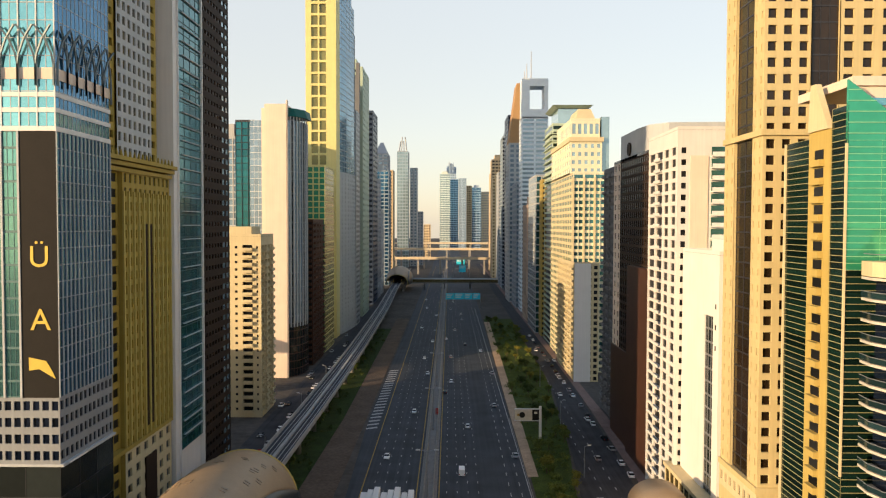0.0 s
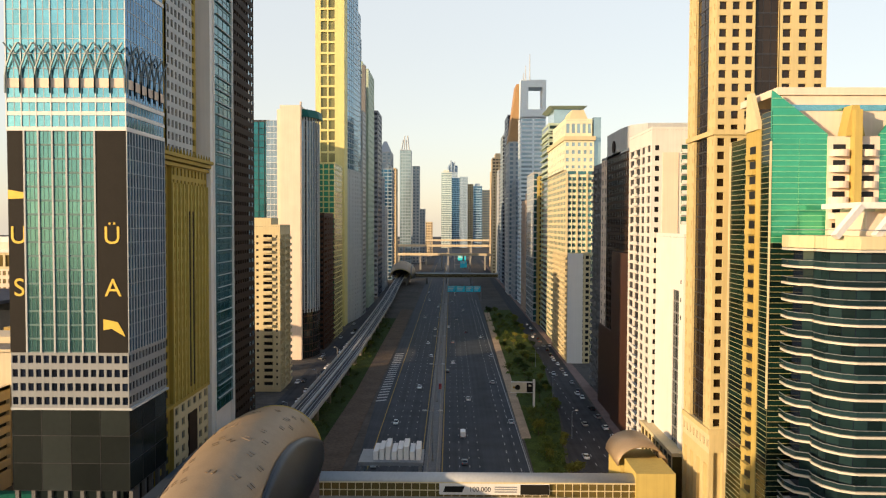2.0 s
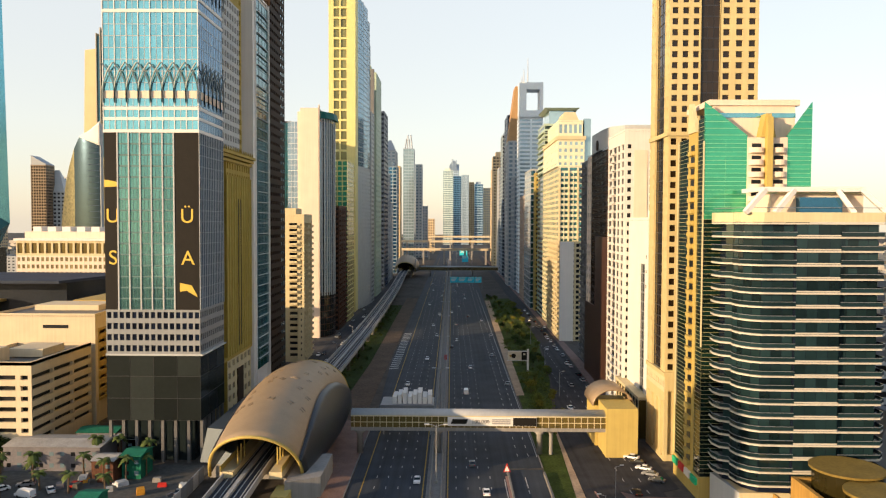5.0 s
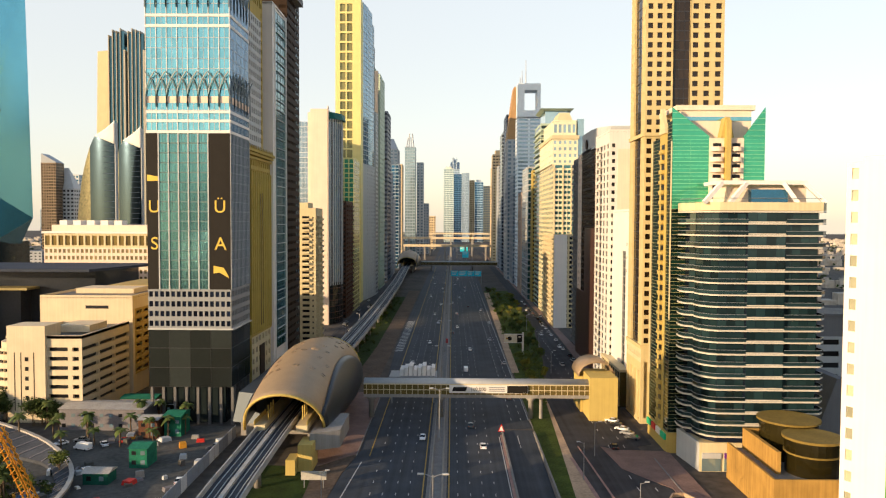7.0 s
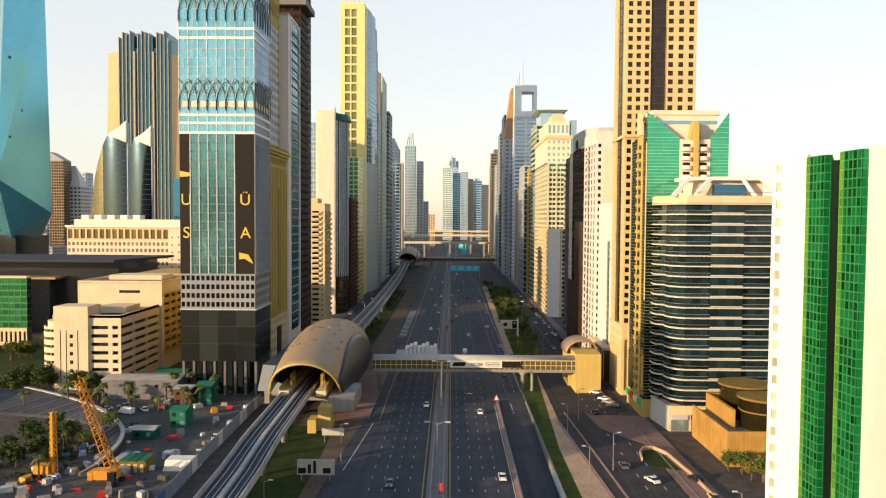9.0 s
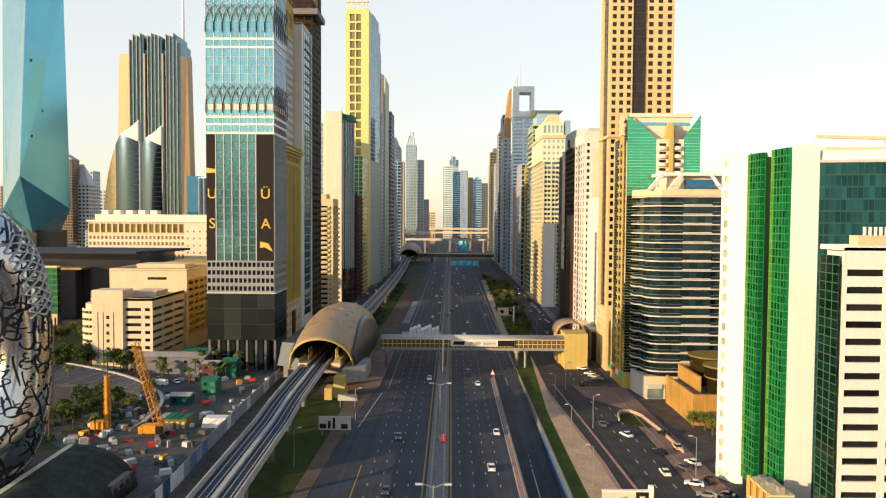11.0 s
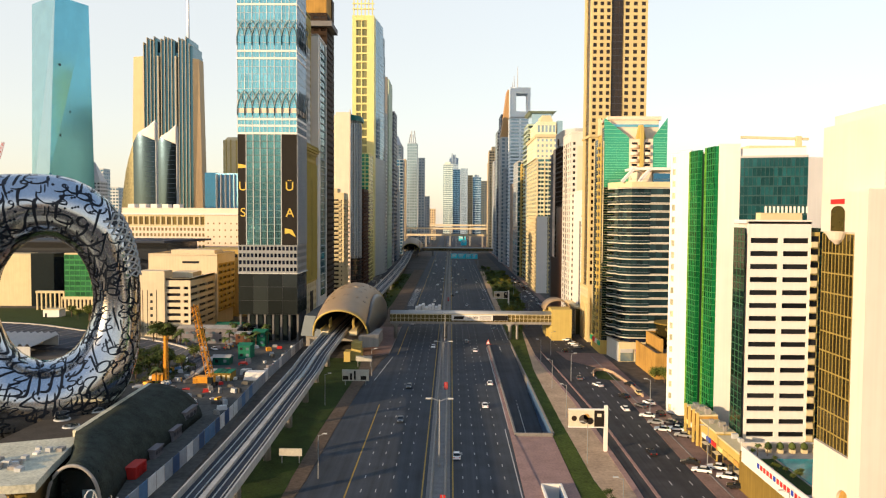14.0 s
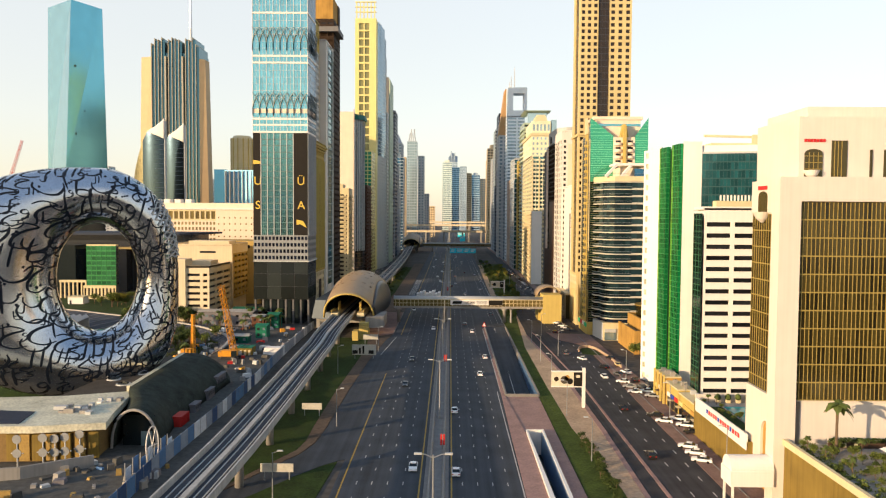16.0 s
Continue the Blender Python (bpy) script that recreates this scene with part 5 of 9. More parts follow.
def white_balcony_tower():
    x0, x1, y0, y1, top = 62.0, 94.0, 200.2, 229.0, 106.0
    t = thing("apartment_tower", "off-white apartment tower with dark loggias and square windows", "building", 76, 214, group="towers along the road")
    core(t, x0, x1, y0, y1, 0, top, M_OFFW, 1.0)
    n = 31
    facade(t, (x0, y1), (x0, 213.5), 3, 102, 2, n, 0.80, 0.70, M_OFFW, G_DARK, 0.45, 200)
    facade(t, (x0, 213.5), (x0, 207.5), 3, 102, 1, n, 0.68, 0.70, M_OFFW, G_DARK, 0.35, 200)
    facade(t, (x0, 207.5), (x0, y0), 3, 102, 1, n, 0.52, 0.66, M_OFFW, G_DARK, 0.35, 200)
    part("wall", Geo().box(x0 + 3.4, x1, y0, y0 + 0.6, 0, 102), M_OFFW, t)
    part("wall_foot", Geo().box(x0, x0 + 3.4, y0, y0 + 0.6, 0, 3), M_OFFW, t)
    part("crown", Geo().box(x0, x1, y0, y1, 102, top), M_OFFW, t)
    part("base", Geo().box(x0, x0 + 1, y0 + 0.6, y1, 0, 3), M_OFFW, t)
    facade(t, (x0, y0), (x0 + 3.4, y0), 3, 102, 1, n, 0.4, 0.5, M_OFFW, G_DARK, 0.3, 60, win="corner_window")
    part("recess_wall", Geo().box(x0 + 3.4, 70.3, y0 - 0.25, y0, 8, 99), M_PINK, t, "pinkish plain wall panel")
    def bal():
        return Geo().box(-5.4, 5.4, -1.6, 0, -0.15, 0.15).box(-5.4, 5.4, -1.6, -1.45, 0.15, 1.1)
    for r in range(1, n):
        z = 3 + r * 99 / n
        m = Matrix.Translation((76.4, y0, z))
        piece("balcony", "wbal", bal, M_WHITE, t, m)
        piece("balcony_glass", "wbalg", lambda: Geo().box(-5.2, 5.2, -0.12, 0, 0.2, 2.6), G_TEALW, t, m)
        m2 = face_pose((x0, y1), (x0, 213.5), 11.6, z)
        piece("loggia_rail", "loggia_rail", lambda: Geo().box(-3.1, 3.1, -0.9, -0.75, 0.0, 0.8).box(-3.1, 3.1, -0.75, 0.1, -0.12, 0.05), M_OFFW, t, m2)
    return t


M_OFFW = mat("off-white render", (0.63, 0.61, 0.575), 0.7, 0, 0.08, 5, streak=1)
white_balcony_tower()


M_ANNEX = mat("polished brown stone", (0.055, 0.026, 0.017), 0.4, 0, 0.2, 4, streak=1)


def brown_glass_tower():
    x0, x1, y0, y1, top = 64.2, 92.0, 236.0, 287.0, 103.5
    t = thing("bronze_tower", "bronze glass tower with a flat grey curved crown", "building", 78, 262, group="towers along the road")
    core(t, x0, x1, y0, y1, 0, top, G_BROWN, 0.3)
    facade(t, (x0, 276), (x0, y0), 30, top, 14, 24, 0.9, 0.7, M_BROWN, G_BROWN, 0.2, 300)
    facade(t, (x0, y1), (x0, 276), 0, top, 2, 28, 0.4, 0.6, M_PINK, G_BROWN, 0.3, 60)
    part("wall", Geo().box(x0 - 0.1, x1, y0 - 0.1, y0 + 0.25, 0, top), M_BROWN, t)
    part("annex", Geo().box(62.6, 80, 231, 258, 0, 66), M_ANNEX, t, "red-brown stone annex")
    part("lower_wall", Geo().box(63.6, 64.2, 258, y1, 0, 34), M_ANNEX, t)
    poly = [(x0 + 6, 236), (x0 + 1.2, 242), (x0, 252), (x0, 276), (x0 + 4, 289), (x1 + 10, 292), (x1 + 10, 234)][::-1]
    part("crown", Geo().prism(poly, top, 113), M_PALE, t, "pale grey curved crown")
    part("crown_emblem", Geo().tube([(x0 - 0.2, 262, 107), (x0 - 0.6, 262, 107)], (2.4, 2.4), 18), M_BROWN, t)
    return t


brown_glass_tower()
balcony_tower("balcony_tower", "grey apartment tower with stacked balconies in the shade", 67, 90, 292, 319, 103, M_GREYWALL, G_DARK, n_side=3, limit=120)


def yellow_low():
    t = balcony_tower("balcony_tower", "yellow-cream apartment block with round balconies", 63.8, 76, 372, 430, 60, M_CREAM, G_DARK, 3.2, 1.1, 6, 150, front=False)
    part("blank_wall", Geo().box(63.6, 72, 371.6, 372, 0, 60.5), M_WHITE, t, "blank pale end wall")
    return t


yellow_low()


M_CREAMP = mat("pale cream render", (0.70, 0.66, 0.47), 0.7, 0, 0.1, 5, streak=1)


def cream_tower():
    x0, x1, y0, y1 = 66.6, 84.0, 396.0, 480.0
    t = tower("cream_tower", "cream stepped tower with a classical crown", x0, x1, y0, y1, 108, M_CREAMP, G_TEALW, 3.5, 5.8, 0.84, 0.56, limit=200, bay2=6, wall2=M_CREAM)
    pieces_on(t, "pier", (x0, y0), (x1, y0), 0, 106, 3, 1.1, 0.8, M_CREAM)
    pieces_on(t, "slim_pier", (x0 + 2.9, y0), (x1 - 2.9, y0), 0, 104, 2, 0.35, 0.5, M_CREAMP)
    tower("", "", x0, x1, y0 + 10, y1, 126, M_CREAMP, G_PALE, 4.5, 3.5, 0.5, 0.5, z0=108, limit=200, parent=t, bay2=7)
    part("cornice", Geo().box(x0 - 0.8, x1 + 0.8, y0 + 9, y1, 126, 128.5), M_CREAM, t)
    tower("", "", x0 + 0.5, x1 - 1, y0 + 11, y1 - 20, 138, M_CREAMP, G_PALE, 8, 3.0, 0.6, 0.6, z0=128.5, limit=250, parent=t, bay2=5)
    part("crown_block", Geo().prism([(70, 410), (81, 410), (81, 440), (70, 440)], 138.9, 145, [(72, 413), (79, 413), (79, 436), (72, 436)]), M_CREAM, t)
    part("green_side", Geo().box(x1, x1 + 4.4, y0 + 12, y1 - 20, 0, 140), G_PALE, t, "pale glass flank")
    return t


cream_tower()


def layered_tower():
    x0, x1, y0, y1 = 67.5, 94.0, 484.0, 522.0
    t = tower("layered_tower", "pale green tower with jutting floor plates and a flat roof plate", x0, x1, y0, y1, 146, M_PALEG, G_DGREEN, 3.8, 30, 0.96, 0.6, limit=80, bay2=38)
    def plate():
        return Geo().box(x0 - 1.4, x1 + 1.2, y0 - 1.4, y1, -0.3, 0.3)
    for r in range(8):
        piece("floor_plate", "floor_plate", plate, M_PALEG, t, Matrix.Translation((0, 0, 140 - r * 4.4)))
    part("drum", Geo().box(x0 + 4, x1 - 4, y0 + 3, y1 - 4, 146.9, 157), G_PALE, t)
    part("roof_plate", Geo().prism([(x0 + 3, y0 + 1), (x1 - 3, y0 + 1), (x1 - 3, y1), (x0 + 3, y1)], 157, 158.6, [(x0, y0 - 2), (x1, y0 - 2), (x1, y1), (x0, y1)]), M_PALEG, t)
    return t


M_PALEG = mat("pale green cladding", (0.42, 0.50, 0.38), 0.5, 0.1, 0.1, 5)
layered_tower()
tower("blue_tower", "grey-blue glass tower with white frame", 63.5, 76, 540, 590, 116, M_PALE, G_BLUE, 5.0, 4.2, 0.8, 0.8, limit=60, bay2=7)
tower("tan_tower", "tan apartment tower beside the service road", 66, 82, 526, 538, 112, M_BEIGE, G_DARK, 3.6, 4, 0.6, 0.5, limit=60)


M_BLUEWHITE = mat("pale blue-white cladding", (0.70, 0.76, 0.80), 0.45, 0.1, 0.08, 6)


def frame_tower():
    x0, x1, y0, y1 = 66.0, 90.0, 674.0, 700.0
    t = tower("frame_tower", "white tower crowned by an open square frame and masts", x0, x1, y0, y1, 178, M_BLUEWHITE, G_HAZE, 4.0, 12, 0.86, 0.5, limit=80, bay2=9)
    part("frame_leg", Geo().box(x0, x0 + 7, y0, y1 - 6, 178, 214), M_BLUEWHITE, t)
    part("frame_leg", Geo().box(x1 - 3.5, x1, y0, y1 - 6, 178, 214), M_BLUEWHITE, t)
    part("frame_beam", Geo().box(x0 + 7, x1 - 3.5, y0 + 0.01, y1 - 6.01, 207, 214), M_BLUEWHITE, t)
    part("frame_base", Geo().box(x0 + 7, x1 - 3.5, y0, y1 - 6, 178, 186), M_BLUEWHITE, t)
    for x, z in ((x0 + 5, 229), (x0 + 9, 240), (x0 + 3, 222)):
        part("mast", Geo().tube([(x, y0 + 8, 214), (x, y0 + 8, z)], (0.6, 0.25), 8), M_PALE, t)
    return t


frame_tower()


def slanted_tower():
    t = tower("slanted_tower", "grey tower with a slanting orange stone top", 61.5, 80, 760, 800, 164, M_PALE, G_HAZE, 5, 6, 0.6, 0.6, limit=40)
    g = Geo().prism([(61.5, 164.9), (80, 164.9), (80, 227), (69.5, 227)], 0, 30)
    g.v = [(x, 765 + z, y) for x, y, z in g.v]
    part("slant", g, M_OCHRE2, t, "orange stone slope")
    return t


M_OCHRE2 = mat("orange stone", (0.40, 0.24, 0.11), 0.7, 0, 0.1, 6)
slanted_tower()
tower("dark_blade_tower", "dark blue glass tower with a blade edge", 67, 80, 850, 900, 206, M_NAVYW, G_NAVY, 5, 7, 0.8, 0.7, limit=40)


def green_bay_tower():
    top = 79.0
    P1, P2, P3, P4, P5 = (63.0, 20.4), (67.0, 13.9), (68.6, -4.4), (74.25, -4.7), (90.5, -8.9)
    t = thing("white_green_tower", "white tower with emerald green glass bays", "building", 80, 10, group="towers along the road")
    # white pier with one column of small windows, green street face, white pier, glass block
    pa = (P1[0] + 1.5, P1[1] - 2.44)
    facade(t, P1, pa, 0, top, 1, 22, 0.4, 0.5, M_WHITE, G_OLIVEG, 0.3)
    def slab(name, a, b, z, m, depth=0.7):
        d = Vector((b[0] - a[0], b[1] - a[1])).normalized()
        o = Vector((-d.y, d.x)) * depth
        return part(name, Geo().prism([a, b, (b[0] + o.x, b[1] + o.y), (a[0] + o.x, a[1] + o.y)], 0, z), m, t)
    slab("pier_wall", pa, P2, top + 0.8, M_WHITE)
    slab("pier_wall", P3, P4, top + 0.8, M_WHITE)
    part("body", Geo().prism([(P1[0] + 0.6, P1[1] + 0.3), (P2[0] + 0.4, P2[1] + 0.6), (P3[0] + 0.9, P3[1] + 0.9), (P4[0], P4[1] + 0.8), (P5[0] - 0.2, P5[1] + 0.7), (99, 24), (74, 34)], 0, top - 0.4), M_WHITE, t)
    part("dark_recess", Geo().prism([(P2[0] + 0.2, P2[1]), (P3[0] + 0.2, P3[1] + 0.4), (P3[0] + 0.8, P3[1] + 0.4), (P2[0] + 0.8, P2[1])], 0, top - 1), G_DARK, t)
    d = Vector((P3[0] - P2[0], P3[1] - P2[1])).normalized()
    o = Vector((d.y, -d.x))
    L = (Vector(P3) - Vector(P2)).length
    for s0, s1, zt in ((0.1, L * 0.41, top + 0.1), (L * 0.58, L - 0.1, top + 0.2)):
        a, b = Vector(P2) + d * s0, Vector(P2) + d * s1
        a2, b2 = a + o * 1.1 + d * 1.2, b + o * 1.1 - d * 0.3
        pts = [tuple(a), tuple(a2), tuple(b2), tuple(b)]
        part("bay", Geo().prism([tuple(Vector(p) - o * 0.3) for p in pts], 3, zt), G_EMER, t)
        for p, q in zip(pts, pts[1:]):
            if (Vector(q) - Vector(p)).length < 2.5:
                facade(t, p, q, 3, zt, 1, 46, 0.9, 0.9, M_GREENF, G_EMER, 0.08, 300, name="bay_frame", win="bay_window")
                continue
            k = tuple(Vector(p).lerp(Vector(q), 0.2))
            facade(t, p, k, 3, zt, 1, 46, 0.86, 0.9, M_LIMEF, G_LIME, 0.08, 300, name="bay_edge", win="edge_window")
            facade(t, k, q, 3, zt, 4, 46, 0.84, 0.86, M_GREENF, G_EMER, 0.12, 300, name="bay_frame", win="bay_window")
    facade(t, P4, P5, 0, 76.0, 16, 30, 0.9, 0.86, M_SEAF, G_SEAD, 0.1, 300)
    part("glass_top", Geo().prism([P4, P5, (P5[0] + 3, P5[1] + 16), (P4[0] + 3, P4[1] + 16)], 76.02, 76.6), M_PALE, t)
    part("corner_wall", Geo().prism([P5, (98.5, -7.0), (99, 10), (P5[0], 10)], 0, 76), M_WHITE, t)
    part("roof_frame", Geo().box(80, 96, 4, 4.6, 76.6, 79.6).box(80, 96, 4, 14, 79.6, 80.2), M_CREAM, t)
    part("gantry", Geo().beam((78, 5, 82.6), (97, 5, 82.2), 0.7).box(93.5, 95, 4.5, 5.5, 80.2, 83), M_CREAM, t, "roof crane beam")
    part("plinth", Geo().box(62.6, 70.5, -4, 12.5, -0.1, 1.0), M_CONC_D, t)
    return t


G_OLIVEG = glass("pale olive glass", (0.52, 0.51, 0.36), 0.3, 0.15, 0.3)
M_SEAF = mat("dark sea green frames", (0.03, 0.07, 0.075), 0.5, 0.1, 0.1, 3)
G_SEAD = glass("deep sea green glass", (0.012, 0.075, 0.085), 0.2, 0.1, 0.4)
M_LIMEF = mat("lime green frames", (0.10, 0.34, 0.06), 0.4, 0.2, 0.1, 3)
G_LIME = glass("lime green glass", (0.16, 0.40, 0.05), 0.5, 0.08, 0.3)
M_GREENF = mat("green window frames", (0.035, 0.20, 0.06), 0.4, 0.2, 0.1, 3)
green_bay_tower()


def white_strip_tower():
    x0, x1, y0, y1, top = 66.8, 82.4, -28.0, -20.6, 58.5
    t = thing("white_office_tower", "white office tower with dark ribbon windows", "building", 76, -19, group="towers along the road")
    core(t, x0, x1, y0, y1, 0, top, M_WHITE, 0.9)
    n = 16
    facade(t, (x0 + 0.6, y0), (75.4, y0), 6, 56, 1, n, 0.84, 0.40, M_WHITE, G_DARK, 0.6, 40)
    facade(t, (75.4, y0), (x1, y0), 6, 56, 1, n, 0.88, 0.40, M_WHITE, G_DARK, 0.6, 40)
    part("upper_wall", Geo().box(x0 + 0.6, x1, y0, y0 + 0.7, 56, top + 0.5), M_WHITE, t)
    part("lower_wall", Geo().box(x0 + 0.6, x1, y0, y0 + 0.7, 2.8, 6), M_WHITE, t)
    facade(t, (x0, y1), (x0, y0 + 0.5), 2, top - 1, 3, 33, 0.9, 0.9, M_GREENF2, G_DGREEN, 0.06, 200, win="side_window")
    part("balcony_wall", Geo().box(x1, 84.9, y0 + 0.9, y1, -0.1, 56.5), M_BEIGE, t, "tan wall behind a column of balconies")
    for r in range(n):
        z = 6 + r * 50 / n
        part("balcony", Geo().box(x1, 83.9, y0 - 0.35, y0 + 0.9, z, z + 1.35), M_CREAM, t)
        part("balcony_door", Geo().box(x1 + 0.15, 84.6, y0 + 0.82, y0 + 0.9, z + 1.35, z + 2.7), G_DARK, t)
    part("green_block", Geo().box(84.9, 90.4, -26.2, y1, -0.1, 57.5), G_DGREEN, t, "dark green glass block with a lighter glazed band")
    facade(t, (84.9, -26.5), (85.9, -26.5), 2, 57.5, 1, 33, 0.9, 0.9, M_GREENF2, G_DGREEN, 0.06, 60, win="side_window")
    facade(t, (85.9, -26.5), (88.0, -26.5), 2, 57.5, 2, 33, 0.9, 0.9, M_GREENF2, G_YELG, 0.06, 60, win="side_window")
    facade(t, (88.0, -26.5), (90.4, -26.5), 2, 57.5, 1, 33, 0.9, 0.9, M_GREENF2, G_DGREEN, 0.06, 60, win="side_window")
    part("roof_house", Geo().box(72, 82, -24, -21, top, top + 2.6), M_CREAM, t)
    for k in range(11):
        part("roof_fin", Geo().prism([(72 + k * 1.0 + 1.0, -24.3), (73.3 + k * 1.0, -24.3), (73.3 + k, -23.7), (73 + k, -23.7)], top + 2.6, top + 4.2), M_WHITE, t)
    part("entrance", Geo().box(x0 + 0.4, 72, y0 - 0.6, y0, -0.1, 2.8), G_SEA, t)
    return t


G_YELG = glass("yellow-green glass", (0.12, 0.21, 0.05), 0.4, 0.2, 0.3, 0.1)
M_GREENF2 = mat("dark green frames", (0.04, 0.12, 0.06), 0.5, 0.1, 0.1, 3)
white_strip_tower()


def hotel():
    y0 = -92.0
    t = thing("hotel", "white hotel with bronze glass grids, arched gate and roof garden", "hotel", 75, -82)
    part("body", Geo().box(63.4, 112, y0 + 1.2, -73.8, 20.5, 64.2), M_HOTEL, t)
    part("pier", Geo().box(59.5, 63.6, y0, -88.5, 0, 59.6), M_HOTEL, t)
    part("pier_top", Geo().box(59.5, 112, y0, y0 + 1.2, 59.6, 64.3), M_HOTEL, t)
    facade(t, (63.6, y0 + 0.6), (88, y0 + 0.6), 21, 59.6, 30, 11, 0.86, 0.93, M_BRONZEF, G_BRONZE, 0.12, 300)
    part("front_wall", Geo().box(88, 112, y0, y0 + 1.2, 21, 59.6), M_HOTEL, t)
    facade(t, (61.9, -73.8), (61.9, -85.0), 19.4, 57.2, 10, 11, 0.88, 0.93, M_BRONZEF, G_BRONZE, 0.08, 150, win="side_window")
    part("side_body", Geo().box(62.1, 64.4, -85.0, -73.8, 20.5, 57.4).box(61.7, 62.1, -86.4, -85.0, 20.5, 57.4), M_HOTEL, t)
    part("side_glass", Geo().box(62.3, 63.5, -87.6, -86.4, 20.5, 57.0), G_BRONZE, t)
    part("top_side", Geo().box(61.6, 63.4, y0 + 1.21, -73.8, 57.45, 64.1), M_HOTEL, t)
    for w, z, h in ((-81.6, 57.6, 3.2),):
        g = Geo().prism([(w, z), (w + 4.2, z), (w + 4.2, z + h)] + [(w + 2.1 + 2.1 * math.cos(math.pi * k / 8), z + h + 1.1 * math.sin(math.pi * k / 8)) for k in range(1, 8)] + [(w, z + h)], 0, 0.15)
        g.v = [(61.44 + v, x, y) for x, y, v in g.v]
        part("top_window", g, G_BRONZE, t, "arched bronze window")
        part("bowl_balcony", Geo().tube([(61.5, w + 2.1, z - 2.2), (61.5, w + 2.1, z - 1.4), (61.5, w + 2.1, z)], (0.3, 1.2, 2.0), 18), M_HOTEL, t)
    # upper tiers
    part("tier", Geo().box(66.6, 112, -84, -64, 64.3, 76.8), M_HOTEL, t)
    part("tier_step", Geo().box(69.6, 112, -81, -62, 76.8, 79.2), M_HOTEL, t)
    g = Geo().prism([(67.7, 64.6), (71.3, 64.6), (71.3, 69.4)] + [(69.5 + 1.8 * math.cos(math.pi * k / 8), 69.4 + 0.9 * math.sin(math.pi * k / 8)) for k in range(1, 8)] + [(67.7, 69.4)], 0, 0.2)
    g.v = [(x, -84.22 + z, y) for x, y, z in g.v]
    part("tier_window", g, G_BRONZE, t, "arched bronze window")
    part("bowl_balcony", Geo().tube([(69.0, -84.4, 64.4), (69.0, -84.4, 65.0), (69.0, -84.4, 66.0)], (0.3, 1.1, 1.6), 18), M_HOTEL, t)
    for k in range(3):
        part("window_bar", Geo().box(67.7, 71.3, -84.3, -84.2, 66.2 + 1.3 * k, 66.34 + 1.3 * k), M_BRONZEF, t)
        part("window_bar", Geo().box(73.6 + 0.7 * k, 73.72 + 0.7 * k, -84.3, -84.2, 64.6, 71.9), M_BRONZEF, t)
        part("window_bar", Geo().box(68.5 + 0.9 * k, 68.62 + 0.9 * k, -84.3, -84.2, 64.6, 69.6), M_BRONZEF, t)
    part("tier_window", Geo().box(80.8, 81.3, -84.2, -84.01, 64.6, 70.2), G_BRONZE, t)
    part("tier_window", Geo().box(83.6, 86.6, -84.2, -84.01, 64.6, 70.2), G_BRONZE, t)
    part("tier_window", Geo().box(73.1, 76.2, -84.2, -84.01, 64.6, 72.0), G_BRONZE, t)
    for k in range(7):
        part("tier_sign", Geo().box(67.6 + 0.62 * k, 68.06 + 0.62 * k, -84.2, -84.01, 71.7, 72.3), M_SIGN_R, t, "red sign bar")
        part("side_sign", Geo().box(61.4, 61.59, -81.4 + 0.62 * k, -80.95 + 0.62 * k, 62.2, 63.0), M_SIGN_R, t, "red sign bar")
    # base with arch
    arch = [(-84.0 + 2.3 * math.cos(math.pi * k / 10), 12.3 + 2.5 * math.sin(math.pi * k / 10)) for k in range(11)]
    part("base", Geo().box(65, 112, y0 + 1.2, -73.8, 0, 20.5), M_HOTEL, t)
    for name, poly, xa, xb, m in (("base_side", [(-88.5, 0), (-88.5, 20.45), (-73.8, 20.45), (-73.8, 0), (-81.7, 0)] + arch + [(-86.3, 0)], 61.4, 65, M_HOTEL), ("arch_recess", arch + [(-86.3, 0), (-81.7, 0)], 61.9, 62.1, M_OCHRE)):
        g = Geo().prism(poly, xa, xb)
        g.v = [(z, x, y) for x, y, z in g.v]
        part(name, g, m, t, "orange arched recess" if m == M_OCHRE else "")
    part("canopy", Geo().tube([(51.4, -90, 7.2), (59.6, -90, 7.2)], (2.5, 2.5), 28), M_WHITE, t, "white rounded entrance canopy")
    part("canopy_box", Geo().box(51.2, 59.49, -92.6, -87.4, 4.2, 7.2), M_WHITE, t)
    for k in (-92.3, -88.0):
        part("canopy_post", Geo().box(51.6, 52.0, k, k + 0.4, -0.1, 4.2), M_WHITE, t)
    # terrace with sign wall
    part("terrace", Geo().box(60.2, 84, -73.7, -44, -0.1, 8.6), M_OLIVEW, t)
    part("terrace_floor", Geo().box(60.4, 84, -73.7, -44.2, 8.6, 8.75), M_CONC, t)
    part("garden_wall", Geo().box(60.4, 84, -44.6, -44.1, 8.75, 10.6), M_HOTEL, t)
    for k in range(6):
        part("planter", Geo().box(65.2 + 2.6 * k, 66.2 + 2.6 * k, -46.2, -45.2, 8.7, 9.5), M_CREAM, t)
        part("shrub", Geo().tube([(65.7 + 2.6 * k, -45.7, 9.4), (65.7 + 2.6 * k, -45.7, 9.9), (65.7 + 2.6 * k, -45.6, 10.6), (65.7 + 2.6 * k, -45.7, 11.1)], (0.3, 0.8, 0.7, 0.15), 9), M_LEAFT, t)
    part("lawn", Geo().box(61.2, 65, -70, -50, 8.75, 8.82), M_GRASS, t)
    part("sign_wall", Geo().box(59.9, 60.3, -78, -45.8, 6.8, 10.2), M_WHITE, t)
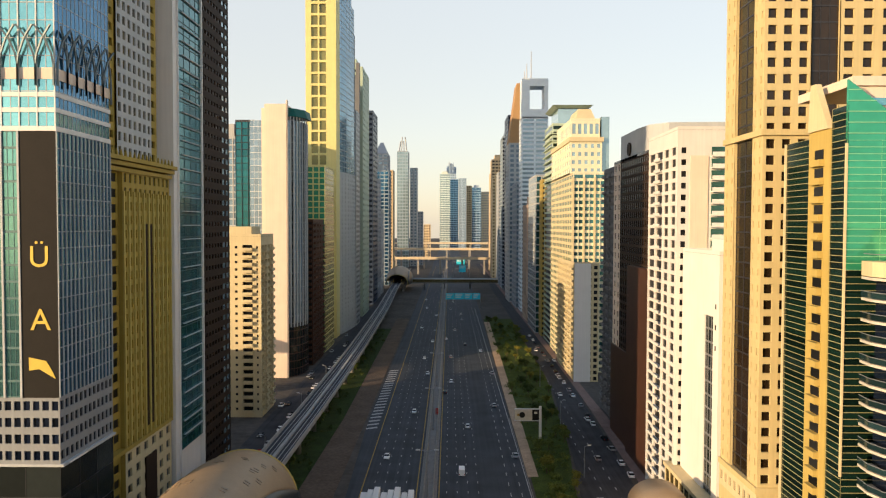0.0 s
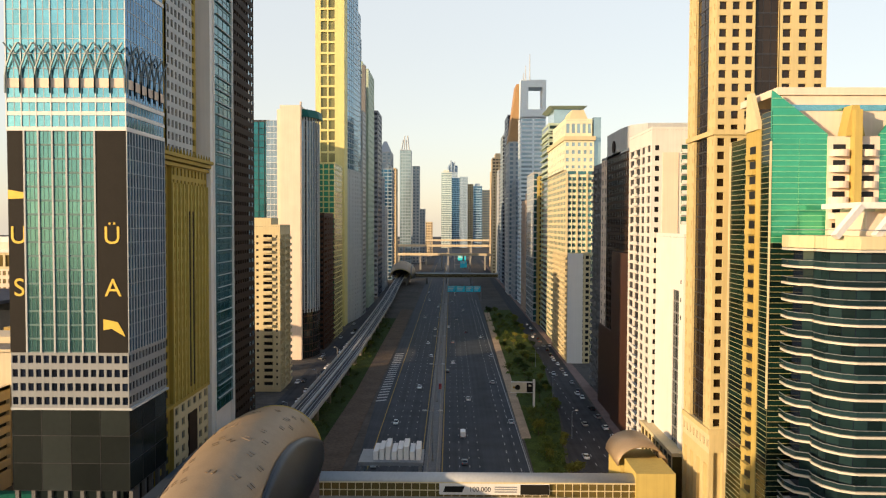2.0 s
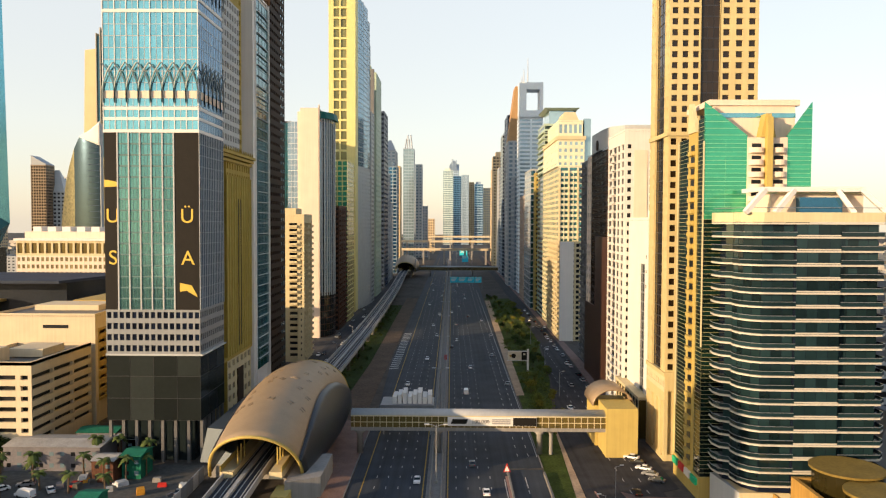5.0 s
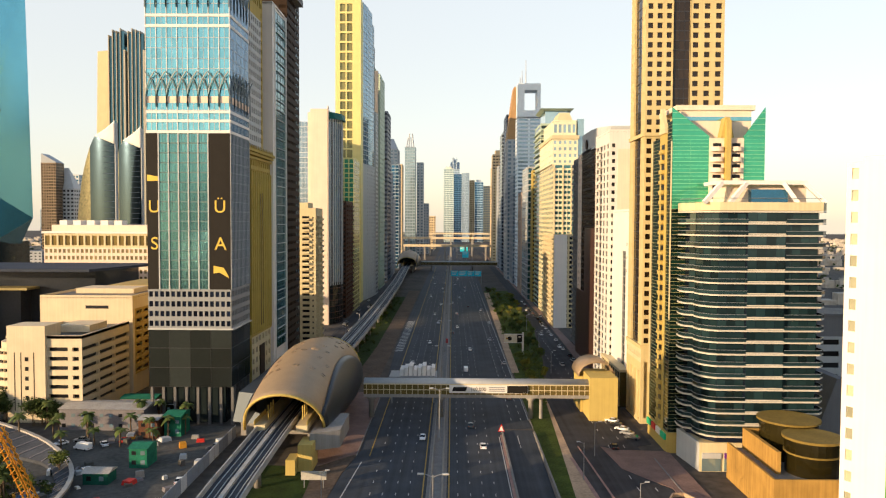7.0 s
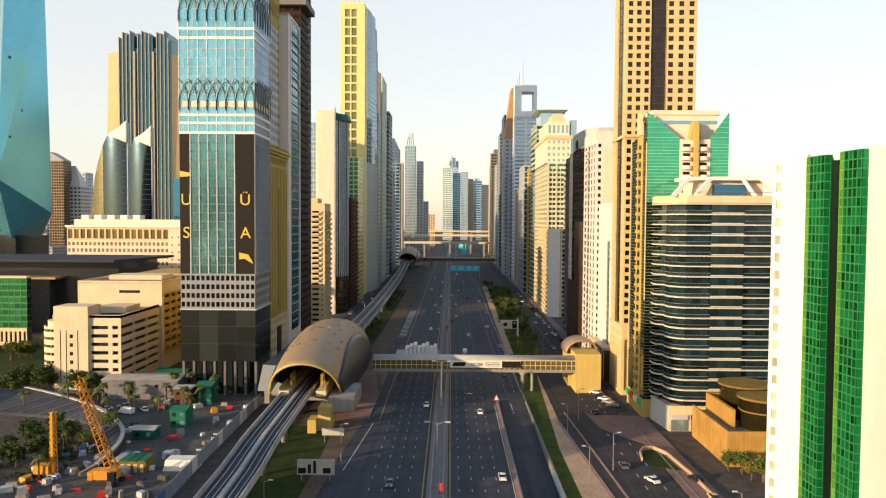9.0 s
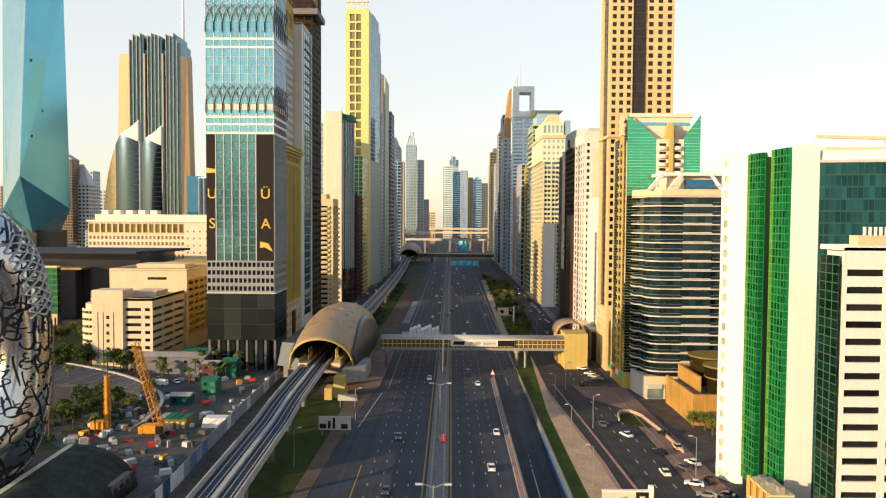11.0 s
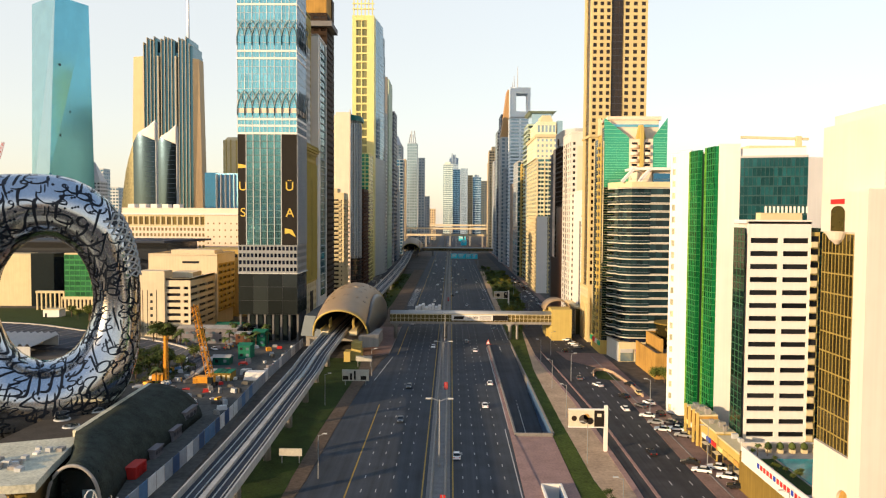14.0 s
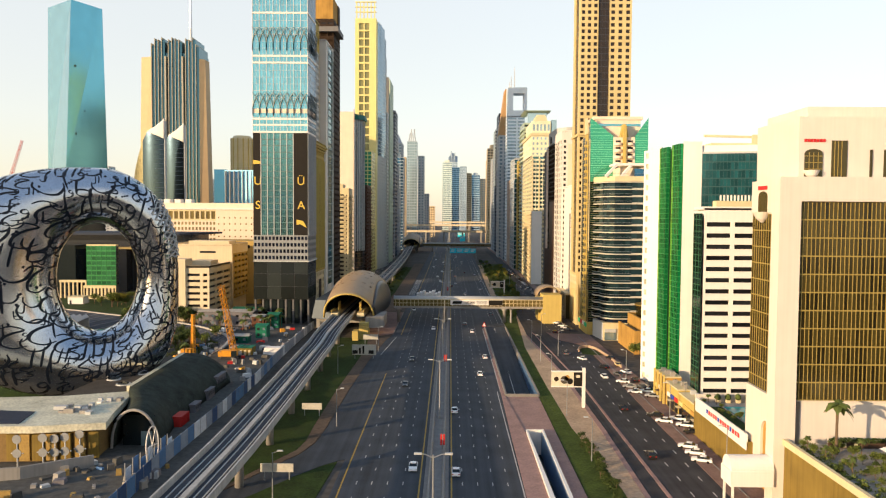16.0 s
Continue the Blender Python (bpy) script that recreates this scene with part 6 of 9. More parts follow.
    part("terrace_wall", Geo().box(60.1, 61.39, -78, -73.71, -0.1, 8.5), M_OLIVEW, t)
    for k in range(14):
        part("sign_bar", Geo().box(59.82, 59.9, -74.5 + k * 1.5, -73.5 + k * 1.5, 8.3, 9.3), M_SIGN_R if k % 5 != 3 else M_SIGN_B, t)
    part("pool", Geo().box(65.6, 75.5, -69, -50, 8.76, 8.85), M_POOL, t, "turquoise roof pool")
    # garden podium towards the viewer
    part("podium", Geo().box(61.6, 112, -135, y0 - 0.1, -0.1, 12.4), M_OLIVEW, t)
    part("podium_parapet", Geo().box(61.2, 62.0, -135, y0 - 0.1, 12.4, 13.6), M_CREAM, t)
    part("podium_floor", Geo().box(62.0, 112, -135, y0 - 0.1, 12.4, 12.55), M_CONC, t)
    part("hedge_trough", Geo().box(69.5, 112, y0 - 2.4, y0 - 1.0, 12.55, 13.6), M_BROWNW, t, "dark brown planter")
    for k in range(2):
        part("wall_lamp", Geo().box(71.5 + 2.2 * k, 72.2 + 2.2 * k, y0 - 2.6, y0 - 2.4, 12.8, 13.5), M_CREAM, t)
    part("pavilion", Geo().prism([(74, -119), (90, -119), (90, -106), (74, -106)], 12.6, 15.8), M_DARKW, t)
    part("pavilion_roof", Geo().prism([(72.5, -120.5), (91.5, -120.5), (91.5, -104.5), (72.5, -104.5)], 15.8, 19.5, [(78, -116), (86, -116), (86, -109), (78, -109)]), M_WHITE, t)
    for k in range(8):
        part("pavilion_post", Geo().box(74 + k * 2.2, 74.3 + k * 2.2, -119.3, -119, 12.6, 15.8), M_WHITE, t)
    return t


M_LEAFT = mat("dusty shrub leaves", (0.06, 0.08, 0.02), 0.9, 0, 0.6, 1.2, 1.0, 0.3)
M_OLIVEW = mat("olive ochre render", (0.19, 0.13, 0.03), 0.75, 0, 0.3, 6, streak=1)
M_BROWNW = mat("dark brown planter", (0.06, 0.035, 0.022), 0.7, 0, 0.2, 2)
M_HOTEL = mat("warm white render", (0.62, 0.56, 0.495), 0.6, 0, 0.06, 6, streak=1)
M_BRONZEF = mat("gold window bars", (0.32, 0.24, 0.07), 0.5, 0.2, 0.1, 3)
G_BRONZE = glass("bronze hotel glass", (0.046, 0.037, 0.011), 0.25, 0.14, 0.6)
M_POOL = mat("turquoise pool water", (0.03, 0.28, 0.30), 0.05, 0, 0.3, 3, 0.2, 0.6)
M_DARKW = mat("dark pavilion wood", (0.05, 0.035, 0.03), 0.6, 0, 0.2, 2)
hotel()


def ochre_block():
    t = thing("ochre_building", "weathered ochre building with a round bronze glass pavilion", "building", 82, 82)
    part("wall", Geo().box(72.4, 96, 66, 95, -0.1, 8.0), M_OCHRE, t)
    g = Geo().box(72.4, 73, 66, 95, 8.0, 9.6).box(73, 96, 66, 66.6, 8.0, 9.6)
    part("parapet", g, M_OCHRE, t)
    part("roof_wall", Geo().box(76.5, 77.5, 74, 95, 8.0, 13.6).box(77.5, 84, 94, 95, 8.0, 13.6), M_OCHRE, t)
    part("roof", Geo().box(73, 96, 66.6, 95, 8.0, 8.1), M_ROOF, t)
    part("pavilion", Geo().tube([(86, 76, 8.0), (86, 76, 16.5)], (6.2, 6.4), 24), G_BRONZE, t, "round bronze glass pavilion")
    part("pavilion_ring", Geo().tube([(86, 76, 16.5), (86, 76, 17.1)], (7.0, 7.0), 24).tube([(86, 76, 13.0), (86, 76, 13.4)], (6.6, 6.6), 24), M_OLIVEW, t)
    part("pavilion", Geo().tube([(86, 89, 8.0), (86, 89, 17.5)], (7.0, 7.2), 24), G_BRONZE, t)
    part("pavilion_ring", Geo().tube([(86, 89, 17.5), (86, 89, 18.0)], (7.8, 7.8), 24), M_OLIVEW, t)
    return t


ochre_block()


def shop_row():
    rng = random.Random(3)
    for k, (y0, y1, h, m) in enumerate(((-14, -3, 8, M_OCHRE), (-26, -14.5, 7, M_BEIGE), (-44, -27, 6.5, M_BEIGE))):
        t = thing("shop", "low ochre shop with coloured signs along the walkway", "shop", 64, (y0 + y1) / 2, group="shops along the walkway")
        part("body", Geo().box(61.8, 66.4, y0, y1, -0.1, h), m, t)
        part("roof", Geo().box(61.5, 66.4, y0, y1, h, h + 0.4), M_CREAM, t)
        n = int((y1 - y0) / 3.4)
        for j in range(n):
            ya = y0 + 0.4 + j * 3.4
            part("shop_front", Geo().box(61.66, 61.8, ya, ya + 2.8, 0.3, 3.1), G_DARK, t)
            part("shop_sign", Geo().box(61.5, 61.8, ya, ya + 2.8, 3.4, 4.5), rng.choice((M_SIGN_R, M_SIGN_B, M_WHITE, M_OCHRE, M_OCHRE, M_YELLOW, M_BEIGE, M_OCHRE)), t)
        for j in range(n):
            ya = y0 + 0.6 + j * 3.4
            if rng.random() < 0.6:
                part("awning", Geo().prism([(60.2, ya), (61.5, ya), (61.5, ya + 2.6), (60.2, ya + 2.6)], 3.0, 3.1, [(60.9, ya), (61.5, ya), (61.5, ya + 2.6), (60.9, ya + 2.6)]), rng.choice((M_OLIVEW, M_RUST, M_SIGN_G, M_CREAM)), t)
            xa = rng.uniform(62.4, 64.6)
            part("roof_unit", Geo().box(xa, xa + rng.uniform(0.8, 1.6), ya, ya + rng.uniform(0.8, 1.8), h + 0.4, h + rng.uniform(1.0, 1.9)), rng.choice((M_PALE, M_CONC, M_STEEL)), t)
        for j in range(n + 1 if k == 0 else 0):
            part("shop_pier", Geo().box(60.9, 61.5, y0 + 0.1 + j * 3.3, y0 + 0.5 + j * 3.3, -0.1, h + 0.9), M_KIOSK, t)


shop_row()

# ---- the district beyond the elevated track ----


def garage():
    t = thing("office_block", "sandy concrete office block with dark ribbon openings", "building", -143, 160)
    x0, x1, y0, y1 = -160.0, -128.0, 143.5, 180.0
    core(t, x0 + 6, x1, y0, y1, 0, 28.6, M_SANDW, 1.2)
    n = 7
    facade(t, (-140, y0), (-132.4, y0), 4, 26.5, 1, n, 0.88, 0.43, M_SANDW, G_DARK, 1.0)
    facade(t, (-132.4, y0), (x1, y0), 4, 26.5, 1, n, 0.5, 0.43, M_SANDW, G_DARK, 1.0)
    facade(t, (x1, y0), (x1, y1), 4, 26.5, 3, n, 0.93, 0.43, M_SANDW, G_DARK, 1.0)
    for za, zb in ((26.5, 29.6), (0, 4)):
        part("front_wall", Geo().box(-140, x1, y0, y0 + 1, za, zb), M_SANDW, t)
        part("side_wall", Geo().box(x1 - 1, x1, y0 + 1, y1, za, zb), M_SANDW, t)
    part("stair_block", Geo().box(-153, -140, y0 - 1.2, y0 + 9, 0, 33.0), M_SANDW, t)
    for x in (-150.6, -148.4, -144.0):
        part("slit", Geo().box(x, x + 0.3, y0 - 1.26, y0 - 1.2, 4, 24), M_BROWN, t)
    for k in range(6):
        part("slit_window", Geo().box(-146.9, -145.7, y0 - 1.26, y0 - 1.2, 4.5 + 3.3 * k, 5.9 + 3.3 * k), G_DARK, t)
    pts = [(-153 - 7 * math.sin(math.pi / 2 * k / 5), y0 + 6 - 6 * math.cos(math.pi / 2 * k / 5)) for k in range(6)][::-1]
    for p, q in zip(pts, pts[1:]):
        facade(t, p, q, 4, 25, 1, n, 0.96, 0.36, M_SANDW, G_DARK, 0.8)
    part("round_body", Geo().prism([(p[0] + 1.2, p[1] + 0.6) for p in pts] + [(-152, 165), (-160, 165)], 0, 27), M_SANDW, t)
    part("roof_room", Geo().box(-142, -131, 155, 168, 29, 31.5), M_SANDW, t)
    # taller wing behind
    x0, x1, y0, y1 = -164.0, -127.5, 182.0, 214.0
    core(t, x0, x1, y0, y1, 0, 38.5, M_SANDW, 0.9)
    facade(t, (x1, y0 + 2), (x1, y1), 8, 34, 4, 8, 0.7, 0.4, M_YELSTONE, G_DARK, 0.9)
    part("wing_wall", Geo().box(x0, x1, y0, y0 + 0.9, 0, 38.6), M_SANDW, t)
    part("wing_pier", Geo().box(x1 - 0.9, x1, y0 + 0.9, y0 + 2, 0, 38.6), M_SANDW, t)
    part("wing_fascia", Geo().box(x1 - 0.9, x1, y0 + 2, y1, 34, 38.6), M_SANDW, t)
    part("wing_slot", Geo().box(-146, -137, y0 - 0.08, y0, 34.2, 35.4), G_DARK, t)
    part("upper_terrace", Geo().box(-158, -134, 198, 212, 38.6, 40.6), M_SANDW, t)
    part("far_wing", Geo().box(-158, -112, 226, 262, 0, 39.5), M_YELSTONE, t)
    for k in range(9):
        part("far_slot", Geo().box(-155 + k * 4.6, -152.5 + k * 4.6, 225.9, 226, 35, 37), G_DARK, t)
    for k in range(5):
        part("roof_mast", Geo().tube([(-157 + k * 1.3, 150, 27), (-157 + k * 1.3, 150, 31.5)], (0.15, 0.15), 6), M_STEEL, t)
    return t


M_SANDW = mat("sandy concrete", (0.60, 0.50, 0.345), 0.75, 0, 0.1, 5, 0.08, 0.5, streak=1)
M_YELSTONE = mat("yellow stone", (0.40, 0.28, 0.09), 0.75, 0, 0.12, 5, streak=1)
garage()


def grand_hotel():
    x0, x1, y0, y1, top = -266.0, -160.0, 367.0, 420.0, 60.0
    t = thing("hotel_block", "broad cream hotel block with rows of small windows", "hotel", -236, 393)
    core(t, x0, x1, y0, y1, 0, top, M_CREAM, 0.8)
    xa = -196.0
    facade(t, (x0, y0), (xa, y0), 20, 51, 24, 7, 0.6, 0.55, M_PINK, G_HOTW, 0.3, 200)
    facade(t, (x0, y0), (xa, y0), 51, top, 16, 1, 0.72, 0.7, M_CREAM, G_GOLD, 0.7, 20, win="tall_window")
    facade(t, (xa, y0), (x1, y0), 20, 56, 8, 7, 0.26, 0.26, M_PINK, G_HOTW, 0.25, 60, win="end_window")
    part("upper_wall", Geo().box(xa, x1, y0, y0 + 0.8, 56, top), M_PINK, t)
    part("lower_wall", Geo().box(x0, x1, y0, y0 + 0.8, 0, 20), M_PINK, t)
    facade(t, (x1, y0), (x1, y1), 18, top, 9, 9, 0.4, 0.45, M_CREAM, G_DARK, 0.5, 90, win="side_window")
    part("cornice", Geo().box(x0 - 1, x1 + 1, y0 - 1, y1, top, top + 1.4), M_WHITE, t)
    part("attic", Geo().box(x0 + 3, x1 - 6, y0 + 4, y1, top + 1.4, top + 5.5), M_PINK, t)
    for k in range(5):
        part("roof_house", Geo().box(x0 + 6 + k * 9, x0 + 11 + k * 9, y0 + 8, y0 + 16, top + 5.5, top + 8.5), M_WHITE, t)
    return t


G_HOTW = glass("pale amber window glass", (0.24, 0.19, 0.09), 0.2, 0.2, 0.35)
grand_hotel()


def flat_roof_hall():
    t = thing("glass_hall", "low dark glass hall with a wide flat overhanging roof", "building", -260, 260)
    part("hall", Geo().prism([(-360, 300), (-200, 300), (-193, 340), (-360, 340)], 0, 41), G_HALL, t)
    part("roof", Geo().prism([(-370, 285), (-196, 285), (-184, 345), (-370, 345)], 41, 42.4), M_ROOFD, t)
    part("lower_hall", Geo().box(-370, -236, 290, 299.9, 0, 31), G_HALL, t)
    part("lower_roof", Geo().box(-380, -230, 285.5, 298, 31, 32.2), M_ROOFG, t)
    t2 = thing("glass_hall", "green glazed office hall on a stone base", "building", -237, 260)
    x0, x1, y0, y1 = -242.5, -223.0, 245.0, 249.0
    core(t2, x0, x1, y0, y1, 0, 35, M_CREAM, 0.5, M_ROOFD)
    facade(t2, (x0, y0), (x1, y0), 9, 35, 6, 8, 0.9, 0.72, M_GREENF, G_GREENH, 0.15)
    facade(t2, (x0 - 2, y0 - 0.5), (x1, y0 - 0.5), 0, 9, 9, 1, 0.5, 0.6, M_CREAM, G_DARK, 0.5)
    facade(t2, (x1, y0), (x1, y1), 9, 35, 2, 8, 0.92, 0.7, M_STEEL_D, G_SMOKE, 0.12, 100, win="side_window")
    part("base", Geo().box(x1 - 0.4, x1, y0, y1, 0, 9), M_CONC_D, t2)
    part("colonnade_beam", Geo().box(x0 - 20, x0 - 2, y0 + 3, y0 + 6, 10.6, 12), M_CREAM, t2)
    for k in range(7):
        part("column", Geo().box(x0 - 19.6 + 2.8 * k, x0 - 18.8 + 2.8 * k, y0 + 3.2, y0 + 4.0, -0.1, 10.6), M_CREAM, t2)
    house = thing("garden_house", "small white garden house on the park lawn", "house", -236, 219)
    part("wall", Geo().box(-240.5, -231, 217, 224, -0.1, 4.2), M_WHITE, house)
    part("roof", Geo().box(-240.9, -230.6, 216.6, 224.4, 4.2, 4.6), M_CREAM, house)
    part("door", Geo().box(-239.4, -238.2, 216.94, 217, 0, 2.3), G_DARK, house)
    t3 = thing("office_block", "cream and glass office block", "building", -300, 270)
    part("wall", Geo().box(-345, -276.0, 268.0, 284, 0, 34), M_CREAM, t3)
    part("glass_end", Geo().box(-276.0, -261.0, 267.0, 284, 0, 34.4), G_SMOKE, t3)
    return t


G_HALL = glass("dark slate glass", (0.045, 0.052, 0.066), 0.3, 0.15, 0.25)
M_ROOFD = mat("dark roof membrane", (0.036, 0.045, 0.066), 0.8, 0, 0.2, 8)
M_ROOFG = mat("ochre roof edge", (0.30, 0.24, 0.10), 0.6, 0, 0.2, 6)
G_GREENH = glass("green hall glass", (0.05, 0.20, 0.09), 0.5, 0.1, 0.3)
flat_roof_hall()


def wedge_tower():
    t = thing("wedge_tower", "tall faceted turquoise glass wedge tower", "building", -355, 455)
    A, B, C, D = (-390, 468), (-349, 424), (-334, 473), (-375, 510)
    a2, b2, c2, d2 = (-387, 468), (-350.5, 440), (-337, 472), (-372, 500)
    top = 251.0
    lo = 50.0
    P = {"A": (*A, 70), "B": (*B, 96), "C": (*C, 70), "D": (*D, 70), "a": (*a2, top), "b": (*b2, top), "c": (*c2, top), "d": (*d2, top), "k": (-352.0, 446, lo), "l": (-378.0, 468, lo), "m": (-342, 470, lo), "n": (-368, 496, lo)}
    def tri(n1, *ks):
        part("facet", Geo().quad(*[P[k] for k in ks]), n1, t)
    # facets of one glass; lit and shaded faces differ by painted tone
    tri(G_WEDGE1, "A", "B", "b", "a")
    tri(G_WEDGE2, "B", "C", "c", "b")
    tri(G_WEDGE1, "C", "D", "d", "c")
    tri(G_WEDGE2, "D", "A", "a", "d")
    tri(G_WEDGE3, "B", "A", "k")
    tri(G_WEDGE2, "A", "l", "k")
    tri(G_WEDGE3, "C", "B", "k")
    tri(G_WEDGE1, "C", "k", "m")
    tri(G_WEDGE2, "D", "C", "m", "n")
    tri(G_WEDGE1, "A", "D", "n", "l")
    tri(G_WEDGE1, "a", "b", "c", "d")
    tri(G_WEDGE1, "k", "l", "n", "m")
    part("foot", Geo().prism([(-380, 458), (-350, 448), (-340, 478), (-366, 496)], 0, 52), G_SMOKE, t)
    for u, z in ((0.2, 128), (0.42, 150), (0.34, 172), (0.16, 190), (0.5, 196)):
        k = (z - 96) / (top - 96)
        x, y = -349 + 15 * u - 1.5 * k * (1 - u) - 3 * k * u, 424 + 49 * u + 16 * k * (1 - u)
        part("open_pane", Geo().prism([(x - 0.3, y - 0.9), (x + 0.5, y - 1.1), (x + 0.9, y + 0.7), (x, y + 0.9)], z, z + 1.8), G_DARK, t)
    return t


# three tones of the same glass, with the face shading in the colour
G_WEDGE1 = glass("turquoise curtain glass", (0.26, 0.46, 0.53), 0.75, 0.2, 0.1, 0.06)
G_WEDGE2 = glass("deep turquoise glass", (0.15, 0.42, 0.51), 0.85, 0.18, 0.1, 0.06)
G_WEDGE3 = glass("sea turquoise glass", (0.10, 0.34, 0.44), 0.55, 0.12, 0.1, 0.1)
wedge_tower()


def ribbed_tower():
    t = thing("ribbed_tower", "tall tower of dark glass ribs between golden stone flanks", "building", -380, 815)
    y0, y1 = 775, 815
    part("flank", Geo().prism([(-436, y0 + 6), (-414, y0), (-414, y1), (-436, y1)], 0, 271, [(-430, y0 + 6), (-414, y0), (-414, y1), (-430, y1)]), M_PEACH, t, "golden stone flank")
    part("flank", Geo().prism([(-348.5, y0), (-336, y0 + 4), (-336, y1 - 18), (-348.5, y1 - 18)], 0, 268, [(-348.5, y0), (-341.5, y0 + 4), (-341.5, y1 - 18), (-348.5, y1 - 18)]), M_PEACH, t, "golden stone flank")
    part("glass_core", Geo().box(-414, -348.5, y0 + 3, y1, 0, 276), G_RIB, t)
    for k in range(14):
        x = -414 + k * 4.68
        split = k in (4, 9)
        h = 271 if split else (297 - (8 if k in (0, 13) else 0) - (k % 3) * 1.5)
        part("rib", Geo().box(x, x + (2.2 if split else 0.9), y0 - (2.5 if split else 1.2), y1 - 2, 0, h), M_RIBC, t)
        if not split:
            part("rib_glass", Geo().box(x + 0.9, x + 4.65, y0 + 0.6, y1 - 3, 0, h - 3), G_RIB, t)
    for r in range(44):
        part("floor_line", Geo().box(-414, -348.5, y0 + 0.4, y0 + 0.6, 60 + r * 4.7, 60.3 + r * 4.7), M_NAVYW, t)
    return t


M_PEACH = mat("peach stone cladding", (0.48, 0.345, 0.20), 0.6, 0, 0.08, 8, streak=1)
M_RIBC = mat("sandy metal ribs", (0.31, 0.295, 0.245), 0.5, 0.2, 0.1, 6)
G_RIB = glass("dark ribbed glass", (0.07, 0.15, 0.18), 0.9, 0.12, 0.2)
ribbed_tower()


def sail_tower(x0, x1, yc, tip):
    """A tower with one bulging flank, an upright spine and a slanting white crown."""
    t = thing("curved_tower", "curved dark glass tower with a pale honeycomb flank and white crown", "building", (x0 + x1) / 2, yc, group="pair of curved towers")
    w = x1 - x0
    hs = [0, 65, 90, 111, 126, 142, 153, 159.5, 165, 168]
    fs = [0, 0.0, 0.08, 0.17, 0.27, 0.40, 0.53, 0.79, 0.93, 1.0]

    def left(z):
        return float(np.interp(z * 168.0 / tip, hs, fs))

    def height(f):
        return float(np.interp(f, fs[1:], hs[1:])) * tip / 168.0

    def skin(name, f0, f1, m, label="", low=None, n=26, k=12, out=0.0):
        """The strip of the front from f0 to f1 of the width, up to the outline."""
        rows_ = []
        for i in range(n + 1):
            r = []
            for j in range(k + 1):
                f = f0 + (f1 - f0) * j / k
                za, zb = (0.0, height(max(f, 0.02))) if low is None else (low(f), height(max(f, 0.02)))
                z = za + (max(zb, za) - za) * i / n
                g0 = max(f, left(z))
                r.append((x0 + w * g0, yc + 16 * (1 - g0) ** 2 - out, z))
            rows_.append(r)
        return part(name, Geo().grid(rows_), m, t, label, True)

    skin("honeycomb_wall", 0.0, 0.40, G_COMB)
    skin("glass_wall", 0.40, 1.0, G_RIB2)
    ob = skin("crown", 0.53, 1.0, M_WHITE, "white slanting crown", lambda f: (153 - 19 * (f - 0.53)) * tip / 168.0, 8, 10, 0.5)
    ob.modifiers.new("thick", "SOLIDIFY").thickness = 0.4
    part("spine", Geo().box(x1 - 0.6, x1 + 0.3, yc - 0.2, yc + 5, 0, tip * 0.985), M_PALE, t)
    part("back_wall", Geo().grid([[(x0 + w * left(z) + 0.3, yc + 16.2, z), (x0 + w * left(z) + 0.6, yc + 18, z), (x1 - 0.5, yc + 5, z)] for z in [tip * 0.97 * i / 20 for i in range(21)]]), G_RIB2, t, "", True)
    for r in range(24):
        z = 14 + r * 5.6
        part("floor_line", Geo().box(x0 + w * max(0.75, left(z) + 0.05), x1 - 0.8, yc - 0.25, yc + 1.0, z, z + 0.35), M_NAVYW, t)
    return t


G_COMB = mat("honeycomb glass flank", (0.13, 0.12, 0.065), 0.35, 0.4, 0.8, 2.2, 0.5, 2.0)
G_RIB2 = glass("blue black glass", (0.020, 0.038, 0.058), 0.85, 0.14, 0.2, 0.35)
sail_tower(-386.5, -339, 627, 168)
sail_tower(-380, -334.5, 678, 169)


def supertall():
    t = thing("spire_tower", "very tall slender stepped silver tower far away", "building", -792, 2000)
    r, z = 34.0, 0.0
    for k in range(14):
        h = 44
        poly = [(-792 + r * math.cos(a + k * 0.5), 2000 + r * math.sin(a + k * 0.5)) for a in [2 * math.pi * j / 9 for j in range(9)]]
        part("tier", Geo().prism(poly, z, z + h), M_SPIRE, t)
        z += h
        r *= 0.855
    part("spire", Geo().tube([(-792, 2000, z), (-792, 2000, 828)], (4.5, 0.8), 10), M_SPIRE, t)


M_SPIRE = mat("silver spire cladding", (0.62, 0.64, 0.66), 0.35, 0.4, 0.08, 12)
supertall()


G_SKYB = glass("bright blue glass", (0.20, 0.46, 0.72), 0.55, 0.1, 0.2)


def round_tower():
    t = thing("round_tower", "pale round tower with vertical ribs", "building", -225, 560)
    part("shaft", Geo().tube([(-233, 575, 0), (-233, 575, 138), (-233, 575, 142)], (12, 12, 9), 28), M_CREAM, t)
    for k in range(14):
        a = math.pi + math.pi * k / 13
        part("rib", Geo().box(-233 + 12 * math.cos(a) - 0.5, -233 + 12 * math.cos(a) + 0.5, 575 + 12 * math.sin(a) - 0.5, 575 + 12 * math.sin(a) + 0.5, 0, 139), M_CREAM if k % 2 else M_BEIGE, t)
    t = thing("glass_block", "blue glass block with a slanting roof", "building", -210, 450)
    part("glass_front", Geo().prism([(-212, 446), (-184, 442), (-184, 470), (-212, 470)], 0, 97, [(-213, 446), (-184, 440), (-184, 470), (-213, 470)]), G_SKYB, t)
    for k in range(7):
        part("fin", Geo().box(-211 + 4 * k, -210.6 + 4 * k, 440, 448, 0, 96), M_PALE, t)
    part("dark_side", Geo().box(-224, -213.2, 450, 480, 0, 98), G_BLUE, t)


round_tower()

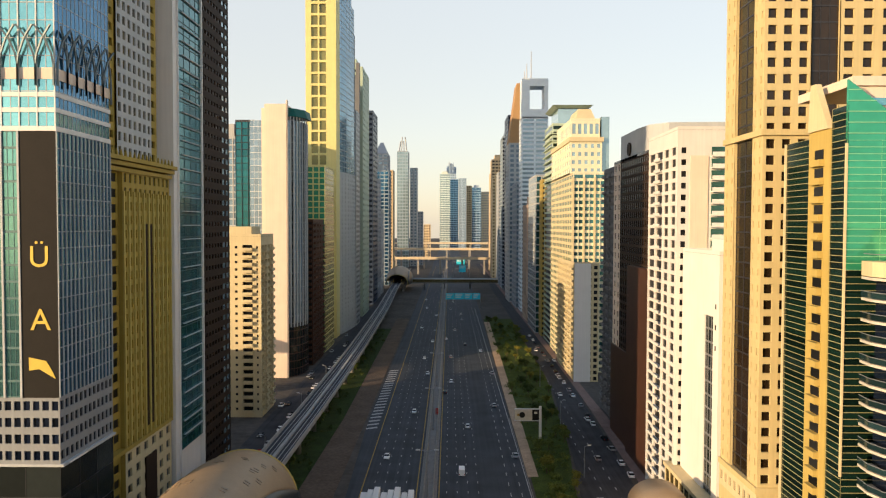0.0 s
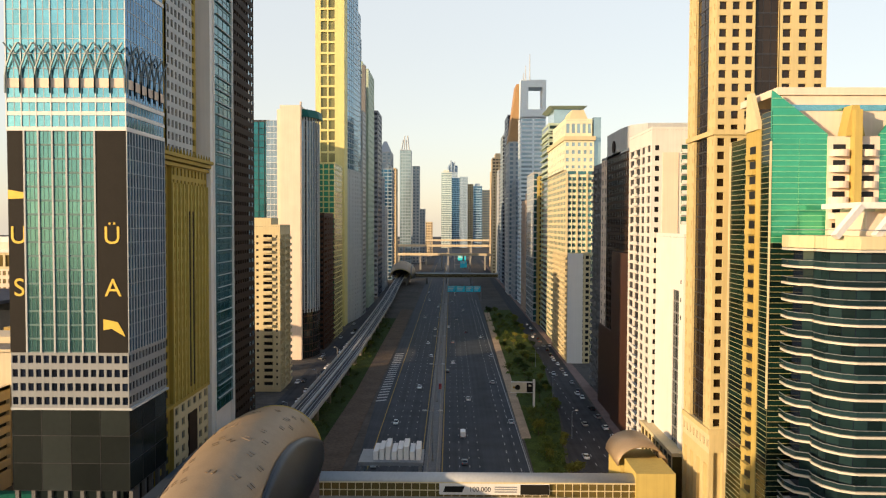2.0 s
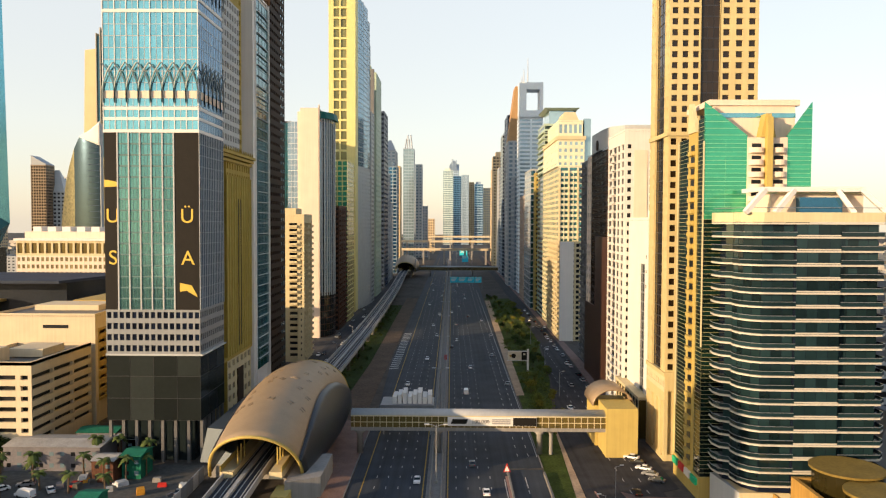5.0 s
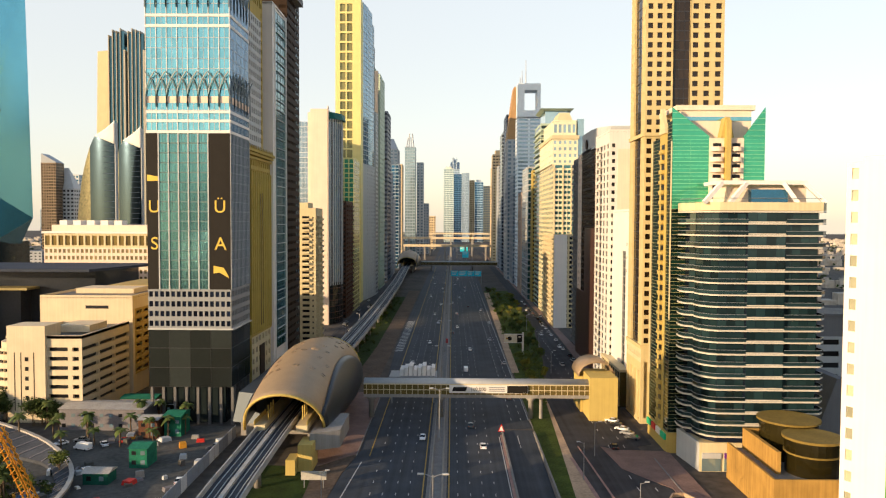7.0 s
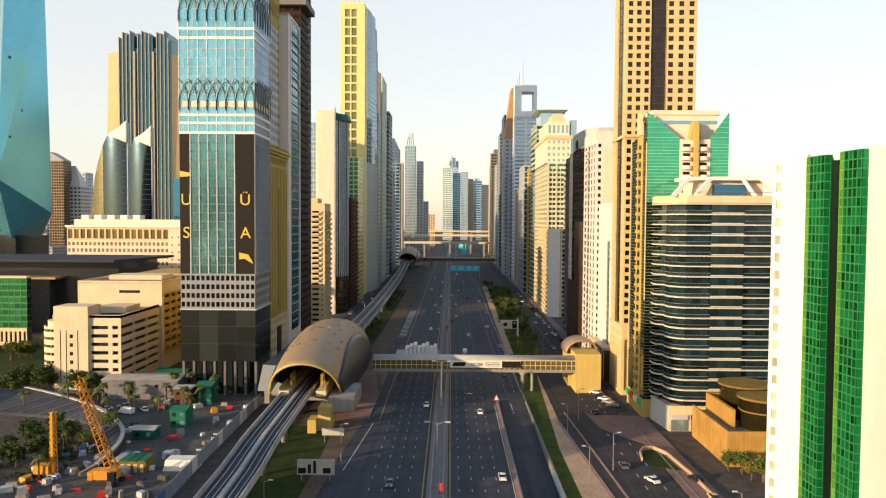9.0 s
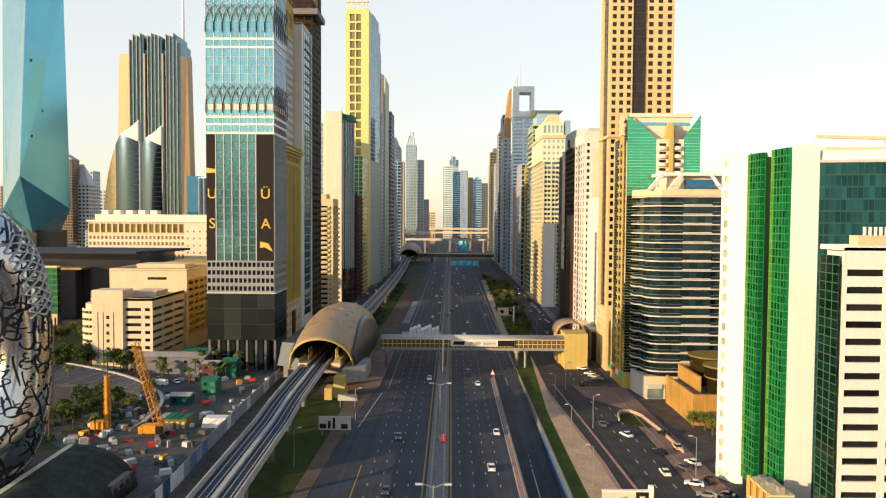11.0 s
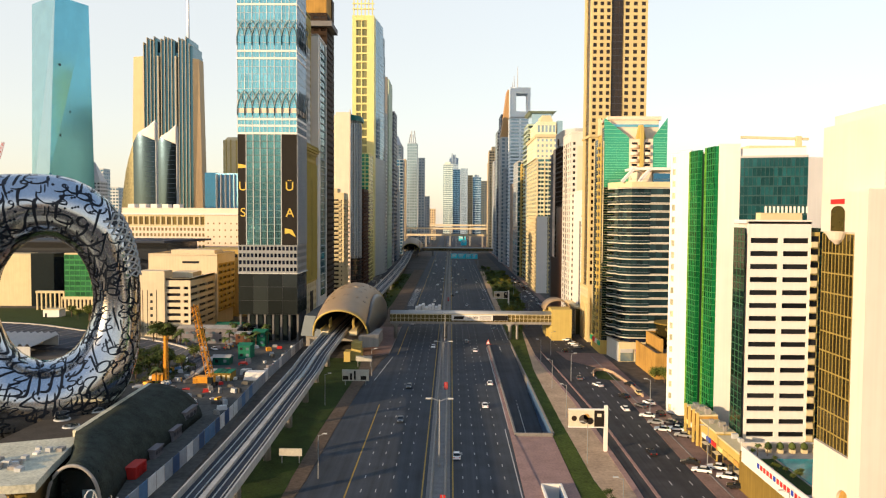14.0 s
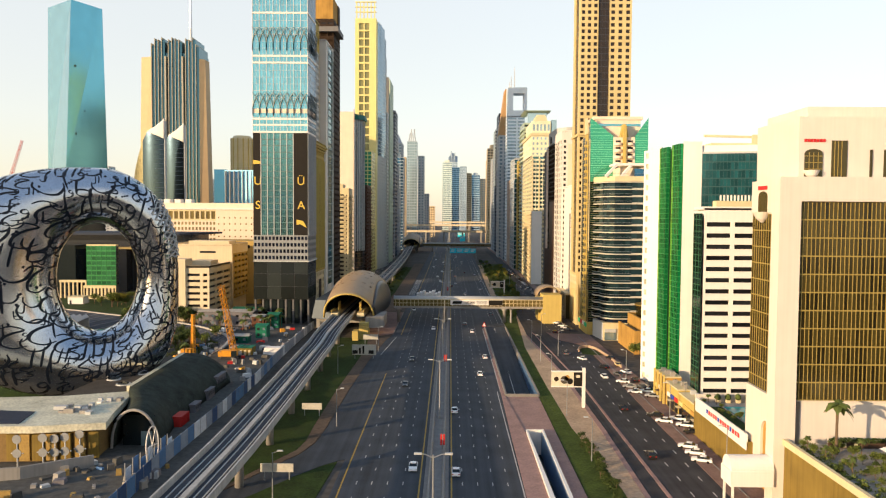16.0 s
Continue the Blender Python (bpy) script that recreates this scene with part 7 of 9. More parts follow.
# ---- the ring-shaped museum ----
M_SILVER = mat("brushed steel skin", (0.52, 0.54, 0.57), 0.17, 0.95, 0.08, 5, 0.06, 3.0)
M_STROKE = mat("dark calligraphy glass", (0.012, 0.016, 0.024), 0.15, 0.1, 0.1, 3)
RC, RPHI = Vector((-109.5, -14.0, 37.4)), radians(25)
RE, RN = Vector((math.cos(RPHI), math.sin(RPHI), 0)), Vector((math.sin(RPHI), -math.cos(RPHI), 0))


def mix4(c, s, right, top, left, bottom):
    """A value round the ring from its four sides."""
    h = right if c > 0 else left
    v = top if s > 0 else bottom
    return (h * c * c + v * s * s) / (c * c + s * s)


def ring_point(u, v, out=0.0):
    c, s = math.cos(u), math.sin(u)
    hole = Vector((11.0 * c, 16.2 * s))
    thick = mix4(c, s, 11.8, 16.5, 38.0, 20.0) / 2
    axial = mix4(c, s, 7.0, 10.5, 14.0, 12.0)
    d = Vector((c / 11.0, s / 16.2)).normalized()
    rad = thick + (thick + out) * -math.cos(v)
    ax = (axial + out) * math.sin(v)
    q = hole + d * rad
    return RC + RE * q.x + Vector((0, 0, 1)) * q.y + RN * ax


def museum():
    t = thing("museum", "silver ring-shaped museum covered in dark calligraphy strokes", "museum", RC.x, RC.y)
    g, nu, nv = Geo(), 96, 36
    for i in range(nu):
        for j in range(nv):
            g.v.append(tuple(ring_point(2 * math.pi * i / nu, 2 * math.pi * j / nv)))
    for i in range(nu):
        for j in range(nv):
            a, b = i * nv + j, i * nv + (j + 1) % nv
            c, d = ((i + 1) % nu) * nv + (j + 1) % nv, ((i + 1) % nu) * nv + j
            g.f.append((a, b, c, d))
    part("skin", g, M_SILVER, t, "brushed steel skin", True)
    rng = random.Random(11)

    def smooth_line(p, n=5):
        """A rounded line through the points."""
        q = [p[0]] + list(p) + [p[-1]]
        r = []
        for a, b, c, d in zip(q, q[1:], q[2:], q[3:]):
            for k in range(n):
                s = k / n
                r.append(tuple(0.5 * (2 * b[i] + (c[i] - a[i]) * s + (2 * a[i] - 5 * b[i] + 4 * c[i] - d[i]) * s * s + (3 * b[i] - a[i] - 3 * c[i] + d[i]) * s ** 3) for i in (0, 1)))
        return r + [p[-1]]

    def arc(cx, cy, r, a0, a1, n=9, sq=1.0):
        return [(cx + r * math.cos(radians(a0 + (a1 - a0) * k / (n - 1))), cy + sq * r * math.sin(radians(a0 + (a1 - a0) * k / (n - 1)))) for k in range(n)]

    glyphs = (
        [[(0.12, 1.1), (0.0, 0.9), (-0.05, 0.3), (0.0, -0.4), (0.06, -1.1)]],
        [[(0.32, 1.15), (0.28, 0.4), (0.3, -0.3), (0.1, -0.7), (-0.3, -0.75), (-0.65, -0.45), (-0.68, -0.15)]],
        [arc(0.25, 0.35, 0.3, 20, 350, 9), [(0.55, 0.4), (0.52, -0.1), (0.2, -0.55), (-0.3, -0.78), (-0.95, -0.7)]],
        [[(0.85, 0.4), (0.9, -0.1), (0.5, -0.6), (0.0, -0.72), (-0.5, -0.58), (-0.88, -0.1), (-0.8, 0.35)]],
        [[(-0.65, 0.5), (-0.1, 0.75), (0.65, 0.5), (0.0, 0.2), (-0.5, -0.2), (-0.58, -0.7), (0.0, -1.0), (0.75, -0.85)]],
        [[(-0.2, 1.25), (-0.24, 0.6), (-0.2, -0.1)], arc(0.3, 0.05, 0.62, -170, 175, 11, 0.5)],
        [[(0.5, 0.8), (0.1, 0.92), (-0.15, 0.6), (0.1, 0.35), (0.55, 0.3)], [(0.1, 0.35), (-0.5, 0.0), (-0.62, -0.5), (-0.1, -0.88), (0.7, -0.75)]],
        [[(0.95, 1.0), (0.1, 0.55), (-0.3, 0.25), (0.45, -0.05), (0.5, -0.4), (-0.2, -0.5), (-0.95, -0.42)]],
        [[(0.4, 1.1), (0.42, 0.1), (0.36, -0.7)], [(-0.2, 1.0), (-0.2, 0.1), (-0.26, -0.7), (-0.8, -0.8)]],
    )
    done, rest = [], Geo()

    def mark(u0, v0, strokes, size, w, tilt):
        p = ring_point(u0, v0)
        ru = max(5.0, (ring_point(u0 + 0.02, v0) - p).length / 0.02)
        rv = max(4.0, (ring_point(u0, v0 + 0.02) - p).length / 0.02)
        ct, sn = math.cos(radians(tilt)), math.sin(radians(tilt))
        cu, su = math.cos(u0), math.sin(u0)
        g = Geo()

        def put(a, b):
            a, b = a * ct - b * sn, a * sn + b * ct
            g.v.append(tuple(ring_point(u0 + (-a * su + b * cu) / ru, v0 + (a * cu + b * su) / rv, 0.08)))
        for stroke in strokes:
            pts = [(a * size, b * size) for a, b in smooth_line(stroke)]
            n, first = len(pts), len(g.v)
            for k, (a, b) in enumerate(pts):
                p0, p1 = pts[max(k - 1, 0)], pts[min(k + 1, n - 1)]
                dx, dy = p1[0] - p0[0], p1[1] - p0[1]
                L = math.hypot(dx, dy) or 1
                # a broad pen: thick across one slant, thin along it
                pen = 0.45 + 0.55 * abs(math.sin(math.atan2(dy, dx) + 0.6))
                ww = w * pen * (0.3 + 0.7 * min(1.0, 5.0 * min(k + 0.5, n - 0.6 - k) / n)) / 2
                put(a - dy / L * ww, b + dx / L * ww)
                put(a + dy / L * ww, b - dx / L * ww)
            for k in range(n - 1):
                i = first + 2 * k
                g.f.append((i, i + 1, i + 3, i + 2))
        if len(done) <= 300:
            part("window", g, M_STROKE, t)
        else:
            base = len(rest.v)
            rest.v += g.v
            rest.f += [tuple(base + i for i in f) for f in g.f]

    def dots(u0, v0, size):
        n = rng.choice((1, 1, 2, 2, 3))
        q = 0.16
        sts = [[(0.42 * k - q, -0.02), (0.42 * k, 0.02), (0.42 * k + q, 0.06)] for k in range(n)]
        mark(u0, v0, sts, size, 0.34 * size, rng.uniform(20, 50))

    for big, tries in ((0.95, 700), (0.6, 900), (0.0, 500), (0.38, 1400)):
        for _ in range(tries):
            if len(done) > 640:
                break
            u0, v0 = rng.uniform(0, 2 * math.pi), rng.uniform(0, 2 * math.pi)
            # the side that faces away from the road shows in no view
            if math.sin(v0) < -0.5 or (math.cos(u0) < -0.3 and math.sin(v0) < 0.05):
                continue
            p = ring_point(u0, v0)
            room = mix4(math.cos(u0), math.sin(u0), 2.8, 3.8, 5.2, 3.8)
            size = max(1.2, room * (big or 0.3)) * rng.uniform(0.85, 1.1)
            gap = 0.45 if big else 0.28
            if any((p - q).length < gap * (size + s) for q, s in done):
                continue
            done.append((p, size))
            if big:
                mark(u0, v0, rng.choice(glyphs), size, min(1.0, 0.145 * size + 0.15), rng.uniform(-9, 9))
            else:
                dots(u0, v0, size * 1.6)
    tagged(part("window", rest, M_STROKE, t), kind="stuff")
    # steel ribs of the unfinished strip
    for k in range(9):
        u = radians(14 + 4.5 * k)
        for v0 in (2.0, 2.5, 3.0):
            part("scaffold_bar", Geo().beam(ring_point(u, v0, 0.5), ring_point(u + 0.07, v0 + 0.5, 0.5), 0.3), M_PALE, t)
            part("scaffold_bar", Geo().beam(ring_point(u + 0.07, v0, 0.5), ring_point(u, v0 + 0.5, 0.5), 0.3), M_PALE, t)
    return t


museum()
# planted mound and pleated ramp behind the ring
g = Geo()
for k in range(13):
    for j in range(9):
        a, r = 2 * math.pi * k / 12, j / 8
        g.v.append((-135 + 42 * r * math.cos(a), 12 + 34 * r * math.sin(a), -0.2 + 6.0 * (1 - r * r)))
for k in range(12):
    for j in range(8):
        p = k * 9 + j
        g.f.append((p, p + 1, p + 10, p + 9))
solid("museum_mound", g, M_GRASS, "grassy mound under the museum", "mound", "structure", smooth=True)
g = Geo()
for k in range(9):
    x = -206 + 3.0 * k
    g.quad((x, 98, 4.2), (x + 1.5, 98, 5.6), (x + 1.5, 120, 7.4), (x, 120, 6.0))
    g.quad((x + 1.5, 98, 5.6), (x + 3.0, 98, 4.2), (x + 3.0, 120, 6.0), (x + 1.5, 120, 7.4))
g.box(-206, -179, 97.6, 98.0, 0, 4.4).box(-206, -179, 119.6, 120.0, 0, 6.2)
solid("pleated_roof", g, M_PALE, "low pleated pale metal roof behind the museum", "roof")
sheet("park_lawn", [(-330, 150), (-165, 130), (-165, 205), (-205, 256), (-330, 256)], 0.05, M_GRASS, "park lawn beyond the museum", category="grass")

# ---- low hall, hoarding and building site beside the track ----


def vault_hall():
    t = thing("vault_hall", "long dark barrel-vaulted hall with a pale flat-roofed wing", "building", -84, -30)
    n, x0, x1, y0, y1 = 16, -84.4, -73.8, -60.0, 10.0

    def beam_x(y):
        return -90.0 - 2.4 * (y + 36) / 41

    def section(y, out=0.0):
        """An arch at the near end that opens into one long slope under the beam."""
        w = min(1.0, max(0.0, (y - y0) / 25))
        w = w * w * (3 - 2 * w)
        pts = []
        for k in range(n + 1):
            a = math.pi * k / n
            ax, az = -79.1 + (5.3 + out) * math.cos(a), (9.2 + out) * math.sin(a) ** 0.8 if 0 < k < n else 0.0
            if a < math.pi / 2:
                bx, bz = beam_x(y) + (-77.4 - beam_x(y)) * math.cos(a) ** 0.9, (9.6 + out) * math.sin(a) ** 1.1
            else:
                bx, bz = beam_x(y), 9.6 * (1 - (k - n / 2) / (n / 2))
            pts.append((ax + (bx - ax) * w, y, az + (bz - az) * w))
        return pts

    ys = [y0 + (y1 - y0) * k / 28 for k in range(29)]
    v = part("vault", Geo().grid([section(y) for y in ys]), M_VAULT, t, "dark green ribbed vault", True)
    v.modifiers.new("thick", "SOLIDIFY").thickness = 0.4
    for k in range(22):
        pts = section(y0 + 0.6 + k * 3.2, 0.1)[: n // 2 + 1]
        part("rib", Geo().tube(pts, [0.11] * len(pts), 5), M_CONC_D, t)
    for k, r in ((2, 0.16), (4, 0.10), (5, 0.16), (7, 0.12)):
        part("purlin", Geo().tube([section(y, 0.14)[k] for y in ys[9:]], [r] * (len(ys) - 9), 5), M_CONC, t)
    part("arch_rim", Geo().tube(section(y0, 0.15), [0.35] * (n + 1), 8), M_CONC, t)
    for k, (y, x, h, d) in enumerate(((-2, -80.5, 4.2, 9), (-14, -79.5, 2.6, 6), (-28, -78.6, 2.0, 5))):
        part("side_plant", Geo().box(x, x + 3.0, y, y + d, -0.1, h).box(x - 0.2, x + 3.2, y - 0.2, y + d + 0.2, h, h + 0.3), M_SHEDW, t, "grey plant housing at the foot of the slope")
        for j in range(3):
            part("vent", Geo().box(x + 3.0, x + 3.06, y + 0.5 + j * d / 3, y + 0.3 + (j + 0.7) * d / 3, h * 0.4, h * 0.8), M_STEEL_D, t)
    part("end_wall", Geo().box(x0 + 1.4, x1 - 1.4, y0 + 2.5, y0 + 2.8, 0, 7.5), G_SMOKE, t)
    part("door", Geo().box(-78.4, -75.6, y0 + 2.2, y0 + 2.5, 0, 3.6), G_PALE, t)
    part("brown_roof", Geo().prism([(-106, -46), (-89.6, -46), (-92.8, 10), (-104, 10)], 0, 8.4), M_BROWNR, t, "brown flat roof")
    for x, y in ((-95.1, -30.0), (-95.8, -16.0), (-96.4, -8.0), (-100.5, -24), (-101.5, -4)):
        part("skylight", Geo().tube([(x, y, 8.4), (x, y, 8.9)], (1.7, 1.5), 18), G_SMOKE, t, "round skylight")
        part("skylight_rim", Geo().tube([(x, y, 8.4), (x, y, 8.7)], (2.0, 1.9), 18), M_PALE, t)
    part("parapet", Geo().prism([(-90.6, -38), (-89.3, -38), (-92.0, 10), (-93.3, 10)], 8.0, 9.9), M_WINGR, t)
    part("pale_wing", Geo().prism([(-150, -74), (-97, -71.6), (-82.0, -68.2), (-84.5, -58), (-88.5, -38), (-104, -44), (-150, -50)], 7.0, 8.6), M_WINGR, t, "dusty cream flat roof")
    part("dark_wing_roof", Geo().prism([(-150, -72), (-101, -70), (-103, -60), (-150, -56)], 8.6, 8.8), M_ROOFD, t)
    part("wing_wall", Geo().prism([(-149, -72), (-97, -69.8), (-84.6, -67), (-86, -56), (-149, -52)], 0, 7.0), M_BRONZEW, t)
    for k in range(7):
        x = -103.5 + 2.9 * k
        y = -70.3 + max(0.0, (x + 97) * 0.22)
        part("wing_panel", Geo().prism([(x, y - 0.35), (x + 2.3, y - 0.25), (x + 2.3, y + 0.3), (x, y + 0.3)], 0.4, 6.4), M_BRONZEW2 if k % 2 else M_OLIVEW, t)
    rng = random.Random(4)
    for k in range(16):
        x, y = rng.uniform(-100, -88), rng.uniform(-62, -47)
        part("roof_unit", Geo().box(x, x + rng.uniform(0.8, 2.4), y, y + rng.uniform(0.8, 2), 8.6, 8.6 + rng.uniform(0.4, 1.4)), rng.choice((M_WHITE, M_CONC, M_PALE)), t)
    return t


M_SHEDW = mat("grey shed panels", (0.16, 0.15, 0.16), 0.6, 0, 0.2, 3)
M_VAULT = mat("dark green ribbed vault", (0.026, 0.034, 0.028), 0.85, 0, 0.7, 3, 0.9, 0.6)
M_BROWNR = mat("brown roof felt", (0.07, 0.06, 0.048), 0.85, 0, 0.3, 4)
M_WINGR = mat("dusty cream roof", (0.54, 0.52, 0.40), 0.85, 0, 0.35, 5)
M_BRONZEW = mat("bronze wall", (0.20, 0.13, 0.05), 0.6, 0.1, 0.2, 4)
M_BRONZEW2 = mat("ochre wall panel", (0.33, 0.22, 0.07), 0.6, 0.1, 0.2, 4)
vault_hall()


def disc_mast(x, y, h):
    t = thing("disc_mast", "pale mast carrying metal discs", "sculpture", x, y, group="masts with discs")
    part("pole", Geo().tube([(x, y, 0), (x, y, h)], (0.18, 0.14), 8), M_PALE, t)
    for k, z in enumerate((h - 0.8, h * 0.45)):
        part("disc", Geo().tube([(x, y - 0.25, z), (x, y - 0.1, z)], (1.0, 1.0), 18), M_STEEL, t)
    part("arm", Geo().box(x - 1.4, x + 1.4, y - 0.1, y + 0.1, h * 0.45 - 0.1, h * 0.45 + 0.1), M_PALE, t)


for x, y, h in ((-99, -74, 7.2), (-93.6, -73.4, 7.4), (-91.4, -72.6, 7.0), (-89.4, -72.0, 7.2), (-86.6, -71.0, 7.6)):
    disc_mast(x, y, h)


def hoarding():
    t = thing("hoarding", "long site hoarding of blue and white panels", "fence", -66, -20)
    line = [(-66.0, -110), (-67.6, -70), (-67.2, -30), (-67.8, 10), (-69.2, 36), (-70.4, 70), (-71, 128)]
    rng = random.Random(2)
    for (xa, ya), (xb, yb) in zip(line, line[1:]):
        L = math.hypot(xb - xa, yb - ya)
        n = int(L / 4.4)
        for k in range(n):
            m = rng.choice((M_HBLUE, M_HBLUE, M_HNAVY, M_HWHITE, M_HGREY)) if ya < 30 else rng.choice((M_HGREY, M_HWHITE, M_HGREY))
            piece("panel", ("panel", round(L / n, 2)), lambda: Geo().box(0.04, L / n - 0.04, -0.06, 0.06, 0, 3.9), m, t, face_pose((xa, ya), (xb, yb), k * L / n, 0))
            piece("post", "hpost", lambda: Geo().box(-0.08, 0.08, -0.1, 0.1, 0, 4.1), M_STEEL, t, face_pose((xa, ya), (xb, yb), k * L / n, 0))
    return t


M_HBLUE = mat("blue hoarding", (0.09, 0.19, 0.36), 0.5, 0, 0.2, 2)
M_HNAVY = mat("navy hoarding", (0.04, 0.08, 0.18), 0.5, 0, 0.2, 2)
M_HWHITE = mat("white hoarding", (0.62, 0.66, 0.70), 0.5, 0, 0.2, 2)
M_HGREY = mat("grey hoarding", (0.26, 0.31, 0.38), 0.5, 0, 0.2, 2)
hoarding()
M_CRANE = mat("orange-yellow machine paint", (0.62, 0.28, 0.03), 0.45, 0.1, 0.25, 1.5)
M_RED = mat("red paint", (0.45, 0.03, 0.025), 0.45, 0, 0.15, 1.5)
M_RUSTN = mat("rust brown netting", (0.11, 0.05, 0.03), 0.85, 0, 0.35, 1.5, 0.3, 0.4)
M_NET = mat("green scaffold netting", (0.015, 0.14, 0.085), 0.85, 0, 0.35, 1.5, 0.3, 0.4)
M_NETD = mat("dark green netting", (0.01, 0.09, 0.06), 0.85, 0, 0.35, 1.5, 0.3, 0.4)
M_SHEDR = mat("pale shed roof", (0.36, 0.34, 0.31), 0.6, 0.1, 0.25, 4)


def lattice(g, a, b, w, n):
    """A four-legged braced boom from a to b."""
    a, b = Vector(a), Vector(b)
    d = (b - a).normalized()
    s = d.cross(Vector((0.2, 1, 0))).normalized() * w / 2
    u = s.cross(d).normalized() * w / 2
    cs = (s + u, s - u, -s - u, -s + u)
    for c in cs:
        g.beam(a + c, b + c * 0.6, 0.22)
    for k in range(n):
        p, q = a + (b - a) * k / n, a + (b - a) * (k + 1) / n
        for i in range(4):
            c, e = cs[i], cs[(i + 1) % 4]
            g.beam(p + c, q + e, 0.14)
    return g


def crawler_crane(x, y, tip):
    t = thing("crawler_crane", "orange crawler crane with a lattice boom", "crane", x, y)
    for s in (-1, 1):
        part("track", Geo().box(x - 3.2, x + 3.2, y + s * 2 - 0.5, y + s * 2 + 0.5, 0, 1.2), M_STEEL_D, t)
    part("house", Geo().box(x - 3.6, x + 2.2, y - 1.5, y + 1.5, 1.3, 3.6), M_CRANE, t)
    part("cab", Geo().box(x + 0.6, x + 2.4, y - 2.6, y - 1.5, 1.4, 3.6), G_SMOKE, t)
    part("counterweight", Geo().box(x - 4.8, x - 3.6, y - 1.6, y + 1.6, 1.2, 3.2), M_CRANE, t)
    part("boom", lattice(Geo(), (x + 1, y, 2.6), tip, 1.9, 16), M_CRANE, t)
    part("cable", Geo().beam(tip, (x - 3.5, y, 3.8), 0.07).beam(tip, (tip[0], tip[1] - 1, 6), 0.07), M_STEEL_D, t)


crawler_crane(-88.3, 49, (-86.5, 31, 30.3))


def drill_rig(x, y, h):
    t = thing("drill_rig", "tall orange piling rig", "machine", x, y)
    part("mast", lattice(Geo(), (x, y, 0.8), (x, y, h), 1.3, 12), M_CRANE, t)
    part("leader", Geo().box(x - 0.3, x + 0.3, y - 0.9, y - 0.4, 0.5, h), M_CRANE, t)
    part("body", Geo().box(x - 4.5, x - 0.6, y - 1.5, y + 1.5, 1.0, 3.2), M_CRANE, t)
    part("track", Geo().box(x - 5, x + 0.8, y - 1.9, y - 1.1, 0, 1.0).box(x - 5, x + 0.8, y + 1.1, y + 1.9, 0, 1.0), M_STEEL_D, t)


drill_rig(-104.8, 53.5, 16.8)


def shed(x0, x1, y0, y1, h, label, wall, roof):
    t = thing("site_shed", label, "shed", (x0 + x1) / 2, (y0 + y1) / 2, group="site sheds")
    part("wall", Geo().box(x0, x1, y0, y1, -0.1, h), wall, t)
    part("roof", Geo().prism([(x0 - 0.4, y0 - 0.4), (x1 + 0.4, y0 - 0.4), (x1 + 0.4, y1 + 0.4), (x0 - 0.4, y1 + 0.4)], h, h + 0.8, [(x0 - 0.4, (y0 + y1) / 2 - 0.2), (x1 + 0.4, (y0 + y1) / 2 - 0.2), (x1 + 0.4, (y0 + y1) / 2 + 0.2), (x0 - 0.4, (y0 + y1) / 2 + 0.2)]), roof, t)
    n = max(2, int((x1 - x0) / 3))
    for k in range(n):
        for z in ((1.0, 2.2), (h / 2 + 0.9, h / 2 + 2.0)):
            if z[1] < h:
                xx = x0 + (k + 0.3) * (x1 - x0) / n
                part("window", Geo().box(xx, xx + 1.2, y0 - 0.05, y0, *z), G_PALE if k % 3 else G_DARK, t)


shed(-131, -103, 134, 146, 7.0, "grey two-storey prefabricated site office", M_SHEDW, M_SHEDR)
shed(-118, -106, 150, 158, 6.5, "grey site shed with a green roof", M_SHEDW, M_NET)
for x0, x1, y0, y1, h, m, r in ((-92, -87, 98, 105, 5.5, M_NET, M_NET), (-94, -88.6, 128, 136, 6.6, M_NET, M_NET), (-101, -95, 125, 132, 6, M_RUSTN, M_SHEDR), (-104, -97.5, 145, 152, 6, M_RUSTN, M_SHEDR), (-98.4, -91.8, 85, 90, 3.0, M_NETD, M_SHEDR)):
    shed(x0, x1, y0, y1, h, "site shed wrapped in green netting", m, r)


def container_row():
    t = thing("site_cabin", "ochre site cabin with green and pale roof panels", "cabin", -87, 60)
    part("body", Geo().box(-91.2, -82.6, 57, 63, -0.1, 2.9), M_OLIVEW, t)
    for k, m in enumerate((M_SHEDR, M_NET, M_NETD, M_NET)):
        part("roof_panel", Geo().box(-91.4 + 2.3 * k, -89.4 + 2.3 * k, 56.6, 63.3, 2.9, 3.2), m, t)
    for k in range(5):
        part("door", Geo().box(-90.8 + 1.7 * k, -89.9 + 1.7 * k, 56.94, 57, 0, 2.1), M_CREAM, t)


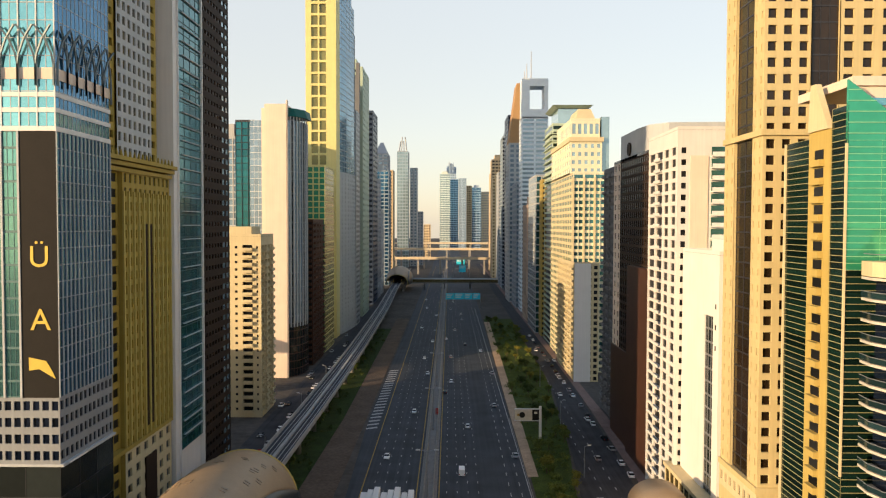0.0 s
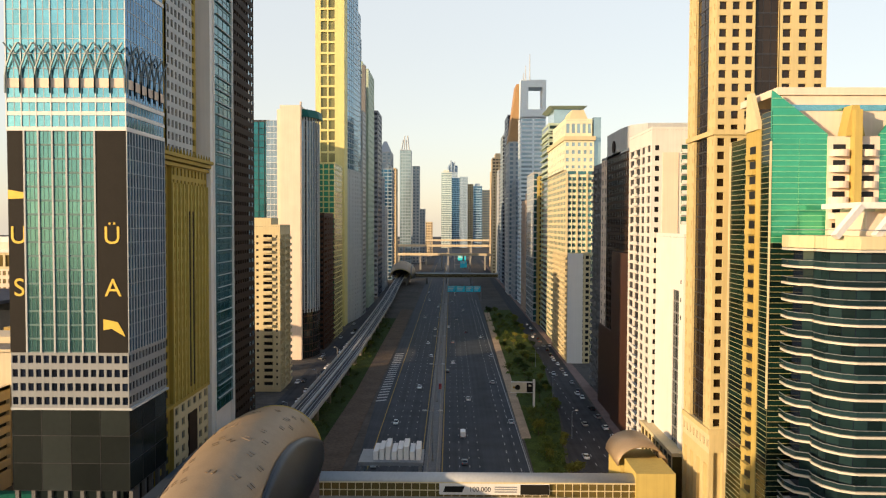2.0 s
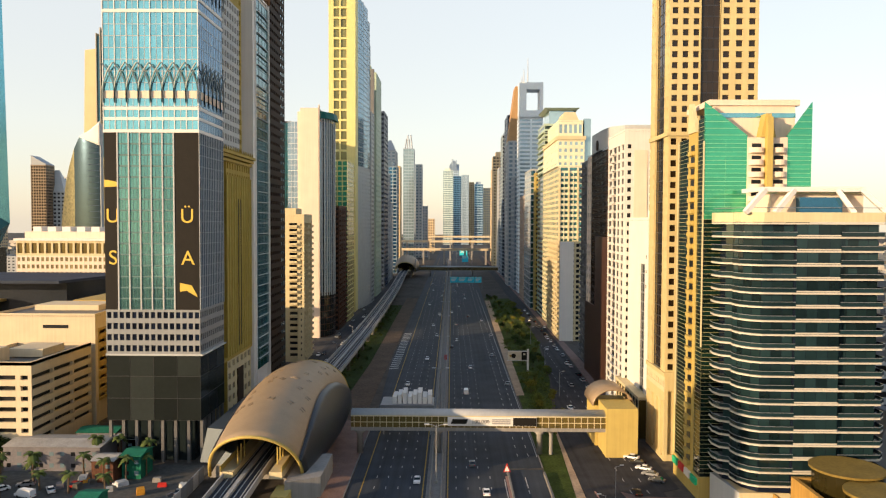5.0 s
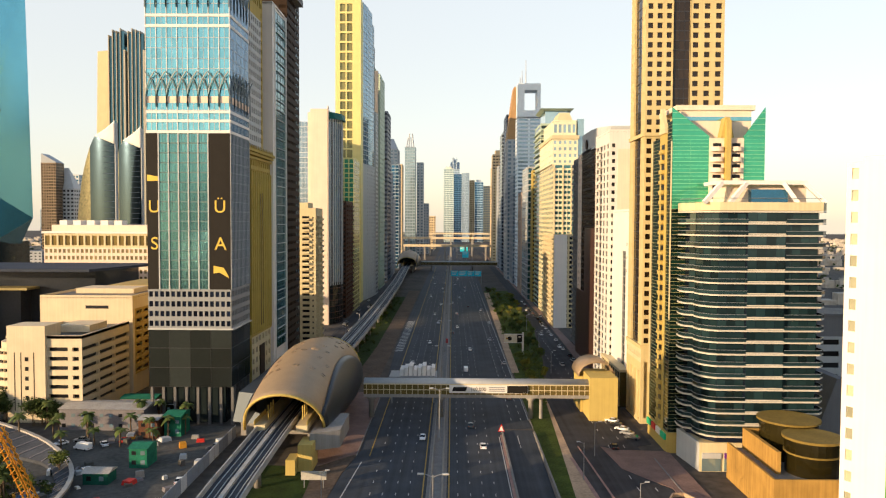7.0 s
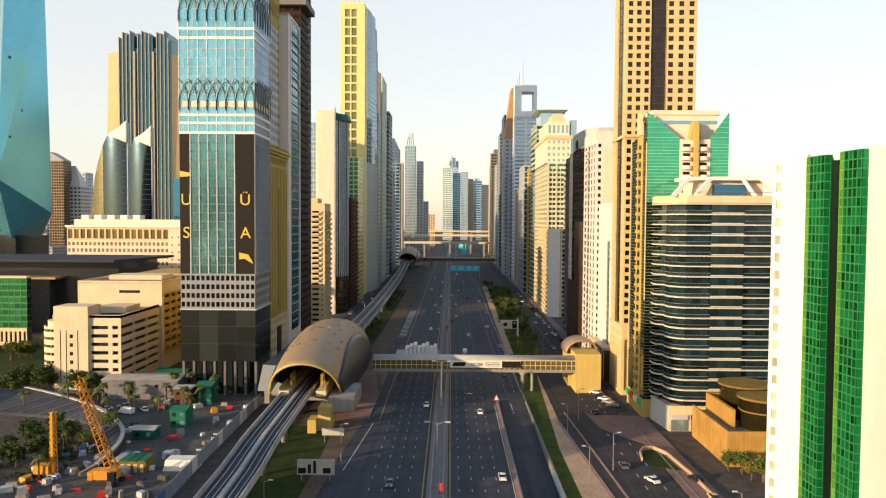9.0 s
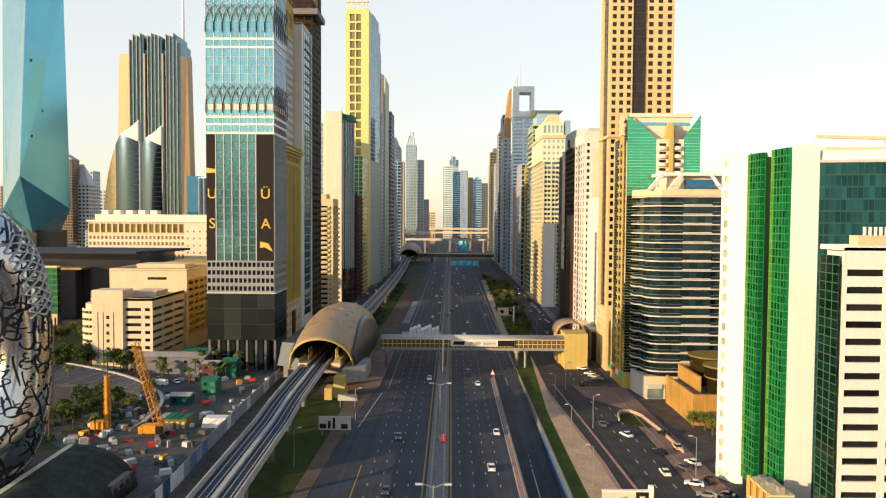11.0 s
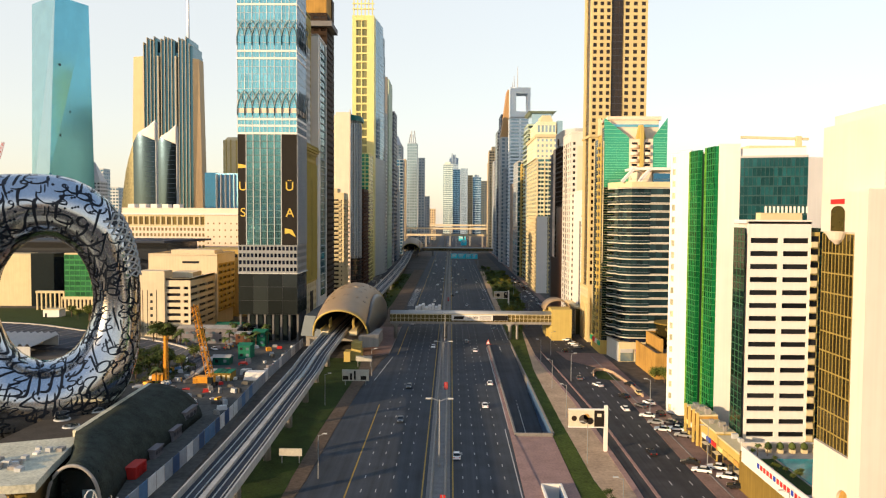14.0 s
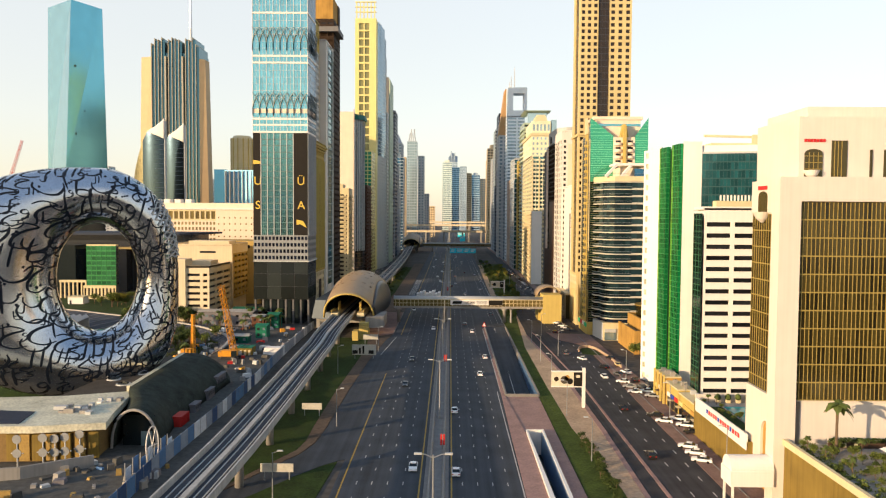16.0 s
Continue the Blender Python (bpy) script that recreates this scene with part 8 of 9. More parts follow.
container_row()
solid("site_tent", Geo().prism([(-78.5, 58), (-70, 58), (-70, 63.5), (-78.5, 63.5)], 0, 2.8, [(-78, 58.8), (-70.5, 58.8), (-70.5, 62.7), (-78, 62.7)]), M_WHITE, "white site tent on the dusty ground", "tent")
rng = random.Random(21)
for k in range(150):
    x, y = rng.uniform(-112, -73), rng.uniform(12, 130) if k < 70 else rng.uniform(8, 78)
    w, d, h = rng.uniform(0.8, 3.2), rng.uniform(0.8, 3.0), rng.uniform(0.4, 1.9)
    a = rng.uniform(0, 3)
    g = Geo().prism([(-w / 2, -d / 2), (w / 2, -d / 2), (w / 2, d / 2), (-w / 2, d / 2)], 0, h, [(-w * 0.42, -d * 0.45), (w * 0.45, -d * 0.4), (w * 0.4, d * 0.44), (-w * 0.44, d * 0.42)])
    ob = solid("pallet", g, rng.choice((M_SAND, M_CONC, M_PALE, M_SHEDW, M_CRANE, M_HBLUE, M_WHITE, M_RED) if k % 2 else (M_SAND, M_CONC, M_PALE)), "pallet of building material on the dusty site", "pallet", group="pallets on the site")
    ob.matrix_basis = pose(x, y, -0.05, 0, 0, math.degrees(a))
# the low curved roof of the plaza behind the museum
def plaza_roof():
    t = thing("plaza_roof", "low curved plaza roof with grey ribs and a pale rim", "roof", -150, 110)
    line = [(-262, 176), (-235, 174), (-212, 167), (-186, 151), (-155, 135), (-128, 117), (-112, 101), (-101, 86), (-95.5, 70), (-94, 54)]
    for _ in range(2):
        line = [line[0]] + [(p[0] * (1 - w) + q[0] * w, p[1] * (1 - w) + q[1] * w) for p, q in zip(line, line[1:]) for w in (0.25, 0.75)] + [line[-1]]
    inner = []
    for k, p in enumerate(line):
        a, b = line[max(0, k - 1)], line[min(len(line) - 1, k + 1)]
        d = Vector((b[0] - a[0], b[1] - a[1])).normalized()
        w = min(40.0, max(4.0, (-p[0] - 105) * 0.5))
        inner.append((p[0] + d.y * w, p[1] - d.x * w))
    for k in range(len(line) - 1):
        p, q, r, u = line[k], line[k + 1], inner[k + 1], inner[k]
        g = Geo()
        i = len(g.v)
        g.v += [(*p, 3.0), (*q, 3.0), (*r, 0.9), (*u, 0.9), (*p, -0.2), (*q, -0.2), (*r, -0.2), (*u, -0.2)]
        g.f += [tuple(i + j for j in f) for f in ((3, 2, 1, 0), (0, 1, 5, 4), (1, 2, 6, 5), (2, 3, 7, 6), (3, 0, 4, 7), (4, 5, 6, 7))]
        part("roof_panel", g, M_PLAZA, t)
        part("rim", Geo().beam((*p, 3.1), (*q, 3.1), 1.1, 0.7), M_SHEDR, t)
        part("rib", Geo().beam((*q, 3.06), (*r, 0.96), 0.5, 0.25), M_SHEDW, t)


M_PLAZA = mat("slate grey roofing", (0.05, 0.056, 0.068), 0.8, 0.0, 0.4, 6, 0.1, 0.6)
plaza_roof()

# forecourt of the vaulted hall
solid("forecourt_wall", Geo().prism([(-118, -88), (-94.3, -81), (-82.6, -72.8), (-82.9, -72.4), (-94.6, -80.5), (-118, -87.4)], -0.1, 2.6), M_CONC, "low grey-brown concrete wall in front of the hall", "wall")
t = thing("wheel_frame", "white lattice wheel standing on the site", "sculpture", -69.8, -72)
pts = [(-69.8 + 0.6 * math.cos(2 * math.pi * k / 18), -72 + 2.0 * math.cos(2 * math.pi * k / 18), 4.6 + 4.4 * math.sin(2 * math.pi * k / 18)) for k in range(19)]
part("rim", Geo().tube(pts, [0.14] * 19, 6), M_WHITE, t)
for k in range(0, 18, 3):
    part("spoke", Geo().beam((-69.8, -72, 4.6), pts[k], 0.1), M_WHITE, t)
for d in (-1.6, 1.6):
    part("leg", Geo().beam((-69.8, -72 + d, -0.1), (-69.8, -72, 4.6), 0.14), M_WHITE, t)
rng = random.Random(77)
t = thing("container", "red steel container beside the hall", "container", -75.5, -38)
t2 = part("body", Geo().box(-77.0, -74.4, -42, -36, -0.1, 2.7), M_RED, t)
for k in range(9):
    part("corrugation", Geo().box(-74.4, -74.28, -41.8 + 0.66 * k, -41.5 + 0.66 * k, 0.1, 2.5), M_RED, t)
for k in range(60):
    x, y = rng.uniform(-92, -66), rng.uniform(-104, -70)
    if y > -66 - (x + 81) * -0.9:
        continue
    w, d, h = rng.uniform(0.6, 2.6), rng.uniform(0.6, 2.4), rng.uniform(0.4, 1.8)
    g = Geo().prism([(-w / 2, -d / 2), (w / 2, -d / 2), (w / 2, d / 2), (-w / 2, d / 2)], 0, h, [(-w * 0.42, -d * 0.45), (w * 0.45, -d * 0.4), (w * 0.4, d * 0.44), (-w * 0.44, d * 0.42)])
    ob = solid("pallet", g, rng.choice((M_SAND, M_CONC, M_CONC, M_PALE, M_SAND, M_HBLUE, M_CONC, M_BRONZEW2, M_SHEDW)), "pallet of building material on the dusty site", "pallet", group="pallets on the site")
    ob.matrix_basis = pose(x, y, -0.05, 0, 0, rng.uniform(0, 180))
for k in range(7):
    x, y = -70.6 + k * 0.15, -84 + k * 3.4
    t = thing("fence_panel", "leaning blue and white fence panel on the site", "fence", x, y, group="fence panels on the site")
    part("panel", Geo().box(x - 0.05, x + 0.05, y, y + 2.8, -0.1, 4.6 if k % 2 else 3.4), (M_HWHITE, M_HBLUE, M_HBLUE)[k % 3], t)
    part("post", Geo().box(x - 0.1, x + 0.1, y - 0.12, y, -0.1, 4.8), M_STEEL, t)

# ---- street furniture, planting and cars ----


def median_lamp(y):
    t = thing("street_lamp", "tall double-armed grey street lamp in the central reservation", "street lamp", -6.1, y, 0.18, "lamps in the central reservation")
    x = -6.1
    part("pole", Geo().tube([(x, y, 0.15), (x, y, 16.4)], (0.22, 0.12), 8), M_STEEL, t)
    part("base", Geo().box(x - 0.4, x + 0.4, y - 0.4, y + 0.4, 0.15, 0.9), M_CONC, t)
    for s in (-1, 1):
        part("arm", Geo().tube([(x, y, 15.9), (x + s * 1.4, y, 16.5), (x + s * 2.6, y, 16.6)], (0.1, 0.09, 0.08), 6), M_STEEL, t)
        part("lantern", Geo().box(x + s * 2.6 - 0.65, x + s * 2.6 + 0.65, y - 0.25, y + 0.25, 16.45, 16.75), M_PALE, t)


for k in range(16):
    median_lamp(-112 + 80 * k if k < 3 else 48 + 78 * (k - 2))


def verge_lamp(x, y, s, h=10.0):
    t = thing("street_lamp", "slim single-armed grey street lamp beside the road", "street lamp", x, y, 0, "lamps beside the road")
    part("pole", Geo().tube([(x, y, 0), (x, y, h)], (0.14, 0.08), 8), M_STEEL, t)
    part("arm", Geo().tube([(x, y, h - 0.2), (x + s * 1.5, y, h + 0.3)], (0.07, 0.06), 6), M_STEEL, t)
    part("lantern", Geo().box(x + s * 1.5 - 0.5, x + s * 1.5 + 0.5, y - 0.18, y + 0.18, h + 0.2, h + 0.42), M_PALE, t)


for x, y, s in ((29.5, -66, -1), (29.8, -28, -1), (31, 12, -1), (32, 50, -1), (33.2, 92, -1), (40.6, 62, 1), (40.0, 112, 1), (58.2, -72, -1), (58.2, -30, -1), (58, 20, -1), (-43, 24, 1), (-33.5, -40, 1), (-38, -92, 1), (-33, 68, 1), (43, 230, 1), (44.5, 290, 1), (45, 360, 1), (-61, 240, -1), (-61, 300, -1), (-61, 360, -1)):
    verge_lamp(x, y, s)


def billboard(x, y, w, h, z, side, label, pic):
    t = thing("billboard", label, "billboard", x, y, 0, "roadside billboards")
    part("mast", Geo().box(x - 0.45, x + 0.45, y - 0.45, y + 0.45, -0.1, z + h + 1.2), M_WHITE, t)
    xa, xb = (x - w - 0.5, x - 0.5) if side < 0 else (x + 0.5, x + w + 0.5)
    part("panel", Geo().box(xa, xb, y - 0.35, y + 0.35, z, z + h), M_BOARD, t)
    part("frame", Geo().box(xa - 0.1, xb + 0.1, y - 0.4, y + 0.4, z - 0.3, z).box(xa - 0.1, xb + 0.1, y - 0.4, y + 0.4, z + h, z + h + 0.3), M_WHITE, t)
    part("dark_field", Geo().box(xb - w * 0.28, xb, y - 0.39, y - 0.35, z, z + h), M_AD, t)
    for k, (u, v, r, m) in enumerate(pic):
        part("picture", Geo().tube([(xa + w * u, y - 0.40, z + h * v), (xa + w * u, y - 0.36, z + h * v)], (r, r), 16), m, t)
    part("caption", Geo().box(xb - w * 0.20, xb - w * 0.08, y - 0.43, y - 0.39, z + h * 0.6, z + h * 0.8), M_BOARD, t)
    return t


M_BOARD = mat("pale billboard sheet", (0.62, 0.55, 0.42), 0.5, 0, 0.15, 2)
billboard(36.2, -18.5, 9.0, 4.2, 6.4, -1, "billboard with a pale picture beside a dark field", ((0.42, 0.45, 1.2, M_BROWNR), (0.5, 0.6, 0.8, M_OCHRE), (0.15, 0.5, 0.7, M_BROWN), (0.6, 0.35, 0.9, M_AD)))
billboard(34.2, 272, 9.0, 4.0, 7.0, -1, "billboard with a dark emblem on a pale sheet", ((0.3, 0.5, 1.1, M_AD), (0.14, 0.5, 0.5, M_OCHRE)))


def lawn_board(x, y, w, z0, z1, label):
    t = thing("sign_board", label, "sign", x, y, 0, "boards on the lawn")
    part("board", Geo().box(x - w / 2, x + w / 2, y - 0.12, y + 0.12, z0, z1), M_BOARD2, t)
    for s in (-0.38, 0.38):
        part("leg", Geo().box(x + s * w - 0.12, x + s * w + 0.12, y - 0.1, y + 0.1, -0.1, z0), M_STEEL, t)
    return t


M_BOARD2 = mat("grey sign board", (0.46, 0.44, 0.38), 0.5, 0, 0.2, 2)
b = lawn_board(-37.0, 52, 9.5, 1.6, 5.6, "white board with dark figures on the lawn")
for k, (xa, xb) in enumerate(((-41.5, -39.5), (-39.0, -38.2), (-37.6, -36.9), (-35.2, -33.2))):
    part("figure", Geo().box(xa, xb, 51.82, 51.88, 2.0, 3.4 + (k % 3) * 0.9), M_AD, b)
lawn_board(-37.8, 84, 6.5, 2.2, 4.4, "plain grey sign board seen from behind")
lawn_board(-42, -30, 5.5, 1.8, 3.6, "plain grey sign board seen from behind")
lawn_board(-40, -80, 7, 1.8, 3.6, "plain grey sign board seen from behind")


def gantry(y, x0, x1, z0, z1, panels):
    t = thing("sign_gantry", "turquoise overhead road signs on a steel gantry", "road sign", (x0 + x1) / 2, y, 0, "overhead road signs")
    for x in (x0, x1):
        part("post", Geo().box(x - 0.3, x + 0.3, y - 0.3, y + 0.3, -0.1, z1), M_STEEL, t)
    part("beam", Geo().box(x0, x1, y - 0.2, y + 0.2, (z0 + z1) / 2 - 0.4, (z0 + z1) / 2 + 0.4), M_STEEL, t)
    for k, (xa, xb) in enumerate(panels):
        p = part("panel", Geo().box(xa, xb, y - 0.5, y - 0.25, z0, z1), M_TURQ, t)
        for j in range(3):
            part("text_bar", Geo().box(xa + 0.8, xb - 0.8 - j, y - 0.56, y - 0.5, z1 - 1.3 - j * 1.5, z1 - 0.7 - j * 1.5), M_WHITE, p)


M_TURQ = mat("turquoise road sign", (0.05, 0.62, 0.78), 0.4, 0, 0.1, 2)
gantry(700, -4, 30, 8.5, 14.5, ((-3.4, 4.5), (5, 14), (14.5, 22), (22.5, 29.5)))
gantry(1080, 6, 30, 10, 20, ((14, 24),))
gantry(1240, 6, 30, 12, 22, ((12, 26),))


def bridge_sign():
    """The long advert and the small boards on the near footbridge."""
    for x in (29.0,):
        part("column", Geo().tube([(x, 152.5, -0.1), (x, 152.5, 6.6), (x, 152.5, 7.6)], (0.6, 0.6, 1.5), 14), M_CONC, fb)
    part("advert", Geo().box(-3.1, 24.2, 150.2, 150.45, 9.4, 12.1), M_WHITE, fb, "long pale advert")
    part("advert_dark", Geo().box(17.0, 24.1, 150.1, 150.2, 9.5, 12.0), M_AD, fb)
    ob = part("advert_mark", Geo().prism([(-2.2, 10.0), (2.6, 10.0), (3.2, 11.5), (-1.6, 11.5)], 0, 0.06), M_AD, fb)
    for v in ob.data.vertices:
        v.co = (v.co.x, 150.18 + v.co.z, v.co.y)
    writing(fb, "100,000", 1.7, Matrix.Translation((7.0, 150.16, 10.2)) @ FRONT, M_AD, 0.02)
    for k in range(3):
        part("advert_bar", Geo().box(10.6, 16.2, 150.12, 150.2, 10.0 + k * 0.6, 10.3 + k * 0.6), M_STEEL, fb)
    # made-up boxes on a frame, in place of the back of a sign gantry
    t = thing("plant_box", "white boxes on a low steel frame, standing in for a sign gantry's back", "plant", -18, 178)
    part("frame", Geo().box(-26, -8, 172, 184, 9.2, 10.2), M_STEEL, t)
    for k in range(8):
        part("unit", Geo().box(-22 + k * 1.7, -20.6 + k * 1.7, 174, 182, 10.2, 12.6 + (k % 3) * 0.7), M_WHITE, t)
    for x in (-25, -9):
        for y in (173, 183):
            part("leg", Geo().box(x - 0.25, x + 0.25, y - 0.25, y + 0.25, -0.1, 9.2), M_STEEL, t)


bridge_sign()


def median_sign(y):
    t = thing("banner_sign", "red upright banner in the central reservation", "banner", -5.0, y, 0.18, "banners in the central reservation")
    part("post", Geo().box(-5.1, -4.9, y - 0.1, y + 0.1, 0.15, 4.2), M_STEEL, t)
    part("banner", Geo().box(-5.55, -4.45, y - 0.08, y + 0.08, 1.6, 4.2), M_RED, t)


for y in (-60, 40, 300):
    median_sign(y)


def cone_sign(x, y):
    t = thing("warning_sign", "white triangular marker at the tip of the kerb", "sign", x, y)
    ob = part("board", Geo().prism([(x - 1.1, 0), (x + 1.1, 0), (x, 2.6)], 0, 0.12), M_RED, t)
    for v in ob.data.vertices:
        v.co = (v.co.x, y + v.co.z, v.co.y + 0.5)
    ob = part("inner", Geo().prism([(x - 0.7, 0.3), (x + 0.7, 0.3), (x, 2.0)], 0, 0.06), M_WHITE, t)
    for v in ob.data.vertices:
        v.co = (v.co.x, y - 0.08 + v.co.z, v.co.y + 0.5)
    part("post", Geo().box(x - 0.08, x + 0.08, y, y + 0.1, 0, 0.6), M_STEEL, t)


cone_sign(14.0, 134.5)

# cars
M_CARG = glass("car glass", (0.015, 0.018, 0.02), 0.1, 0.06, 0.2, 0)
M_TYRE = mat("tyre rubber", (0.015, 0.015, 0.015), 0.8, 0, 0.1, 1)
M_LAMPW = mat("headlamp glass", (0.7, 0.7, 0.66), 0.15, 0, 0.05, 1)
M_LAMPR = mat("tail lamp glass", (0.35, 0.01, 0.01), 0.2, 0, 0.05, 1)
PAINTS = [mat("white car paint", (0.78, 0.78, 0.77), 0.25, 0.0, 0.03, 3), mat("silver car paint", (0.42, 0.43, 0.45), 0.28, 0.6, 0.03, 3), mat("black car paint", (0.02, 0.02, 0.022), 0.2, 0, 0.03, 3), mat("grey car paint", (0.15, 0.155, 0.16), 0.25, 0.3, 0.03, 3), mat("red car paint", (0.35, 0.03, 0.02), 0.25, 0, 0.03, 3), mat("sand taxi paint", (0.55, 0.45, 0.22), 0.3, 0, 0.03, 3)]
NAMES = ("white", "silver", "black", "dark grey", "red", "sand-coloured")


def car(paint, word, van=False):
    """A car at the origin, heading along +y."""
    t = thing("van" if van else "car", f"{word} {'van' if van else 'saloon car'} on the asphalt", "van" if van else "car", group="cars")
    L, W = (5.6, 2.0) if van else (4.6, 1.84)
    def loft(prof, w0, w1, mat_, name, parent=t):
        g, n = Geo(), len(prof)
        for s in (-1, 1):
            g.v += [(s * (w0 + (w1 - w0) * max(0, (z - 0.9) / 0.7)) / 2, y, z) for y, z in prof]
        g.f += [tuple(range(n - 1, -1, -1)), tuple(range(n, 2 * n))]
        g.f += [(k, (k + 1) % n, n + (k + 1) % n, n + k) for k in range(n)]
        return part(name, g, mat_, parent)
    if van:
        body = loft([(-2.8, 0.4), (2.8, 0.4), (2.8, 1.0), (2.1, 1.25), (1.5, 2.2), (-2.75, 2.25)], W, W * 0.94, paint, "body")
        part("windscreen", Geo().quad((-0.85, 2.08, 1.32), (0.85, 2.08, 1.32), (0.8, 1.56, 2.1), (-0.8, 1.56, 2.1)), M_CARG, t)
    else:
        body = loft([(-2.3, 0.35), (2.3, 0.35), (2.28, 0.75), (1.1, 0.95), (-1.7, 0.98), (-2.25, 0.9)], W, W, paint, "body")
        loft([(1.05, 0.93), (0.35, 1.42), (-0.95, 1.45), (-1.75, 0.96)], W * 0.94, W * 0.78, M_CARG, "cabin")
        part("roof", Geo().prism([(-0.66, -0.98), (0.66, -0.98), (0.66, 0.36), (-0.66, 0.36)], 1.42, 1.49), paint, t)
    for s in (-1, 1):
        part("headlight", Geo().box(s * W * 0.36 - 0.2, s * W * 0.36 + 0.2, L / 2 - 0.05, L / 2 + 0.02, 0.62, 0.8), M_LAMPW, t)
        part("tail_light", Geo().box(s * W * 0.38 - 0.18, s * W * 0.38 + 0.18, -L / 2 - 0.02, -L / 2 + 0.06, 0.7, 0.88), M_LAMPR, t)
        for y in (-L * 0.3, L * 0.3):
            part("wheel", Geo().tube([(s * (W / 2 - 0.2), y, 0.32), (s * (W / 2 + 0.02), y, 0.32)], (0.32, 0.32), 14), M_TYRE, t)
    return t


PROTO = [car(p, n) for p, n in zip(PAINTS, NAMES)] + [car(PAINTS[0], "white", True)]
USED = set()


def put_car(k, x, y, heading, z=0.0):
    if k in USED:
        return copy_thing(PROTO[k], pose(x, y, z, 0, 0, heading))
    USED.add(k)
    PROTO[k].matrix_basis = pose(x, y, z, 0, 0, heading)
    return PROTO[k]


rng = random.Random(17)
LEFT, RIGHT = (-24.5, -21.2, -18.0, -14.7, -11.4), (-1.9, 1.1, 4.2, 7.4, 10.6)
spots = []
for lane, head, n in ((LEFT, 180, 14), (RIGHT, 0, 20)):
    for k in range(n):
        spots.append((rng.choice(lane), -70 + k * (900 / n) + rng.uniform(-14, 14), head))
for x, y, h in spots:
    put_car(rng.choice((0, 0, 0, 0, 0, 1, 2, 0, 6, 3)), x, y, h)
for k in range(5):
    put_car(rng.choice((0, 1, 3)), 19.8 + 3.2 * (k % 2), 180 + 70 * k, 0)
for k in range(22):
    put_car(rng.choice((0, 1, 0, 3, 2, 0)), 57.6 + 0.2 * (k % 3), 196 + k * 15.5 + rng.uniform(-4, 4), rng.choice((0, 0, 6, -5)))
for k in range(13):
    y = -60 + k * 44 + rng.uniform(-8, 8)
    put_car(rng.choice((0, 1, 2, 3, 0)), (44.0 if y < 230 else min(55.0, 46.5 + (y - 230) * 0.05)) + 3.4 * (k % 3), y, 0)
for k in range(8):
    put_car((0, 0, 1, 0, 2, 0, 1, 3)[k], 51.5 + k * 0.55, 164 - k * 5.0, 62)
for k in range(4):
    put_car((2, 0, 5, 2)[k], 60.2, 16 + k * 13.0, 20 * (k % 2), 0.1)
for k in range(6):
    put_car((2, 0, 0, 1, 0, 3)[k], 60.0, -44 + 6.2 * (k % 3) + 38 * (k // 3), 65, 0.1)
for k in range(9):
    put_car(rng.choice((0, 1, 2, 3, 4)), -66 - 5 * (k % 2), 196 + k * 26 + rng.uniform(-6, 6), 180 * (k % 2))
for k in range(18):
    put_car(rng.choice((0, 0, 1, 2, 3)), rng.choice((-62.5, -65.5, -68.5, -73.6)), 205 + k * 19 + rng.uniform(-7, 7), 180)
for k in range(8):
    put_car((0, 1, 0, 2, 0, 3, 1, 0)[k], -73.8 + (k % 2) * 1.2, 72 + k * 7.5, 8, -0.02)
for k in range(6):
    put_car((4, 0, 6, 1, 0, 4)[k], -104 - 4.5 * k, 122 - (k % 3) * 4, 35 * k, -0.02)

for k, (x, y) in enumerate(((55.6, 14.0), (56.1, 6.7), (56.1, -0.2), (54.8, -27.9), (55.7, -33.5), (55.0, -55.6), (55.1, -60.6), (54.9, -65.8), (48.8, 53.7), (54.3, 37.9), (56.7, 25.5))):
    put_car((0, 1, 0, 2, 0, 0, 0, 0, 0, 2, 3)[k], x, y, 68 if k < 8 else 20)
bend = ((50.4, 70), (51.4, 76), (53.4, 80), (56.4, 80.5), (58.8, 75), (60.1, 60), (60.6, 44.3), (60.6, 38))
sheet("ramp_lawn", [(51.2, 66), (59.0, 62), (58.0, 74), (56.2, 79.5), (53.6, 79), (51.9, 75.5)], 0.12, M_GRASS, "small lawn inside the bend of the wall", category="grass")
g = Geo()
for p, q in zip(bend, bend[1:]):
    g.beam((*p, 0.5), (*q, 0.5), 0.4, 1.1)
solid("ramp_wall", g, M_VERGE, "low curved sandstone wall beside the service road", "wall")

# planting
M_LEAF = mat("tree leaves", (0.10, 0.125, 0.026), 0.8, 0, 0.35, 2.0, rand=0.25)
M_LEAFD = mat("dark leaves", (0.045, 0.066, 0.016), 0.8, 0, 0.35, 2.0, rand=0.25)
M_LEAFY = mat("yellow-green leaves", (0.16, 0.15, 0.025), 0.8, 0, 0.3, 2.0, rand=0.2)
M_PALM = mat("palm leaves", (0.07, 0.095, 0.025), 0.7, 0, 0.3, 1.5, rand=0.2)
M_BARK = mat("bark", (0.12, 0.085, 0.055), 0.9, 0, 0.3, 0.6, 0.4, 0.2)


